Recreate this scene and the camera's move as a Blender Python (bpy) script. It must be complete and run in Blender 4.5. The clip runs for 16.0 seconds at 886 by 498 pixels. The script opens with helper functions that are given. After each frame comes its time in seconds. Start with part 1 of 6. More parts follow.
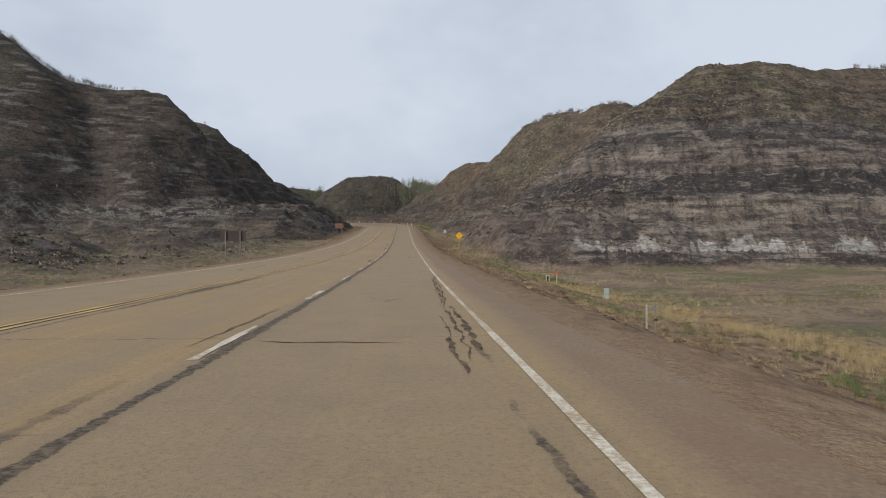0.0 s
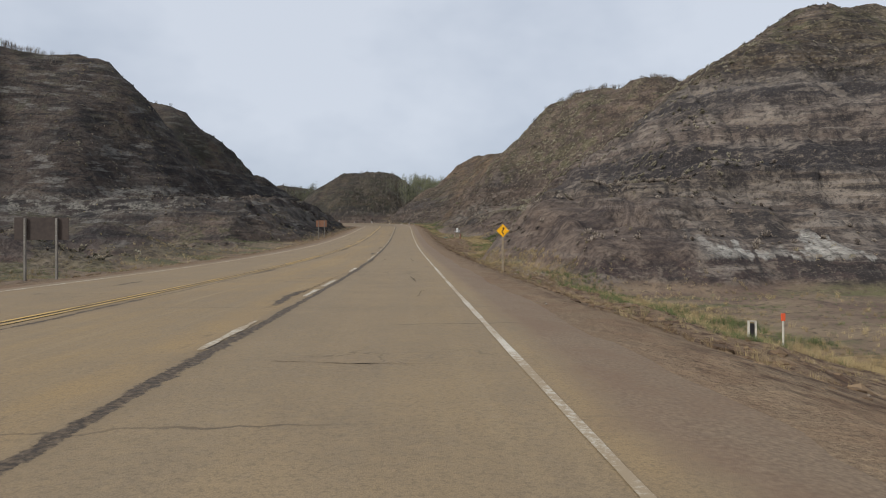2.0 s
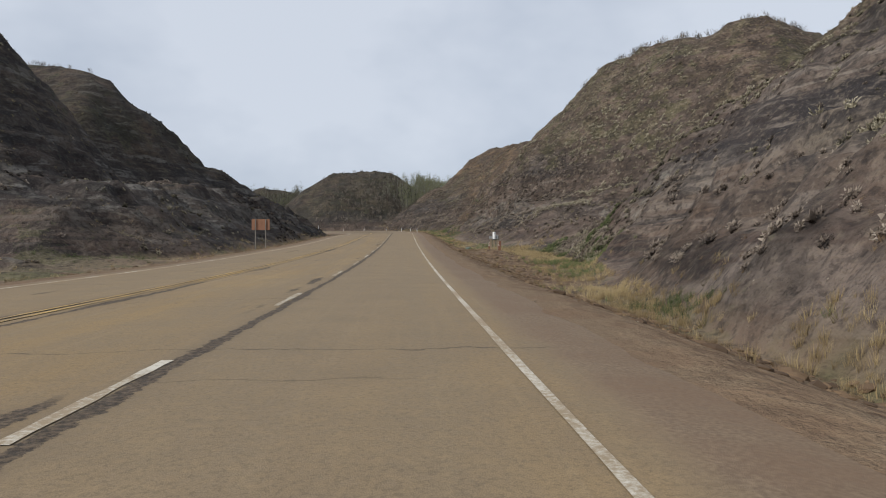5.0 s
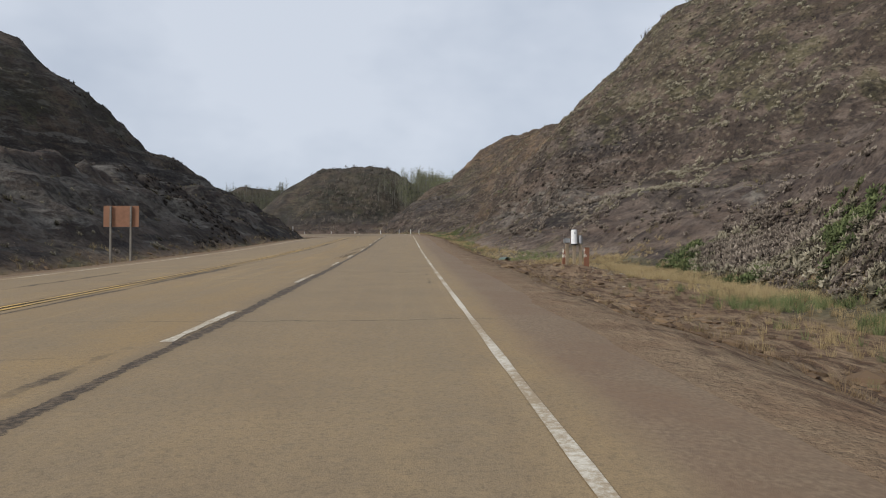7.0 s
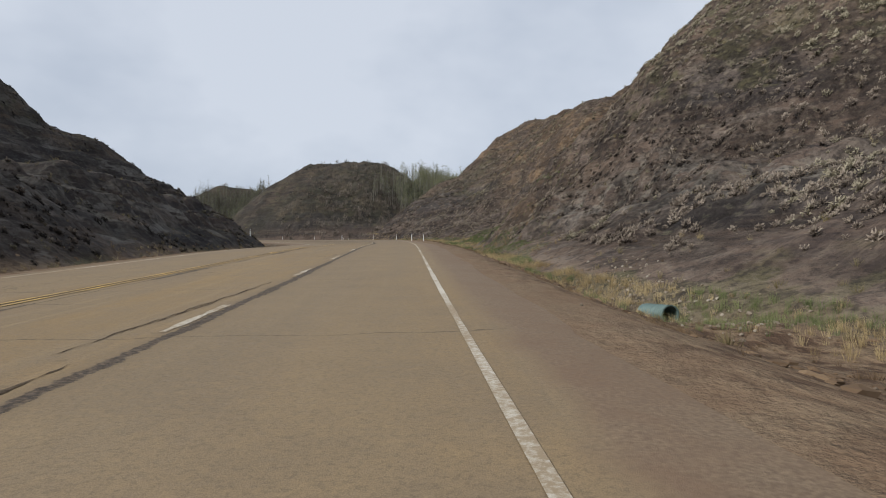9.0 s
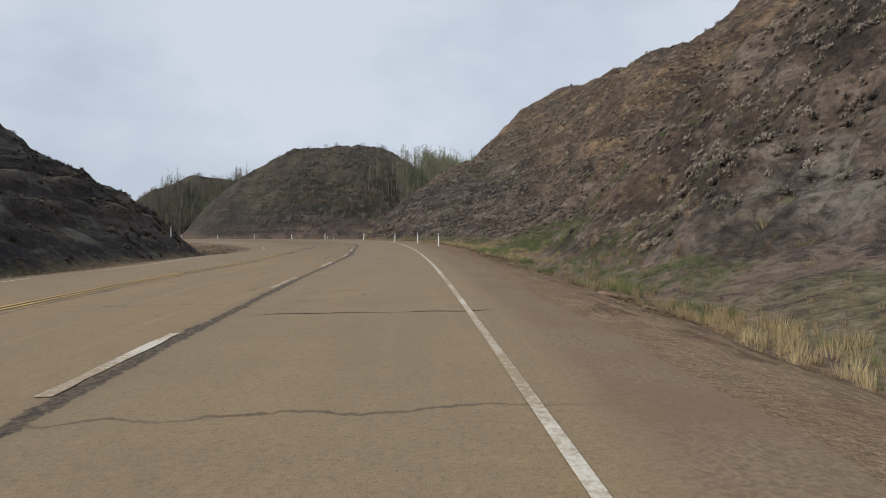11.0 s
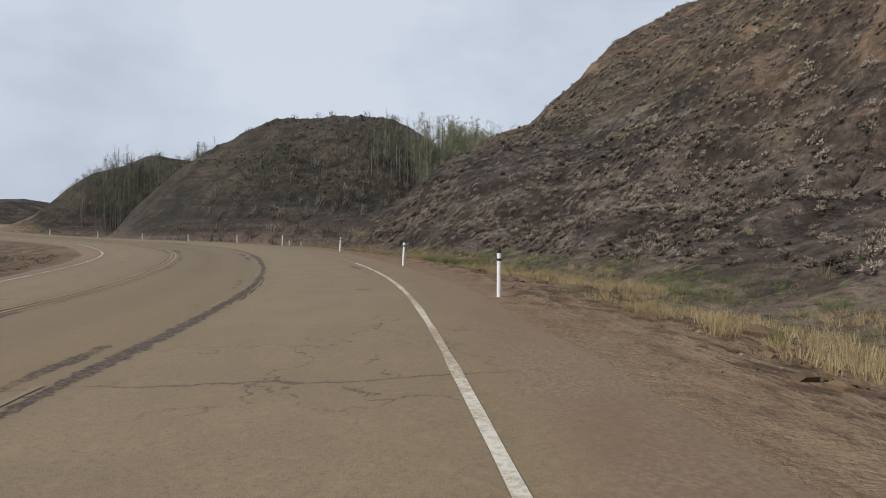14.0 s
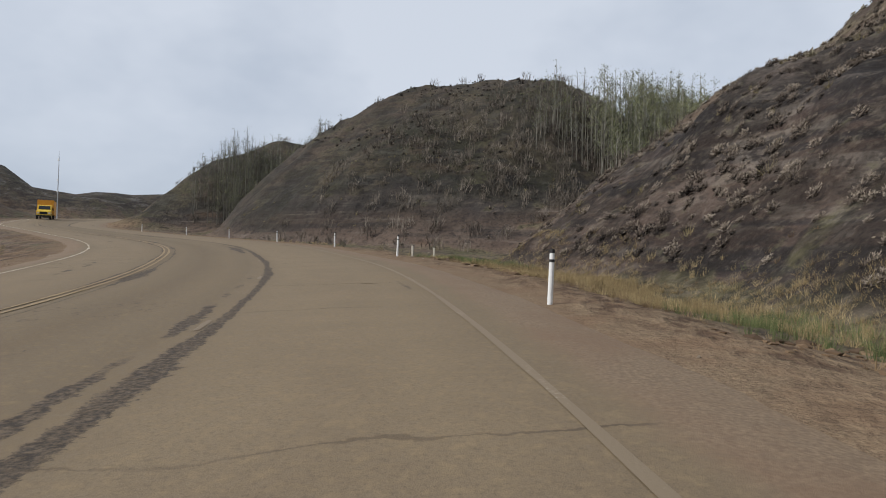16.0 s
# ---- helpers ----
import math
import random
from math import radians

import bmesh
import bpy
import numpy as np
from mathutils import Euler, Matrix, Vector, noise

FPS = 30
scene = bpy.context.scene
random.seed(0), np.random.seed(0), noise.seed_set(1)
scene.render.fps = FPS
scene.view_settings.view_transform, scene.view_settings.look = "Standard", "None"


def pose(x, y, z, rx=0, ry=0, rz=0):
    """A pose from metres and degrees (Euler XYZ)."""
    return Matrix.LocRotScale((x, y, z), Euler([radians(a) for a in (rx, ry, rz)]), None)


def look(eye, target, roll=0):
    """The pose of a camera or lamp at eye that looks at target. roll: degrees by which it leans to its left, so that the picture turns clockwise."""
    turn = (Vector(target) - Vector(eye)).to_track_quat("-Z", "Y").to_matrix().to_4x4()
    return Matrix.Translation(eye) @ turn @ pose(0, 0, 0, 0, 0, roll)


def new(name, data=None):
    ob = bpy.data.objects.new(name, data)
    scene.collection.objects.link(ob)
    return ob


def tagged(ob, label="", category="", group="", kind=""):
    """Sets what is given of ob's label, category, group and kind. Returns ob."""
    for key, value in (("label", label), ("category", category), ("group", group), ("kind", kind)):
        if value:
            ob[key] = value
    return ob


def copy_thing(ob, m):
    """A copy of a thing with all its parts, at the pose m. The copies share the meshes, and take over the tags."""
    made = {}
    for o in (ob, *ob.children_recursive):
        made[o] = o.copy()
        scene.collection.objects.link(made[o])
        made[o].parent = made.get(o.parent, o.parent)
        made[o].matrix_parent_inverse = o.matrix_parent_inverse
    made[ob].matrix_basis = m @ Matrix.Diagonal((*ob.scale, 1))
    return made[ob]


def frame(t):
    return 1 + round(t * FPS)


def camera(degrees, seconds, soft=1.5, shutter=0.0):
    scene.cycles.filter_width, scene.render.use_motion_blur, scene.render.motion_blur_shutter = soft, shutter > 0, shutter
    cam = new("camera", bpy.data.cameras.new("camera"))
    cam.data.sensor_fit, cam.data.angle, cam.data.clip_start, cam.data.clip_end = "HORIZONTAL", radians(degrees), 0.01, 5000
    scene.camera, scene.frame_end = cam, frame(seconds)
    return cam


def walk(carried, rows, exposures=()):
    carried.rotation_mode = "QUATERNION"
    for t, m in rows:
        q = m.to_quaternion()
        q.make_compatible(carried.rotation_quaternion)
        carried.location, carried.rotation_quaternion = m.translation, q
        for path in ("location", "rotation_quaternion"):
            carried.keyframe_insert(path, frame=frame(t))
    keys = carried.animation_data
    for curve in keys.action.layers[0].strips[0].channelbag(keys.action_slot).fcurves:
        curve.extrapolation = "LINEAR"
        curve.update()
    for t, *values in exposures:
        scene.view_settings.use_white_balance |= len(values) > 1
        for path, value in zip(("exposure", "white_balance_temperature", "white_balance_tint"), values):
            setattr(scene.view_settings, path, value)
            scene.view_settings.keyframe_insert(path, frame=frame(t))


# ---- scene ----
cam = camera(67.0, 16.0, soft=1.0)
METRES, EYE, TILT, LEAN, TURN = 260.0, 1.3, 0.0, 0.0, 0.0
ROWS = [
    (0.0, 0.0, 0.0, 0.0, 0.0, 0.0, -0.0),
    (0.5, -0.0018, 0.0336, 0.0002, 0.03, 0.08, -0.03),
    (1.0, -0.0037, 0.0667, 0.0005, 0.06, 0.2, -0.0),
    (1.5, -0.0054, 0.0998, 0.0005, 0.11, 0.26, 0.05),
    (2.0, -0.007, 0.133, 0.0007, 0.14, 0.27, 0.07),
    (2.5, -0.0086, 0.166, 0.001, 0.17, 0.35, 0.03),
    (3.0, -0.0103, 0.199, 0.0016, 0.21, 0.54, 0.02),
    (3.5, -0.0119, 0.2322, 0.0022, 0.26, 0.73, 0.06),
    (4.0, -0.0137, 0.2631, 0.003, 0.29, 0.93, 0.13),
    (6.5, -0.0227, 0.4242, 0.008, 0.25, 1.49, 0.24),
    (7.0, -0.0243, 0.4565, 0.0095, 0.27, 1.6, 0.27),
    (7.5, -0.0259, 0.4888, 0.0113, 0.28, 1.73, 0.27),
    (8.0, -0.0276, 0.521, 0.0131, 0.3, 1.89, 0.2),
    (8.5, -0.0292, 0.5532, 0.0148, 0.34, 2.03, 0.19),
    (9.0, -0.0311, 0.5849, 0.0165, 0.35, 2.06, 0.24),
    (11.5, -0.041, 0.7341, 0.0271, 0.44, 1.56, 0.43),
    (12.0, -0.0428, 0.7642, 0.029, 0.58, 1.65, 0.23),
    (12.5, -0.0448, 0.7943, 0.0306, 0.62, 1.63, -0.07),
    (13.0, -0.047, 0.8239, 0.0322, 0.71, 1.7, -0.4),
    (13.5, -0.0495, 0.8526, 0.034, 0.83, 1.72, -0.68),
    (14.0, -0.0525, 0.8815, 0.0357, 1.55, 1.66, -0.82),
    (14.5, -0.0567, 0.9097, 0.0372, 4.21, 1.49, -1.06),
    (15.0, -0.0625, 0.9395, 0.0388, 7.24, 1.36, -1.41),
    (15.5, -0.0696, 0.9668, 0.0405, 10.0, 1.12, -1.54),
    (16.0, -0.0778, 0.9943, 0.0419, 13.58, 1.1, -1.7),
]
walk(cam, [(t, pose(0, 0, EYE, TILT, LEAN, TURN) @ pose(METRES * x, METRES * y, METRES * z, 90 + pitch, roll, yaw)) for t, x, y, z, yaw, pitch, roll in ROWS])

# ---- world and light ----
world = bpy.data.worlds.new("overcast_sky")
scene.world = world
world.use_nodes = True
wn, wl = world.node_tree.nodes, world.node_tree.links
wn.clear()
w_out = wn.new("ShaderNodeOutputWorld")
w_bg = wn.new("ShaderNodeBackground")
w_sky = wn.new("ShaderNodeTexSky")
w_sky.sky_type = 'NISHITA'
w_sky.sun_disc = False
w_sky.sun_elevation = radians(31)
w_sky.sun_rotation = radians(236)
w_scale = wn.new("ShaderNodeVectorMath")
w_scale.operation = 'SCALE'
w_scale.inputs[3].default_value = 0.085
w_co = wn.new("ShaderNodeTexCoord")
w_map = wn.new("ShaderNodeMapping")
w_map.inputs["Scale"].default_value = (1.1, 1.1, 1.9)
w_noise = wn.new("ShaderNodeTexNoise")
w_noise.inputs["Scale"].default_value = 1.7
w_noise.inputs["Detail"].default_value = 5.0
w_noise.inputs["Roughness"].default_value = 0.55
w_ramp = wn.new("ShaderNodeValToRGB")
w_ramp.color_ramp.elements[0].position, w_ramp.color_ramp.elements[0].color = 0.36, (0.470, 0.535, 0.645, 1)
w_ramp.color_ramp.elements[1].position, w_ramp.color_ramp.elements[1].color = 0.62, (0.675, 0.730, 0.825, 1)
w_mix = wn.new("ShaderNodeMix")
w_mix.data_type = 'RGBA'
w_mix.inputs["Factor"].default_value = 0.9
wl.new(w_co.outputs["Generated"], w_map.inputs["Vector"])
wl.new(w_map.outputs["Vector"], w_noise.inputs["Vector"])
wl.new(w_noise.outputs["Fac"], w_ramp.inputs["Fac"])
wl.new(w_sky.outputs["Color"], w_scale.inputs[0])
wl.new(w_scale.outputs["Vector"], w_mix.inputs["A"])
wl.new(w_ramp.outputs["Color"], w_mix.inputs["B"])
wl.new(w_mix.outputs["Result"], w_bg.inputs["Color"])
wl.new(w_bg.outputs["Background"], w_out.inputs["Surface"])
w_bg.inputs["Strength"].default_value = 1.0

sun_lamp = bpy.data.lights.new("sun", 'SUN')
sun_lamp.energy = 3.2
sun_lamp.angle = radians(11)
sun_lamp.color = (1.0, 0.975, 0.945)
sun = new("sun", sun_lamp)
sun.matrix_world = look((-68, -45, 52), (0, 0, 0))

# ---- plan of the road and the land (metres) ----
# TERRAIN-BEGIN
RIGHT_EDGE = [(4.4, -55, -0.05), (1.35, 0, 0.0), (-0.5, 33.6, 0.18), (-2.3, 68, 0.77), (-4.2, 100, 1.76), (-5.8, 127, 2.93), (-7.8, 160, 4.85),
              (-9.95, 195, 7.31), (-11.35, 215, 8.42), (-12.75, 228, 9.21), (-15.2, 246, 10.2), (-19.8, 262, 11.07), (-26.0, 277, 11.88), (-32.3, 287.8, 12.4),
              (-39.6, 298.4, 12.95), (-48.7, 308.5, 13.45), (-59.2, 318.2, 13.95), (-72.4, 328, 14.6), (-88, 338, 15.5), (-100, 350, 16.4),
              (-110, 365, 17.8), (-117.5, 384, 19.2), (-123, 404, 20.5), (-130, 432, 21.7), (-142, 475, 23.2)]
LANE, CENTRE, LEFT = 3.8, 7.8, 12.0   # the lane line, the centre line and the left edge line, from the right edge line


def spline(points, step):
    """Catmull-Rom through the points, resampled evenly."""
    p = np.array(points, float)
    p = np.vstack([2 * p[0] - p[1], p, 2 * p[-1] - p[-2]])
    out = []
    for i in range(1, len(p) - 2):
        a, b, c, d = p[i - 1:i + 3]
        for t in np.linspace(0, 1, 24, endpoint=False):
            out.append(0.5 * (2 * b + (c - a) * t + (2 * a - 5 * b + 4 * c - d) * t * t + (3 * b - a - 3 * c + d) * t ** 3))
    out = np.array(out + [p[-2]])
    run = np.concatenate([[0], np.cumsum(np.hypot(*np.diff(out[:, :2], axis=0).T))])
    at = np.arange(0, run[-1], step)
    return np.stack([np.interp(at, run, out[:, i]) for i in range(3)], 1), at


def smooth(v, n):
    k = np.hanning(n + 2)[1:-1]
    k /= k.sum()
    return np.convolve(np.pad(v, n, mode="reflect", reflect_type="odd"), k, mode="same")[n:-n]


EDGE, RUN = spline(RIGHT_EDGE, 1.0)
EDGE = np.stack([smooth(EDGE[:, i], 15) for i in range(3)], 1)
TANGENT = np.gradient(EDGE[:, :2], axis=0)
TANGENT /= np.linalg.norm(TANGENT, axis=1)[:, None]
RIGHTWARD = np.stack([TANGENT[:, 1], -TANGENT[:, 0]], 1)


def bank(run, e):
    """How far the carriageway falls towards the inside of the bend."""
    tilt = np.interp(run, [190, 230, 275, 305, 330, 400, 450], [0, 0.012, 0.026, 0.058, 0.065, 0.05, 0.0])
    return tilt * np.clip(e, -LEFT - 3, 3)


def road_point(run, e):
    """The place on the road at that run, e metres to the right of the right edge line."""
    x, y, z = (np.interp(run, RUN, EDGE[:, i]) for i in range(3))
    rx, ry = (np.interp(run, RUN, RIGHTWARD[:, i]) for i in range(2))
    return x + rx * e, y + ry * e, z + bank(run, e)


def off_road(x, y):
    """Signed distance to the right of the right edge line, the run, and the road's height there."""
    shape = x.shape
    x, y = x.ravel(), y.ravel()
    best, index = np.full(x.size, 1e18), np.zeros(x.size, int)
    for i in range(0, len(EDGE), 4):
        d = (x - EDGE[i, 0]) ** 2 + (y - EDGE[i, 1]) ** 2
        m = d < best
        best[m], index[m] = d[m], i
    near, run = best.copy(), index.astype(float)
    e = np.zeros(x.size)
    dx, dy = x - EDGE[index, 0], y - EDGE[index, 1]
    run = RUN[index] + np.clip(dx * TANGENT[index, 0] + dy * TANGENT[index, 1], -2.5, 2.5)
    e = dx * RIGHTWARD[index, 0] + dy * RIGHTWARD[index, 1]
    far = np.sqrt(near)
    e = np.where(far > np.abs(e) + 3, np.sign(e) * far, e)
    return e.reshape(shape), run.reshape(shape), (np.interp(run, RUN, EDGE[:, 2]) + bank(run, e)).reshape(shape)


def lattice(ix, iy, seed):
    h = (ix * 374761393 + iy * 668265263 + seed * 1442695041) & 0xFFFFFFFF
    h = ((h ^ (h >> 13)) * 1274126177) & 0xFFFFFFFF
    return ((h ^ (h >> 16)) & 0xFFFF) / 65535.0


def vnoise(x, y, seed=0):
    ix, iy = np.floor(x).astype(np.int64), np.floor(y).astype(np.int64)
    fx, fy = x - ix, y - iy
    fx, fy = fx * fx * (3 - 2 * fx), fy * fy * (3 - 2 * fy)
    a, b = lattice(ix, iy, seed), lattice(ix + 1, iy, seed)
    c, d = lattice(ix, iy + 1, seed), lattice(ix + 1, iy + 1, seed)
    return 2 * ((a * (1 - fx) + b * fx) * (1 - fy) + (c * (1 - fx) + d * fx) * fy) - 1


def fbm(x, y, octaves=4, seed=0):
    total, amp = 0.0, 1.0
    for o in range(octaves):
        total = total + amp * vnoise(x * 2 ** o + 17.3 * o, y * 2 ** o - 9.1 * o, seed + o)
        amp *= 0.5
    return total


# ridge lines (x, y, z), the flank's slope, the crest's half width
HILLS = {
    "banded_bluff": ([(55.7, 138.9, 39.1), (92.0, 153.9, 41.2), (170.0, 170.0, 44.0), (300.0, 190.0, 48.0)], 0.759, 4),
    "second_bluff": ([(33.0, 220.7, 42.0), (52.2, 200.9, 44.5), (130.1, 239.8, 47.4), (300.0, 260.0, 50.0)], 0.987, 4),
    "bend_bluff": ([(7.6, 305.2, 40.4), (21.8, 273.2, 35.2), (49.9, 276.2, 54.4), (160.0, 300.0, 48.0)], 0.951, 4),
    "bend_spur": ([(2.2, 301.9, 36.7), (-10.0, 320.4, 24.9), (-25.2, 335.0, 15.9)], 0.925, 3),
    "left_bluff": ([(-300.0, 110.0, 62.0), (-131.0, 158.0, 61.0), (-108.0, 163.5, 52.0), (-92.0, 169.0, 42.8), (-78.0, 172.8, 41.6)], 1.144, 4),
    "left_shoulder": ([(-157.4, 237.1, 64.0), (-77.4, 225.9, 42.2), (-65.4, 240.5, 28.6), (-40.6, 250.7, 13.1)], 1.287, 3),
    "left_toe": ([(-68.4, 242.5, 27.6), (-55.2, 259.9, 22.2), (-44.0, 266.0, 13.0)], 0.695, 3),
    "round_hill": ([(-47.0, 367.0, 40.2), (-31.0, 361.8, 39.6), (-12.0, 356.0, 31.0)], 0.95, 12),
    "wood_saddle": ([(-17.9, 372.8, 31.0), (21.5, 352.8, 31.0), (60.0, 340.0, 38.0)], 0.770, 8),
    "wooded_ridge": ([(-43.0, 415.0, 33.0), (-66.0, 403.0, 33.5), (-91.5, 391.0, 37.0), (-97.0, 376.0, 30.0), (-100.0, 358.0, 19.5)], 0.78, 4),
    "far_ridge": ([(-231.2, 445.8, 45.4), (-212.0, 455.1, 30.0), (-192.0, 490.0, 39.5), (-150.0, 515.0, 45.0), (-66.3, 540.6, 30.0)], 0.534, 8),
    "far_cliff": ([(-330.0, 340.0, 56.0), (-240.0, 360.0, 50.0), (-165.0, 378.0, 38.0)], 0.950, 5),
}


def ridge_height(x, y, ridge, slope, crest):
    best = np.full(x.shape, -1e9)
    for (ax, ay, az), (bx, by, bz) in zip(ridge, ridge[1:]):
        vx, vy = bx - ax, by - ay
        t = np.clip(((x - ax) * vx + (y - ay) * vy) / (vx * vx + vy * vy), 0, 1)
        d = np.hypot(x - ax - t * vx, y - ay - t * vy)
        best = np.maximum(best, az + t * (bz - az) - slope * (np.sqrt(d * d + crest * crest) - crest))
    return best


def smooth_max(a, b, k):
    h = np.clip(0.5 + 0.5 * (a - b) / k, 0, 1)
    return b * (1 - h) + a * h + k * h * (1 - h)


def foot_right(run):
    """How far right of the edge line the right-hand slopes begin."""
    return np.interp(run, [100, 120, 135, 145, 150, 156, 170, 185, 195, 205, 215, 220, 225, 230, 235, 250, 270, 285, 300, 330, 400, 415],
                     [14, 12, 10.2, 8.0, 6.3, 6.0, 8.0, 11, 13, 13.6, 12.4, 10.8, 9.2, 7.2, 5.8, 5.2, 5.2, 5.2, 5.0, 6.0, 5.0, 3.0])


def flanks(e, left, run, zr):
    """The height to which the cutting's two flanks let the hills come beside the road."""
    foot_r = foot_right(run) + 0.5 * fbm(run / 9, run * 0, 2, 21)
    foot_l = 3.5 + 1.5 * fbm(run / 22, run * 0, 2, 22) + 3.0 * np.clip((200 - run) / 60, 0, 1) + 30 * np.clip((run - 316) / 30, 0, 1)
    return np.where(e > 0, zr - 1.2 + np.clip(e - foot_r, 0, None) * 1.02, zr - 0.4 + np.clip(left - foot_l, 0, None) * 0.9)


def notch(n):
    """Narrow channels where the noise crosses nought."""
    return np.clip(1 - np.abs(n) / 0.32, 0, 1) ** 1.4


def terrace(z, high, share, shift):
    """Ledges of that height."""
    f = z / high + shift
    f = f - np.floor(f)
    return z + share * high * (np.clip(f * 2.6 - 0.8, 0, 1) - f)


def terrain(x, y):
    e, run, zr = off_road(x, y)
    left = -e - LEFT
    wob = fbm(x / 24, y / 24, 3, 5)
    wx, wy = x + 5 * fbm(x / 30, y / 30, 3, 11), y + 5 * fbm(x / 30 + 50, y / 30, 3, 12)
    hills = np.full(x.shape, -50.0)
    for ridge, slope, crest in HILLS.values():
        hills = smooth_max(hills, ridge_height(wx, wy, ridge, slope, crest), 3.0)
    # the clay bench at the banded face's foot
    dy = y + 2.2 * fbm(x / 11, y / 40, 3, 14) + 0.5 * notch(fbm(x / 3.5, y / 30, 2, 15))
    bench = np.minimum(np.minimum(3.6 + 0.30 * (dy - 87.3), 1.25 + 0.72 * (dy - 79.4)), 8.0)
    hills = np.where((x > 2) & (dy < 118), smooth_max(hills, bench, 1.0), hills)
    lower = zr - 1.1 + 0.36 * np.clip(e - foot_right(run), -2, 22)
    hills = np.where((e > 4) & (run > 150) & (run < 345), smooth_max(hills, lower, 0.8), hills)
    apron = zr - 1.6 + 0.66 * np.clip(left - 4.0, -2, 11)
    hills = np.where((left > 2) & (run > 186) & (run < 318), smooth_max(hills, apron - 6 * np.clip((200 - run) / 14, 0, 1) - 6 * np.clip((run - 306) / 12, 0, 1), 3.0), hills)
    hills = np.minimum(hills, flanks(e, left, run, zr) + 0.6 * wob)
    relief = np.clip((hills - zr + 1.0) / 4, 0, 1)
    gully = np.clip((330 - run) / 25, 0.12, 1) * np.clip((34 - hills) / 12, 0.15, 1)
    # gullies and ledges
    face = np.clip((x - 4) / 10, 0, 1) * np.clip((150 - y) / 25, 0, 1)
    along, down = np.where(face > 0.5, x, run), np.where(face > 0.5, y, e)
    hills = hills + relief * ((0.9 - 0.5 * np.clip((y - 325) / 15, 0, 1)) * fbm(x / 9, y / 9, 3, 31) - gully * (0.70 * notch(fbm(along / 6.0, down / 20, 3, 35)) + 0.60 * notch(fbm(along / 1.9, down / 12, 2, 36)))
                              + 0.34 * fbm(x / 1.7, y / 1.7, 2, 37) + 0.45)
    hills = terrace(hills, 2.6, 0.42 * relief * np.sqrt(gully), 0.5 * fbm(x / 20, y / 20, 2, 41))
    hills = terrace(hills, 0.9, 0.40 * relief * gully, 0.6 * fbm(x / 8, y / 8, 2, 42))
    base_r = zr - 0.05 - (1 - 0.7 * np.clip((run - 268) / 14, 0, 1)) * np.clip((e - 2.2) * 0.32, 0, 1.15 + 0.5 * np.clip((110 - run) / 60, 0, 1)) - 1.15 * np.clip((e - 7) / 4, 0, 1) * np.exp(-((run - 115) / 32) ** 2) * np.clip((150 - run) / 8, 0, 1)
    base_l = zr - 0.05 - np.clip((left - 2.0) * 0.2, 0, 0.7)
    base = np.where(e > 0, base_r, base_l) + np.clip((np.maximum(e, left) - 2.2) / 3, 0, 1) * (0.16 * fbm(x / 3, y / 3, 3, 51) + 0.07 * np.abs(fbm(x / 0.9, y / 1.6, 2, 52)))
    mound = np.clip((left - 7) / 10, 0, 1) * np.clip((205 - run) / 25, 0, 1) * np.clip((run - 70) / 30, 0, 1)
    base = base + mound * (3.1 * np.abs(fbm(x / 16, y / 9, 3, 55)) - 0.4)
    base = base - 0.6 * np.exp(-((x + 1.0) ** 2 + (y - 171.8) ** 2) / 4.0)
    base = base + 0.48 * np.exp(-((x - 0.2) / 4.5) ** 2 - ((y - 153.5) / 10.0) ** 2) * np.clip((e - 2.2) / 3, 0, 1)
    base = base + 2.2 * np.exp(-((x - 12.0) / 2.6) ** 2 - ((y - 152.5) / 4.0) ** 2)
    out = smooth_max(hills, base, 0.6)
    on = (e < 1.0) & (left < 0.8)
    out = np.where(on, zr - 0.10, out)
    side = np.maximum(e - 1.0, left - 0.8)
    out = np.where(side < 3.0, np.where(on, out, zr - 0.10 + (out - zr + 0.10) * np.clip(side / 3.0, 0, 1)), out)
    return out
# TERRAIN-END


# ---- materials ----
def material(name):
    m = bpy.data.materials.new(name)
    m.use_nodes = True
    m.node_tree.nodes.clear()
    return m, m.node_tree.nodes, m.node_tree.links


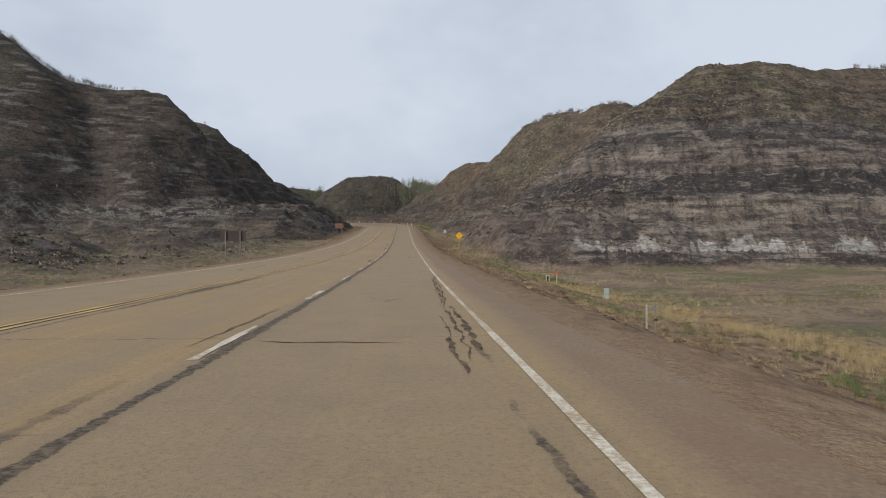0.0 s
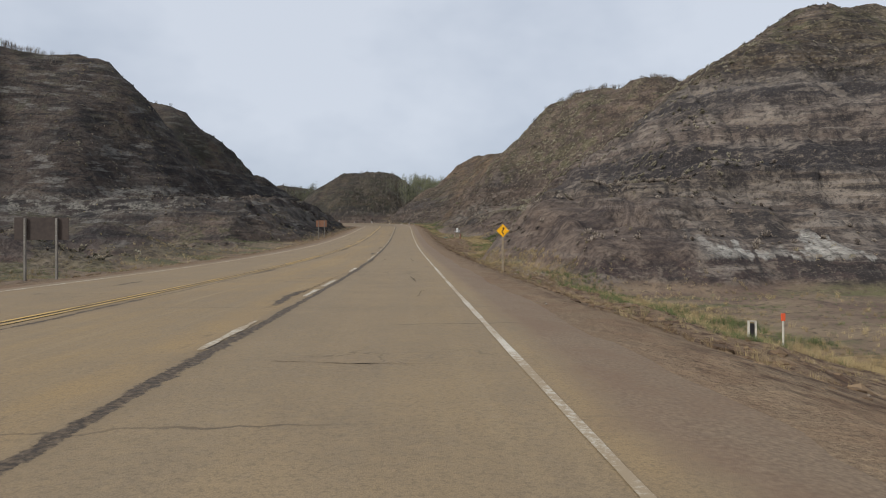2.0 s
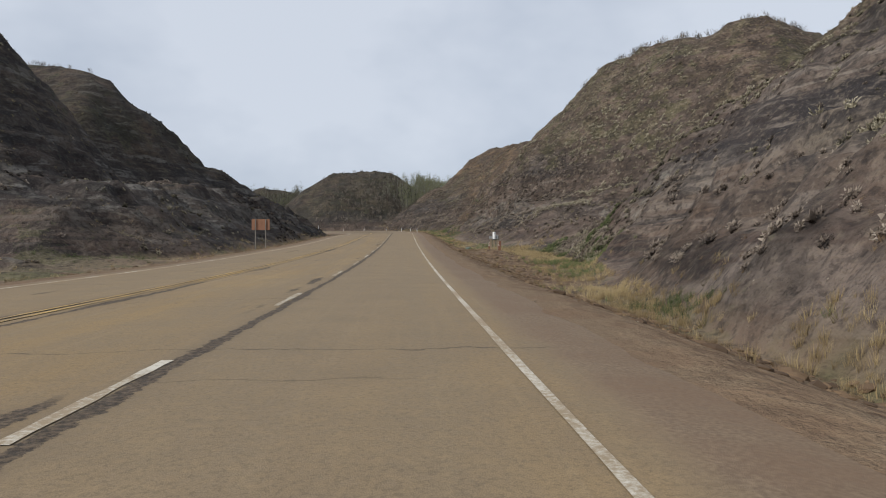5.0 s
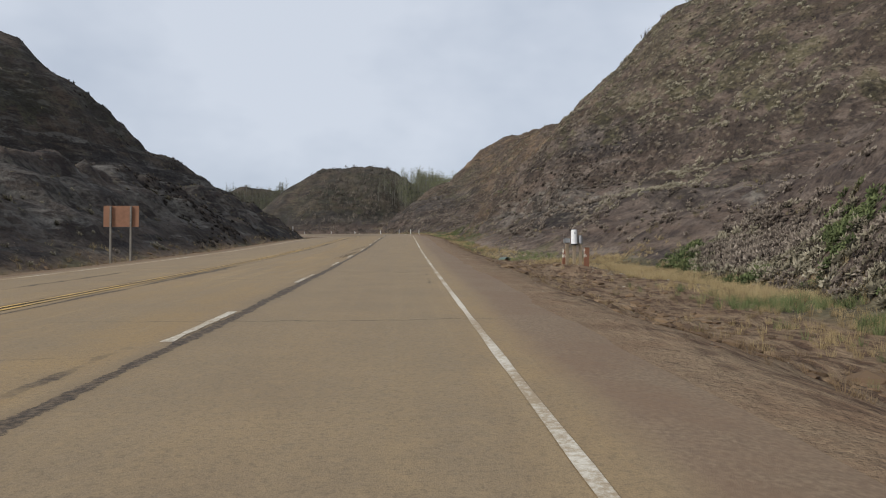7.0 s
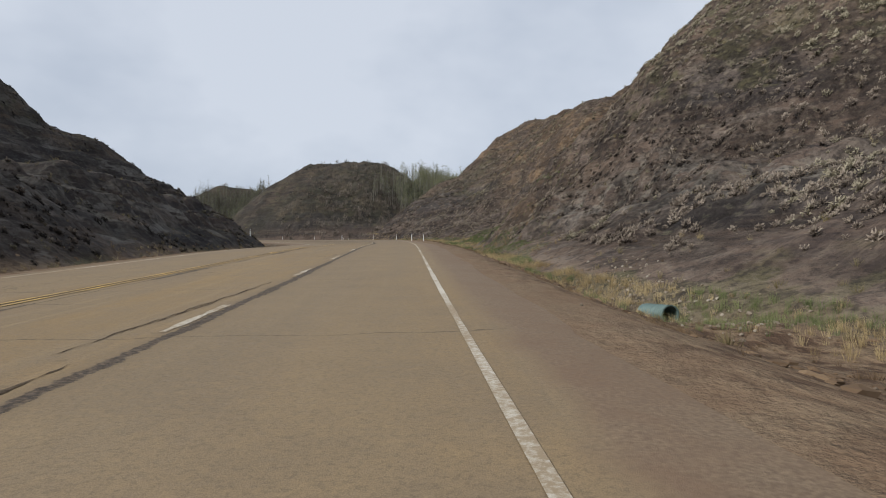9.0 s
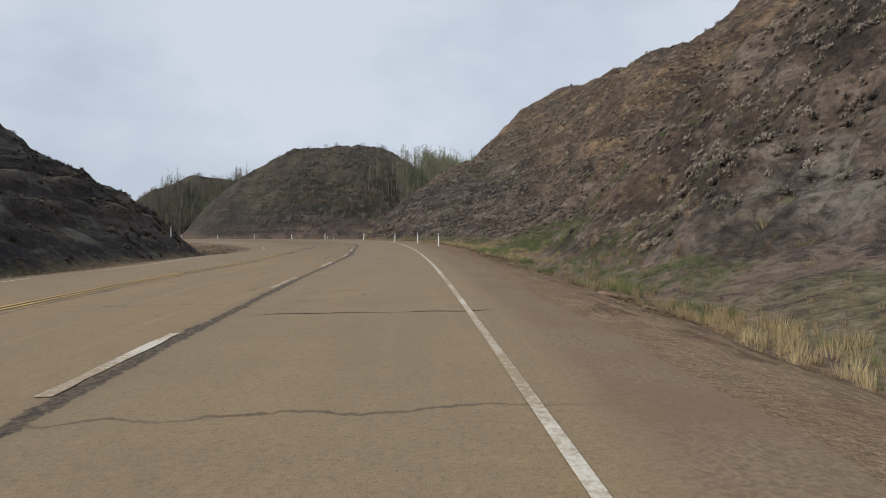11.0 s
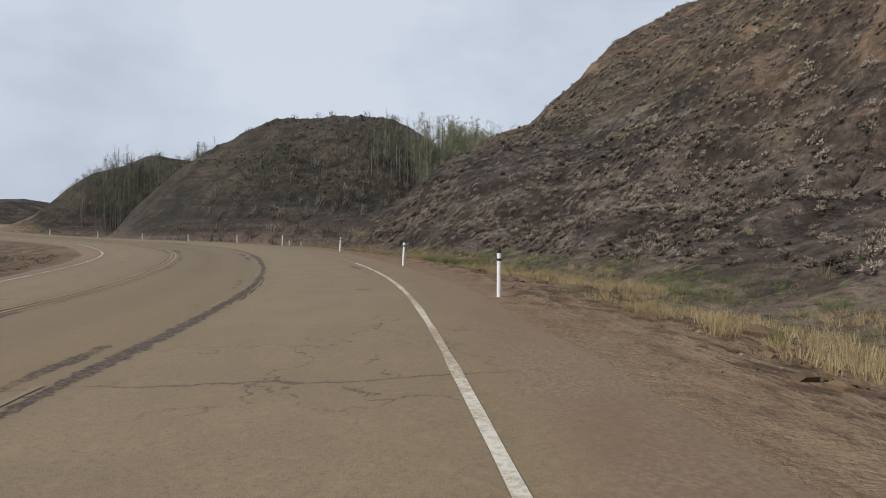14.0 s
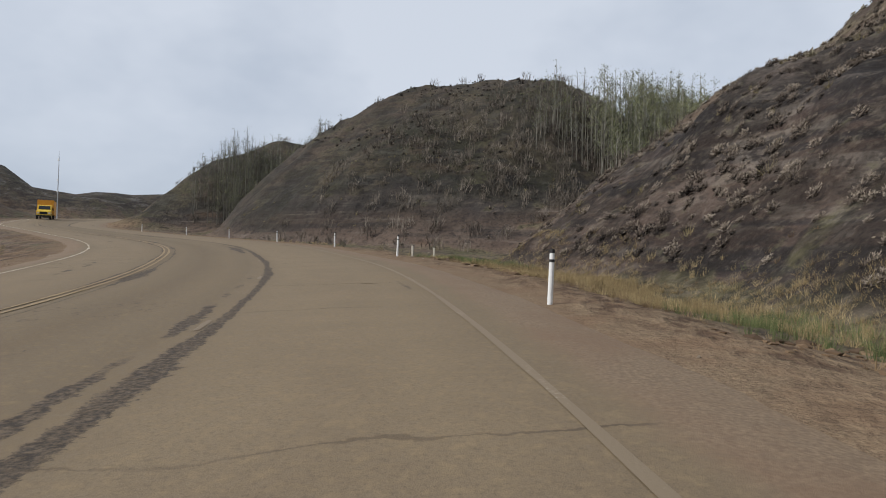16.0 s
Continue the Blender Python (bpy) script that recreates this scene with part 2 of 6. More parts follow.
def plain(name, colour, rough=0.7, metal=0.0, grain=0.12, scale=30.0, bump=0.1):
    """Paint, wood or metal: one colour with mottling at two scales and a fine relief."""
    m, n, l = material(name)
    out, bs = n.new("ShaderNodeOutputMaterial"), n.new("ShaderNodeBsdfPrincipled")
    l.new(bs.outputs[0], out.inputs[0])
    co = n.new("ShaderNodeTexCoord")
    a, b = n.new("ShaderNodeTexNoise"), n.new("ShaderNodeTexNoise")
    a.inputs["Scale"].default_value, b.inputs["Scale"].default_value = scale, scale / 9
    a.inputs["Detail"].default_value = b.inputs["Detail"].default_value = 4
    l.new(co.outputs["Object"], a.inputs["Vector"])
    l.new(co.outputs["Object"], b.inputs["Vector"])
    add = n.new("ShaderNodeMath")
    add.operation = 'ADD'
    l.new(a.outputs["Fac"], add.inputs[0])
    l.new(b.outputs["Fac"], add.inputs[1])
    ramp = n.new("ShaderNodeValToRGB")
    lo, hi = [c * (1 - 2 * grain) for c in colour], [min(1, c * (1 + 2 * grain)) for c in colour]
    ramp.color_ramp.elements[0].position, ramp.color_ramp.elements[0].color = 0.3, (*lo, 1)
    ramp.color_ramp.elements[1].position, ramp.color_ramp.elements[1].color = 0.7, (*hi, 1)
    half = n.new("ShaderNodeMath")
    half.operation, half.inputs[1].default_value = 'MULTIPLY', 0.5
    l.new(add.outputs[0], half.inputs[0])
    l.new(half.outputs[0], ramp.inputs["Fac"])
    l.new(ramp.outputs["Color"], bs.inputs["Base Color"])
    bs.inputs["Roughness"].default_value, bs.inputs["Metallic"].default_value = rough, metal
    bs.inputs["Specular IOR Level"].default_value = 0.05 if rough >= 0.95 else 0.4
    bp = n.new("ShaderNodeBump")
    bp.inputs["Strength"].default_value, bp.inputs["Distance"].default_value = bump, 0.01
    l.new(a.outputs["Fac"], bp.inputs["Height"])
    l.new(bp.outputs["Normal"], bs.inputs["Normal"])
    return m


class Graph:
    """Short hand for building a material's nodes."""
    def __init__(self, name):
        self.m, self.n, self.l = material(name)
        self.out, self.bs = self.n.new("ShaderNodeOutputMaterial"), self.n.new("ShaderNodeBsdfPrincipled")
        self.l.new(self.bs.outputs[0], self.out.inputs[0])

    def put(self, value, socket):
        if hasattr(value, "links"):
            self.l.new(value, socket)
        elif isinstance(value, tuple) and len(value) == 3 and socket.type == 'RGBA':
            socket.default_value = (*value, 1)
        else:
            socket.default_value = value

    def math(self, op, a, b=0.0, clamp=False):
        k = self.n.new("ShaderNodeMath")
        k.operation, k.use_clamp = op, clamp
        self.put(a, k.inputs[0])
        self.put(b, k.inputs[1])
        return k.outputs[0]

    def place(self):
        return self.n.new("ShaderNodeNewGeometry").outputs["Position"]

    def scaled(self, v, scale):
        k = self.n.new("ShaderNodeMapping")
        k.inputs["Scale"].default_value = scale
        self.l.new(v, k.inputs["Vector"])
        return k.outputs[0]

    def noise(self, v, scale, detail=4.0, rough=0.55, distortion=0.0):
        k = self.n.new("ShaderNodeTexNoise")
        k.inputs["Scale"].default_value, k.inputs["Detail"].default_value = scale, detail
        k.inputs["Roughness"].default_value, k.inputs["Distortion"].default_value = rough, distortion
        self.l.new(v, k.inputs["Vector"])
        return k.outputs["Fac"]

    def ramp(self, v, *stops):
        k = self.n.new("ShaderNodeValToRGB")
        e = k.color_ramp.elements
        while len(e) < len(stops):
            e.new(0.5)
        for item, (at, c) in zip(e, stops):
            item.position = at
            item.color = (c, c, c, 1) if isinstance(c, (int, float)) else (*c, 1)
        self.put(v, k.inputs["Fac"])
        return k.outputs["Color"]

    def mix(self, f, a, b):
        k = self.n.new("ShaderNodeMix")
        k.data_type = 'RGBA'
        self.put(f, k.inputs["Factor"])
        self.put(a, k.inputs["A"])
        self.put(b, k.inputs["B"])
        return k.outputs["Result"]

    def attr(self, name):
        k = self.n.new("ShaderNodeAttribute")
        k.attribute_name = name
        return k.outputs["Fac"]

    def bump(self, height, strength, distance):
        k = self.n.new("ShaderNodeBump")
        k.inputs["Strength"].default_value, k.inputs["Distance"].default_value = strength, distance
        self.put(height, k.inputs["Height"])
        self.l.new(k.outputs["Normal"], self.bs.inputs["Normal"])


def gravel_colour(g, p):
    """Reddish brown shoulder gravel, the same on the ground and where it lies over the asphalt's edge."""
    c = g.mix(g.ramp(g.noise(p, 24.0, 4), (0.35, 0.0), (0.7, 1.0)), (0.150, 0.103, 0.066), (0.255, 0.184, 0.115))
    c = g.mix(g.ramp(g.noise(p, 0.7, 5), (0.42, 0.0), (0.62, 0.65)), c, (0.178, 0.112, 0.068))
    return g.mix(g.ramp(g.noise(p, 9.0, 5, 0.7), (0.36, 0.4), (0.48, 0.0)), c, (0.135, 0.088, 0.053))


def land_material():
    """Badland ground: bedded clay and shale, dark soil under cushions of sage, dusty flats and gravel verges."""
    g = Graph("badland_soil")
    p = g.place()
    sep = g.n.new("ShaderNodeSeparateXYZ")
    g.l.new(p, sep.inputs[0])
    z = sep.outputs["Z"]
    big, mid, fine = g.noise(p, 0.045, 4), g.noise(p, 0.40, 4, 0.5), g.noise(p, 2.6, 5, 0.6)
    lumps = g.noise(g.scaled(p, (1.0, 1.0, 1.5)), 0.95, 4, 0.6)
    # beds of clay, shale and sandstone, nearly level, a little wavy
    wave = g.math('ADD', g.math('MULTIPLY', g.math('SUBTRACT', big, 0.5), 5.0), g.math('MULTIPLY', g.math('SUBTRACT', mid, 0.5), 1.8))
    level = g.math('DIVIDE', g.math('ADD', g.math('ADD', z, 2.0), wave), 42.0)
    beds = g.ramp(level, (0.0, (0.078, 0.051, 0.042)), (0.078, (0.072, 0.043, 0.036)), (0.088, (0.150, 0.112, 0.092)), (0.118, (0.085, 0.058, 0.048)),
                  (0.14, (0.110, 0.072, 0.055)), (0.175, (0.190, 0.142, 0.108)), (0.205, (0.098, 0.067, 0.051)), (0.225, (0.145, 0.102, 0.076)), (0.238, (0.046, 0.041, 0.041)), (0.295, (0.066, 0.058, 0.056)),
                  (0.305, (0.142, 0.101, 0.079)), (0.36, (0.086, 0.059, 0.047)), (0.41, (0.130, 0.093, 0.073)), (0.455, (0.083, 0.058, 0.047)), (0.487, (0.046, 0.042, 0.042)), (0.52, (0.130, 0.104, 0.088)),
                  (0.555, (0.052, 0.047, 0.044)), (0.585, (0.160, 0.112, 0.075)), (0.9, (0.150, 0.102, 0.066)))
    thin = g.noise(g.scaled(p, (0.045, 0.045, 1.1)), 1.0, 3, 0.55)
    beds = g.mix(g.math('MULTIPLY', g.ramp(thin, (0.555, 0.0), (0.60, 0.6)), g.ramp(g.noise(p, 0.16, 4, 0.6), (0.42, 0.1), (0.56, 1.0))), beds, (0.265, 0.222, 0.185))
    beds = g.mix(g.ramp(thin, (0.405, 0.85), (0.45, 0.0)), beds, (0.042, 0.036, 0.035))
    rust = g.noise(g.scaled(p, (0.082, 0.082, 0.340)), 1.0, 3)
    beds = g.mix(g.ramp(rust, (0.66, 0.0), (0.76, 0.6)), beds, (0.177, 0.092, 0.044))
    beds = g.mix(0.14, beds, (0.040, 0.032, 0.028))
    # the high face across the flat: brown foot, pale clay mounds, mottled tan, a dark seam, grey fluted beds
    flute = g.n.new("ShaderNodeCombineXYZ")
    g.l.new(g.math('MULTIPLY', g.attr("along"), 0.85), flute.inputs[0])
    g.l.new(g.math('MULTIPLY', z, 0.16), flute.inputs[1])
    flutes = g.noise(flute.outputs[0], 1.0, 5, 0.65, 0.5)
    # shade painted into the flutes, which the bump deepens as well
    hollow_shade = g.ramp(flutes, (0.40, 1.0), (0.50, 0.0))
    blocky = g.noise(g.scaled(p, (0.42, 0.42, 0.75)), 1.0, 6, 0.68)
    ripple = g.math('ADD', g.math('MULTIPLY', g.math('SUBTRACT', big, 0.5), 2.2), g.math('ADD', g.math('MULTIPLY', g.math('SUBTRACT', mid, 0.5), 1.3), g.math('MULTIPLY', g.math('SUBTRACT', flutes, 0.5), 1.8)))
    height = g.math('DIVIDE', g.math('ADD', g.math('ADD', z, 2.0), ripple), 42.0)
    strata = g.ramp(height, (0.0, (0.086, 0.060, 0.050)), (0.070, (0.066, 0.046, 0.040)), (0.085, (0.125, 0.096, 0.077)), (0.150, (0.150, 0.117, 0.090)), (0.190, (0.112, 0.084, 0.066)), (0.225, (0.185, 0.150, 0.112)), (0.262, (0.120, 0.092, 0.072)),
                    (0.272, (0.046, 0.042, 0.043)), (0.360, (0.056, 0.050, 0.050)), (0.375, (0.120, 0.091, 0.074)), (0.440, (0.145, 0.112, 0.090)), (0.500, (0.110, 0.090, 0.078)), (0.520, (0.056, 0.051, 0.051)), (0.560, (0.062, 0.056, 0.055)),
                    (0.572, (0.142, 0.124, 0.108)), (0.610, (0.110, 0.092, 0.078)), (0.655, (0.140, 0.100, 0.062)), (0.9, (0.138, 0.102, 0.060)))
    strata = g.mix(g.ramp(blocky, (0.54, 0.0), (0.61, 0.42)), strata, (0.200, 0.166, 0.130))
    strata = g.mix(g.ramp(blocky, (0.40, 0.75), (0.47, 0.0)), strata, (0.045, 0.036, 0.033))
    strata = g.mix(g.math('MULTIPLY', g.ramp(thin, (0.55, 0.0), (0.58, 0.8)), g.ramp(g.noise(p, 0.16, 4, 0.6), (0.44, 0.1), (0.56, 1.0))), strata, (0.255, 0.216, 0.178))
    strata = g.mix(g.ramp(thin, (0.39, 0.8), (0.44, 0.0)), strata, (0.044, 0.038, 0.036))
    # painted shade in the hollows, ribs painted paler
    strata = g.mix(g.math('MULTIPLY', hollow_shade, 0.7), strata, (0.042, 0.036, 0.034))
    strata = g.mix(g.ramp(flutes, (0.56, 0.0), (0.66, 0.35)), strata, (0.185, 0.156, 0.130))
    strata = g.mix(g.ramp(height, (0.262, 0.0), (0.272, 0.86), (0.355, 0.86), (0.370, 0.0)), strata, (0.030, 0.027, 0.028))
    strata = g.mix(g.ramp(height, (0.510, 0.0), (0.518, 0.8), (0.545, 0.8), (0.555, 0.0)), strata, (0.040, 0.036, 0.036))
    strata = g.mix(0.20, strata, (0.026, 0.022, 0.021))
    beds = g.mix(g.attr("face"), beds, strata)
    # the left-hand slopes' flutes get painted shade too
    beds = g.mix(g.math('MULTIPLY', g.math('MULTIPLY', hollow_shade, g.attr("washed")), 0.6), beds, (0.034, 0.029, 0.028))
    soil = g.mix(g.ramp(mid, (0.38, 0.0), (0.64, 1.0)), (0.115, 0.081, 0.061), (0.210, 0.151, 0.106))
    soil = g.mix(g.ramp(big, (0.42, 0.0), (0.60, 0.8)), soil, (0.118, 0.088, 0.070))
    ground = g.mix(g.attr("bare"), soil, beds)
    ground = g.mix(g.math('MULTIPLY', g.attr("ochre"), g.ramp(g.noise(p, 0.2, 4, 0.6), (0.42, 0.1), (0.56, 1.0))), ground, g.mix(g.ramp(mid, (0.4, 0.0), (0.62, 1.0)), (0.118, 0.072, 0.042), (0.210, 0.140, 0.082)))
    grass = g.mix(g.ramp(fine, (0.35, 0.0), (0.65, 1.0)), (0.098, 0.076, 0.048), (0.188, 0.150, 0.098))
    green = g.mix(fine, (0.058, 0.056, 0.028), (0.128, 0.116, 0.060))
    grass = g.mix(g.ramp(g.noise(p, 0.10, 4), (0.48, 0.0), (0.60, 0.85)), grass, green)
    patch = g.math('ADD', g.attr("grass"), g.math('ADD', g.math('MULTIPLY', g.math('SUBTRACT', mid, 0.5), 1.9), g.math('MULTIPLY', g.math('SUBTRACT', big, 0.5), 0.9)))
    ground = g.mix(g.ramp(patch, (0.44, 0.0), (0.58, 0.9)), ground, grass)
    # darker ground on the left-hand bluffs and the far hills
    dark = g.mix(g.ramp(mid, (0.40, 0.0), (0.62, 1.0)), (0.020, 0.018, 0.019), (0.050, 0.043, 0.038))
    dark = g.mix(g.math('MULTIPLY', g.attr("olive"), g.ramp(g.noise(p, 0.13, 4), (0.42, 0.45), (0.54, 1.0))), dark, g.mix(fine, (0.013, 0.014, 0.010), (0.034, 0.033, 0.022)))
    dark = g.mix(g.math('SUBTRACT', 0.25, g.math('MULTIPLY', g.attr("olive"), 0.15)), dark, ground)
    ground = g.mix(g.math('MULTIPLY', g.attr("dark_ground"), g.ramp(g.noise(p, 0.22, 4), (0.40, 0.6), (0.58, 1.0))), ground, dark)
    beds_on = g.math('MULTIPLY', g.math('MAXIMUM', g.attr("dark_ground"), g.math('MULTIPLY', g.attr("bare"), 0.75)), g.math('SUBTRACT', 1.0, g.math('MULTIPLY', g.attr("olive"), 0.85)))
    ledge = g.noise(g.scaled(p, (0.15, 0.15, 0.80)), 1.0, 5, 0.6)
    ground = g.mix(g.math('MULTIPLY', beds_on, g.math('MULTIPLY', g.ramp(ledge, (0.54, 0.0), (0.59, 0.7)), g.ramp(g.noise(p, 0.22, 4, 0.6), (0.43, 0.1), (0.55, 1.0)))), ground, g.mix(g.attr("dark_ground"), (0.255, 0.212, 0.172), (0.215, 0.200, 0.176)))
    ground = g.mix(g.math('MULTIPLY', beds_on, g.ramp(ledge, (0.405, 0.85), (0.445, 0.0))), ground, (0.024, 0.022, 0.022))
    mound = g.n.new("ShaderNodeCombineXYZ")
    g.l.new(g.math('MULTIPLY', g.attr("along"), 0.20), mound.inputs[0])
    crest = g.math('ADD', g.math('MULTIPLY', g.math('SUBTRACT', g.noise(mound.outputs[0], 1.0, 4, 0.6), 0.42), 13.0), g.math('MULTIPLY', g.math('SUBTRACT', blocky, 0.5), 3.0))
    domes = g.math('MULTIPLY', g.ramp(g.math('SUBTRACT', g.math('MINIMUM', crest, 2.3), g.math('SUBTRACT', z, 1.1)), (0.0, 0.0), (0.45, 0.95)), g.ramp(g.math('SUBTRACT', g.math('ADD', z, g.math('MULTIPLY', g.math('SUBTRACT', flutes, 0.5), 1.6)), 1.0), (0.0, 0.0), (0.18, 1.0)))
    domes = g.math('MULTIPLY', g.math('MULTIPLY', domes, g.attr("chalk")), g.math('SUBTRACT', 1.0, g.math('MULTIPLY', hollow_shade, 0.5)))
    ground = g.mix(domes, ground, g.mix(g.ramp(blocky, (0.40, 0.0), (0.58, 1.0)), (0.200, 0.184, 0.158), (0.385, 0.360, 0.310)))
    pale = g.math('MULTIPLY', g.attr("clay"), g.ramp(g.math('ADD', g.math('MULTIPLY', flutes, 0.4), g.math('MULTIPLY', blocky, 0.6)), (0.48, 0.0), (0.52, 0.85)))
    ground = g.mix(pale, ground, g.mix(g.ramp(fine, (0.40, 0.0), (0.60, 1.0)), (0.140, 0.128, 0.108), (0.245, 0.226, 0.190)))
    # dusty flats and gravel
    dusty = g.mix(g.ramp(g.noise(p, 0.25, 4), (0.38, 0.0), (0.6, 1.0)), (0.142, 0.098, 0.072), (0.225, 0.166, 0.108))
    dusty = g.mix(g.ramp(g.noise(g.scaled(p, (0.5, 1.4, 1.0)), 0.16, 4), (0.49, 0.0), (0.57, 0.9)), dusty, (0.108, 0.106, 0.050))
    dusty = g.mix(g.ramp(fine, (0.36, 0.7), (0.46, 0.0)), dusty, (0.088, 0.066, 0.044))
    dusty = g.mix(g.math('MULTIPLY', g.attr("straw"), g.ramp(g.math('ADD', g.math('MULTIPLY', fine, 0.5), g.math('MULTIPLY', mid, 0.5)), (0.40, 0.2), (0.52, 0.9))), dusty, g.mix(g.ramp(fine, (0.38, 0.0), (0.60, 1.0)), (0.190, 0.118, 0.048), (0.330, 0.222, 0.095)))
    ground = g.mix(g.math('MULTIPLY', g.attr("plain"), 0.92), ground, dusty)
    gravel = gravel_colour(g, p)
    clods = g.noise(g.scaled(p, (1.0, 0.55, 1.0)), 2.6, 5, 0.62)
    gravel = g.mix(g.math('MULTIPLY', g.attr("verge"), g.ramp(clods, (0.42, 0.9), (0.49, 0.0))), gravel, (0.088, 0.053, 0.034))
    gravel = g.mix(g.math('MULTIPLY', g.attr("verge"), g.ramp(clods, (0.55, 0.0), (0.61, 0.7))), gravel, (0.265, 0.188, 0.118))
    ground = g.mix(g.attr("gravel"), ground, gravel)
    rough = g.math('SUBTRACT', 1.0, g.math('MAXIMUM', g.math('MULTIPLY', g.attr("plain"), 0.75), g.attr("gravel")))
    calm = g.math('MULTIPLY', rough, g.math('SUBTRACT', 1.0, g.math('MULTIPLY', g.attr("olive"), 0.75)))
    # hollows of the eroded surface painted near-black as shade, knobs painted pale
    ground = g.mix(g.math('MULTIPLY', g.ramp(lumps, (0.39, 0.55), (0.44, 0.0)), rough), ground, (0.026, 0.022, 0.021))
    knob = g.mix(g.attr("dark_ground"), (0.215, 0.172, 0.132), (0.088, 0.082, 0.074))
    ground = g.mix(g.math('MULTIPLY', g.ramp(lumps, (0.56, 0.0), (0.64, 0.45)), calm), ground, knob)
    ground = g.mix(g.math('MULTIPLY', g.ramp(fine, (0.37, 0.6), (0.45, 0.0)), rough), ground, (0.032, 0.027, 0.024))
    ground = g.mix(g.math('MULTIPLY', g.ramp(fine, (0.57, 0.0), (0.66, 0.4)), calm), ground, g.mix(g.attr("dark_ground"), (0.205, 0.165, 0.125), (0.110, 0.102, 0.090)))
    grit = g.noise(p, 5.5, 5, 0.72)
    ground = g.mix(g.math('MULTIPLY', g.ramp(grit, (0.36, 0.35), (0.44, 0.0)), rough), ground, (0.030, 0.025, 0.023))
    ground = g.mix(g.math('MULTIPLY', g.ramp(grit, (0.56, 0.0), (0.64, 0.35)), calm), ground, g.mix(g.attr("dark_ground"), (0.215, 0.178, 0.138), (0.130, 0.122, 0.108)))
    # maroon clay, washed bare in streaks down the slopes close to the road
    reddish = g.mix(g.ramp(blocky, (0.40, 0.0), (0.60, 1.0)), (0.072, 0.052, 0.042), (0.172, 0.128, 0.098))
    # shade painted down the maroon flutes, their ribs lightened
    reddish = g.mix(g.math('MULTIPLY', hollow_shade, 0.65), reddish, (0.036, 0.026, 0.025))
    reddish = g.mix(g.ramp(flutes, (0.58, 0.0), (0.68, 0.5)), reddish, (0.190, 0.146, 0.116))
    # pits of the maroon clay darkened with painted shade
    reddish = g.mix(g.ramp(grit, (0.37, 0.5), (0.46, 0.0)), reddish, (0.040, 0.028, 0.025))
    reddish = g.mix(g.ramp(fine, (0.38, 0.55), (0.47, 0.0)), reddish, (0.040, 0.028, 0.025))
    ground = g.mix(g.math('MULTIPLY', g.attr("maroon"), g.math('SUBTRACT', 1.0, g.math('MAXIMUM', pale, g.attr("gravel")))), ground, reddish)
    # a low cover of small tufts and cushions between the larger bushes
    shift = g.n.new("ShaderNodeTexNoise")
    shift.inputs["Scale"].default_value, shift.inputs["Detail"].default_value = 2.2, 3.0
    g.l.new(p, shift.inputs["Vector"])
    moved = g.n.new("ShaderNodeVectorMath")
    moved.operation = 'MULTIPLY_ADD'
    g.l.new(shift.outputs["Color"], moved.inputs[0])
    moved.inputs[1].default_value = (0.5, 0.5, 0.5)
    g.l.new(p, moved.inputs[2])
    cells = g.n.new("ShaderNodeTexVoronoi")
    cells.inputs["Scale"].default_value, cells.inputs["Randomness"].default_value = 1.55, 1.0
    g.l.new(moved.outputs[0], cells.inputs["Vector"])
    tall = g.n.new("ShaderNodeSeparateColor")
    g.l.new(cells.outputs["Color"], tall.inputs[0])
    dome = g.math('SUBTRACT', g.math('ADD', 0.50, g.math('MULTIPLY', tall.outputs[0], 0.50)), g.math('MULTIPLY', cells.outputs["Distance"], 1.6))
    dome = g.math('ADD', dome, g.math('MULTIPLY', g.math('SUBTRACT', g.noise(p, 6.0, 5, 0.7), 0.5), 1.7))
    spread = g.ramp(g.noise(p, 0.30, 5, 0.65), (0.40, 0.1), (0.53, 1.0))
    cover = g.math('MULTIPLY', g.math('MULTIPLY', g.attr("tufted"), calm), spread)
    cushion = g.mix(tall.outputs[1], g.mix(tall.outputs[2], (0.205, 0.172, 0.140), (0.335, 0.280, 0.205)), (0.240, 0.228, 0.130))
    # shade painted into the gaps between tufts, their tops coloured pale
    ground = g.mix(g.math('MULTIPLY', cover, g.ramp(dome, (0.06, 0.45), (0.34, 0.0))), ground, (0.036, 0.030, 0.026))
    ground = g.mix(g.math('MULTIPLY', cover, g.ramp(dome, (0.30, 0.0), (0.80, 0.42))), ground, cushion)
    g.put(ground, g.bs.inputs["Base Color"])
    g.bs.inputs["Roughness"].default_value = 0.95
    g.bs.inputs["Specular IOR Level"].default_value = 0.15
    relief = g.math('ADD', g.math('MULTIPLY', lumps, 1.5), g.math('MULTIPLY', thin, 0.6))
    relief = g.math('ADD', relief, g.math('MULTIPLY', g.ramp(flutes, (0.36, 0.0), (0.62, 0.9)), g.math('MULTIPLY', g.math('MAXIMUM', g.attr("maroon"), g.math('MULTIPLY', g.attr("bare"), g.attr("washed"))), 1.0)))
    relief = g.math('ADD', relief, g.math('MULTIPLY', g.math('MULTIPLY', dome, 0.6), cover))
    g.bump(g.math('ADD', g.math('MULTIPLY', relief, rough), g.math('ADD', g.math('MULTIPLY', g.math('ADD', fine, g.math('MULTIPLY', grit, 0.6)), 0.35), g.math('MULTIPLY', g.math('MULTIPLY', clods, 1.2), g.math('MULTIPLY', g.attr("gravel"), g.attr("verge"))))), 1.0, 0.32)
    return g.m


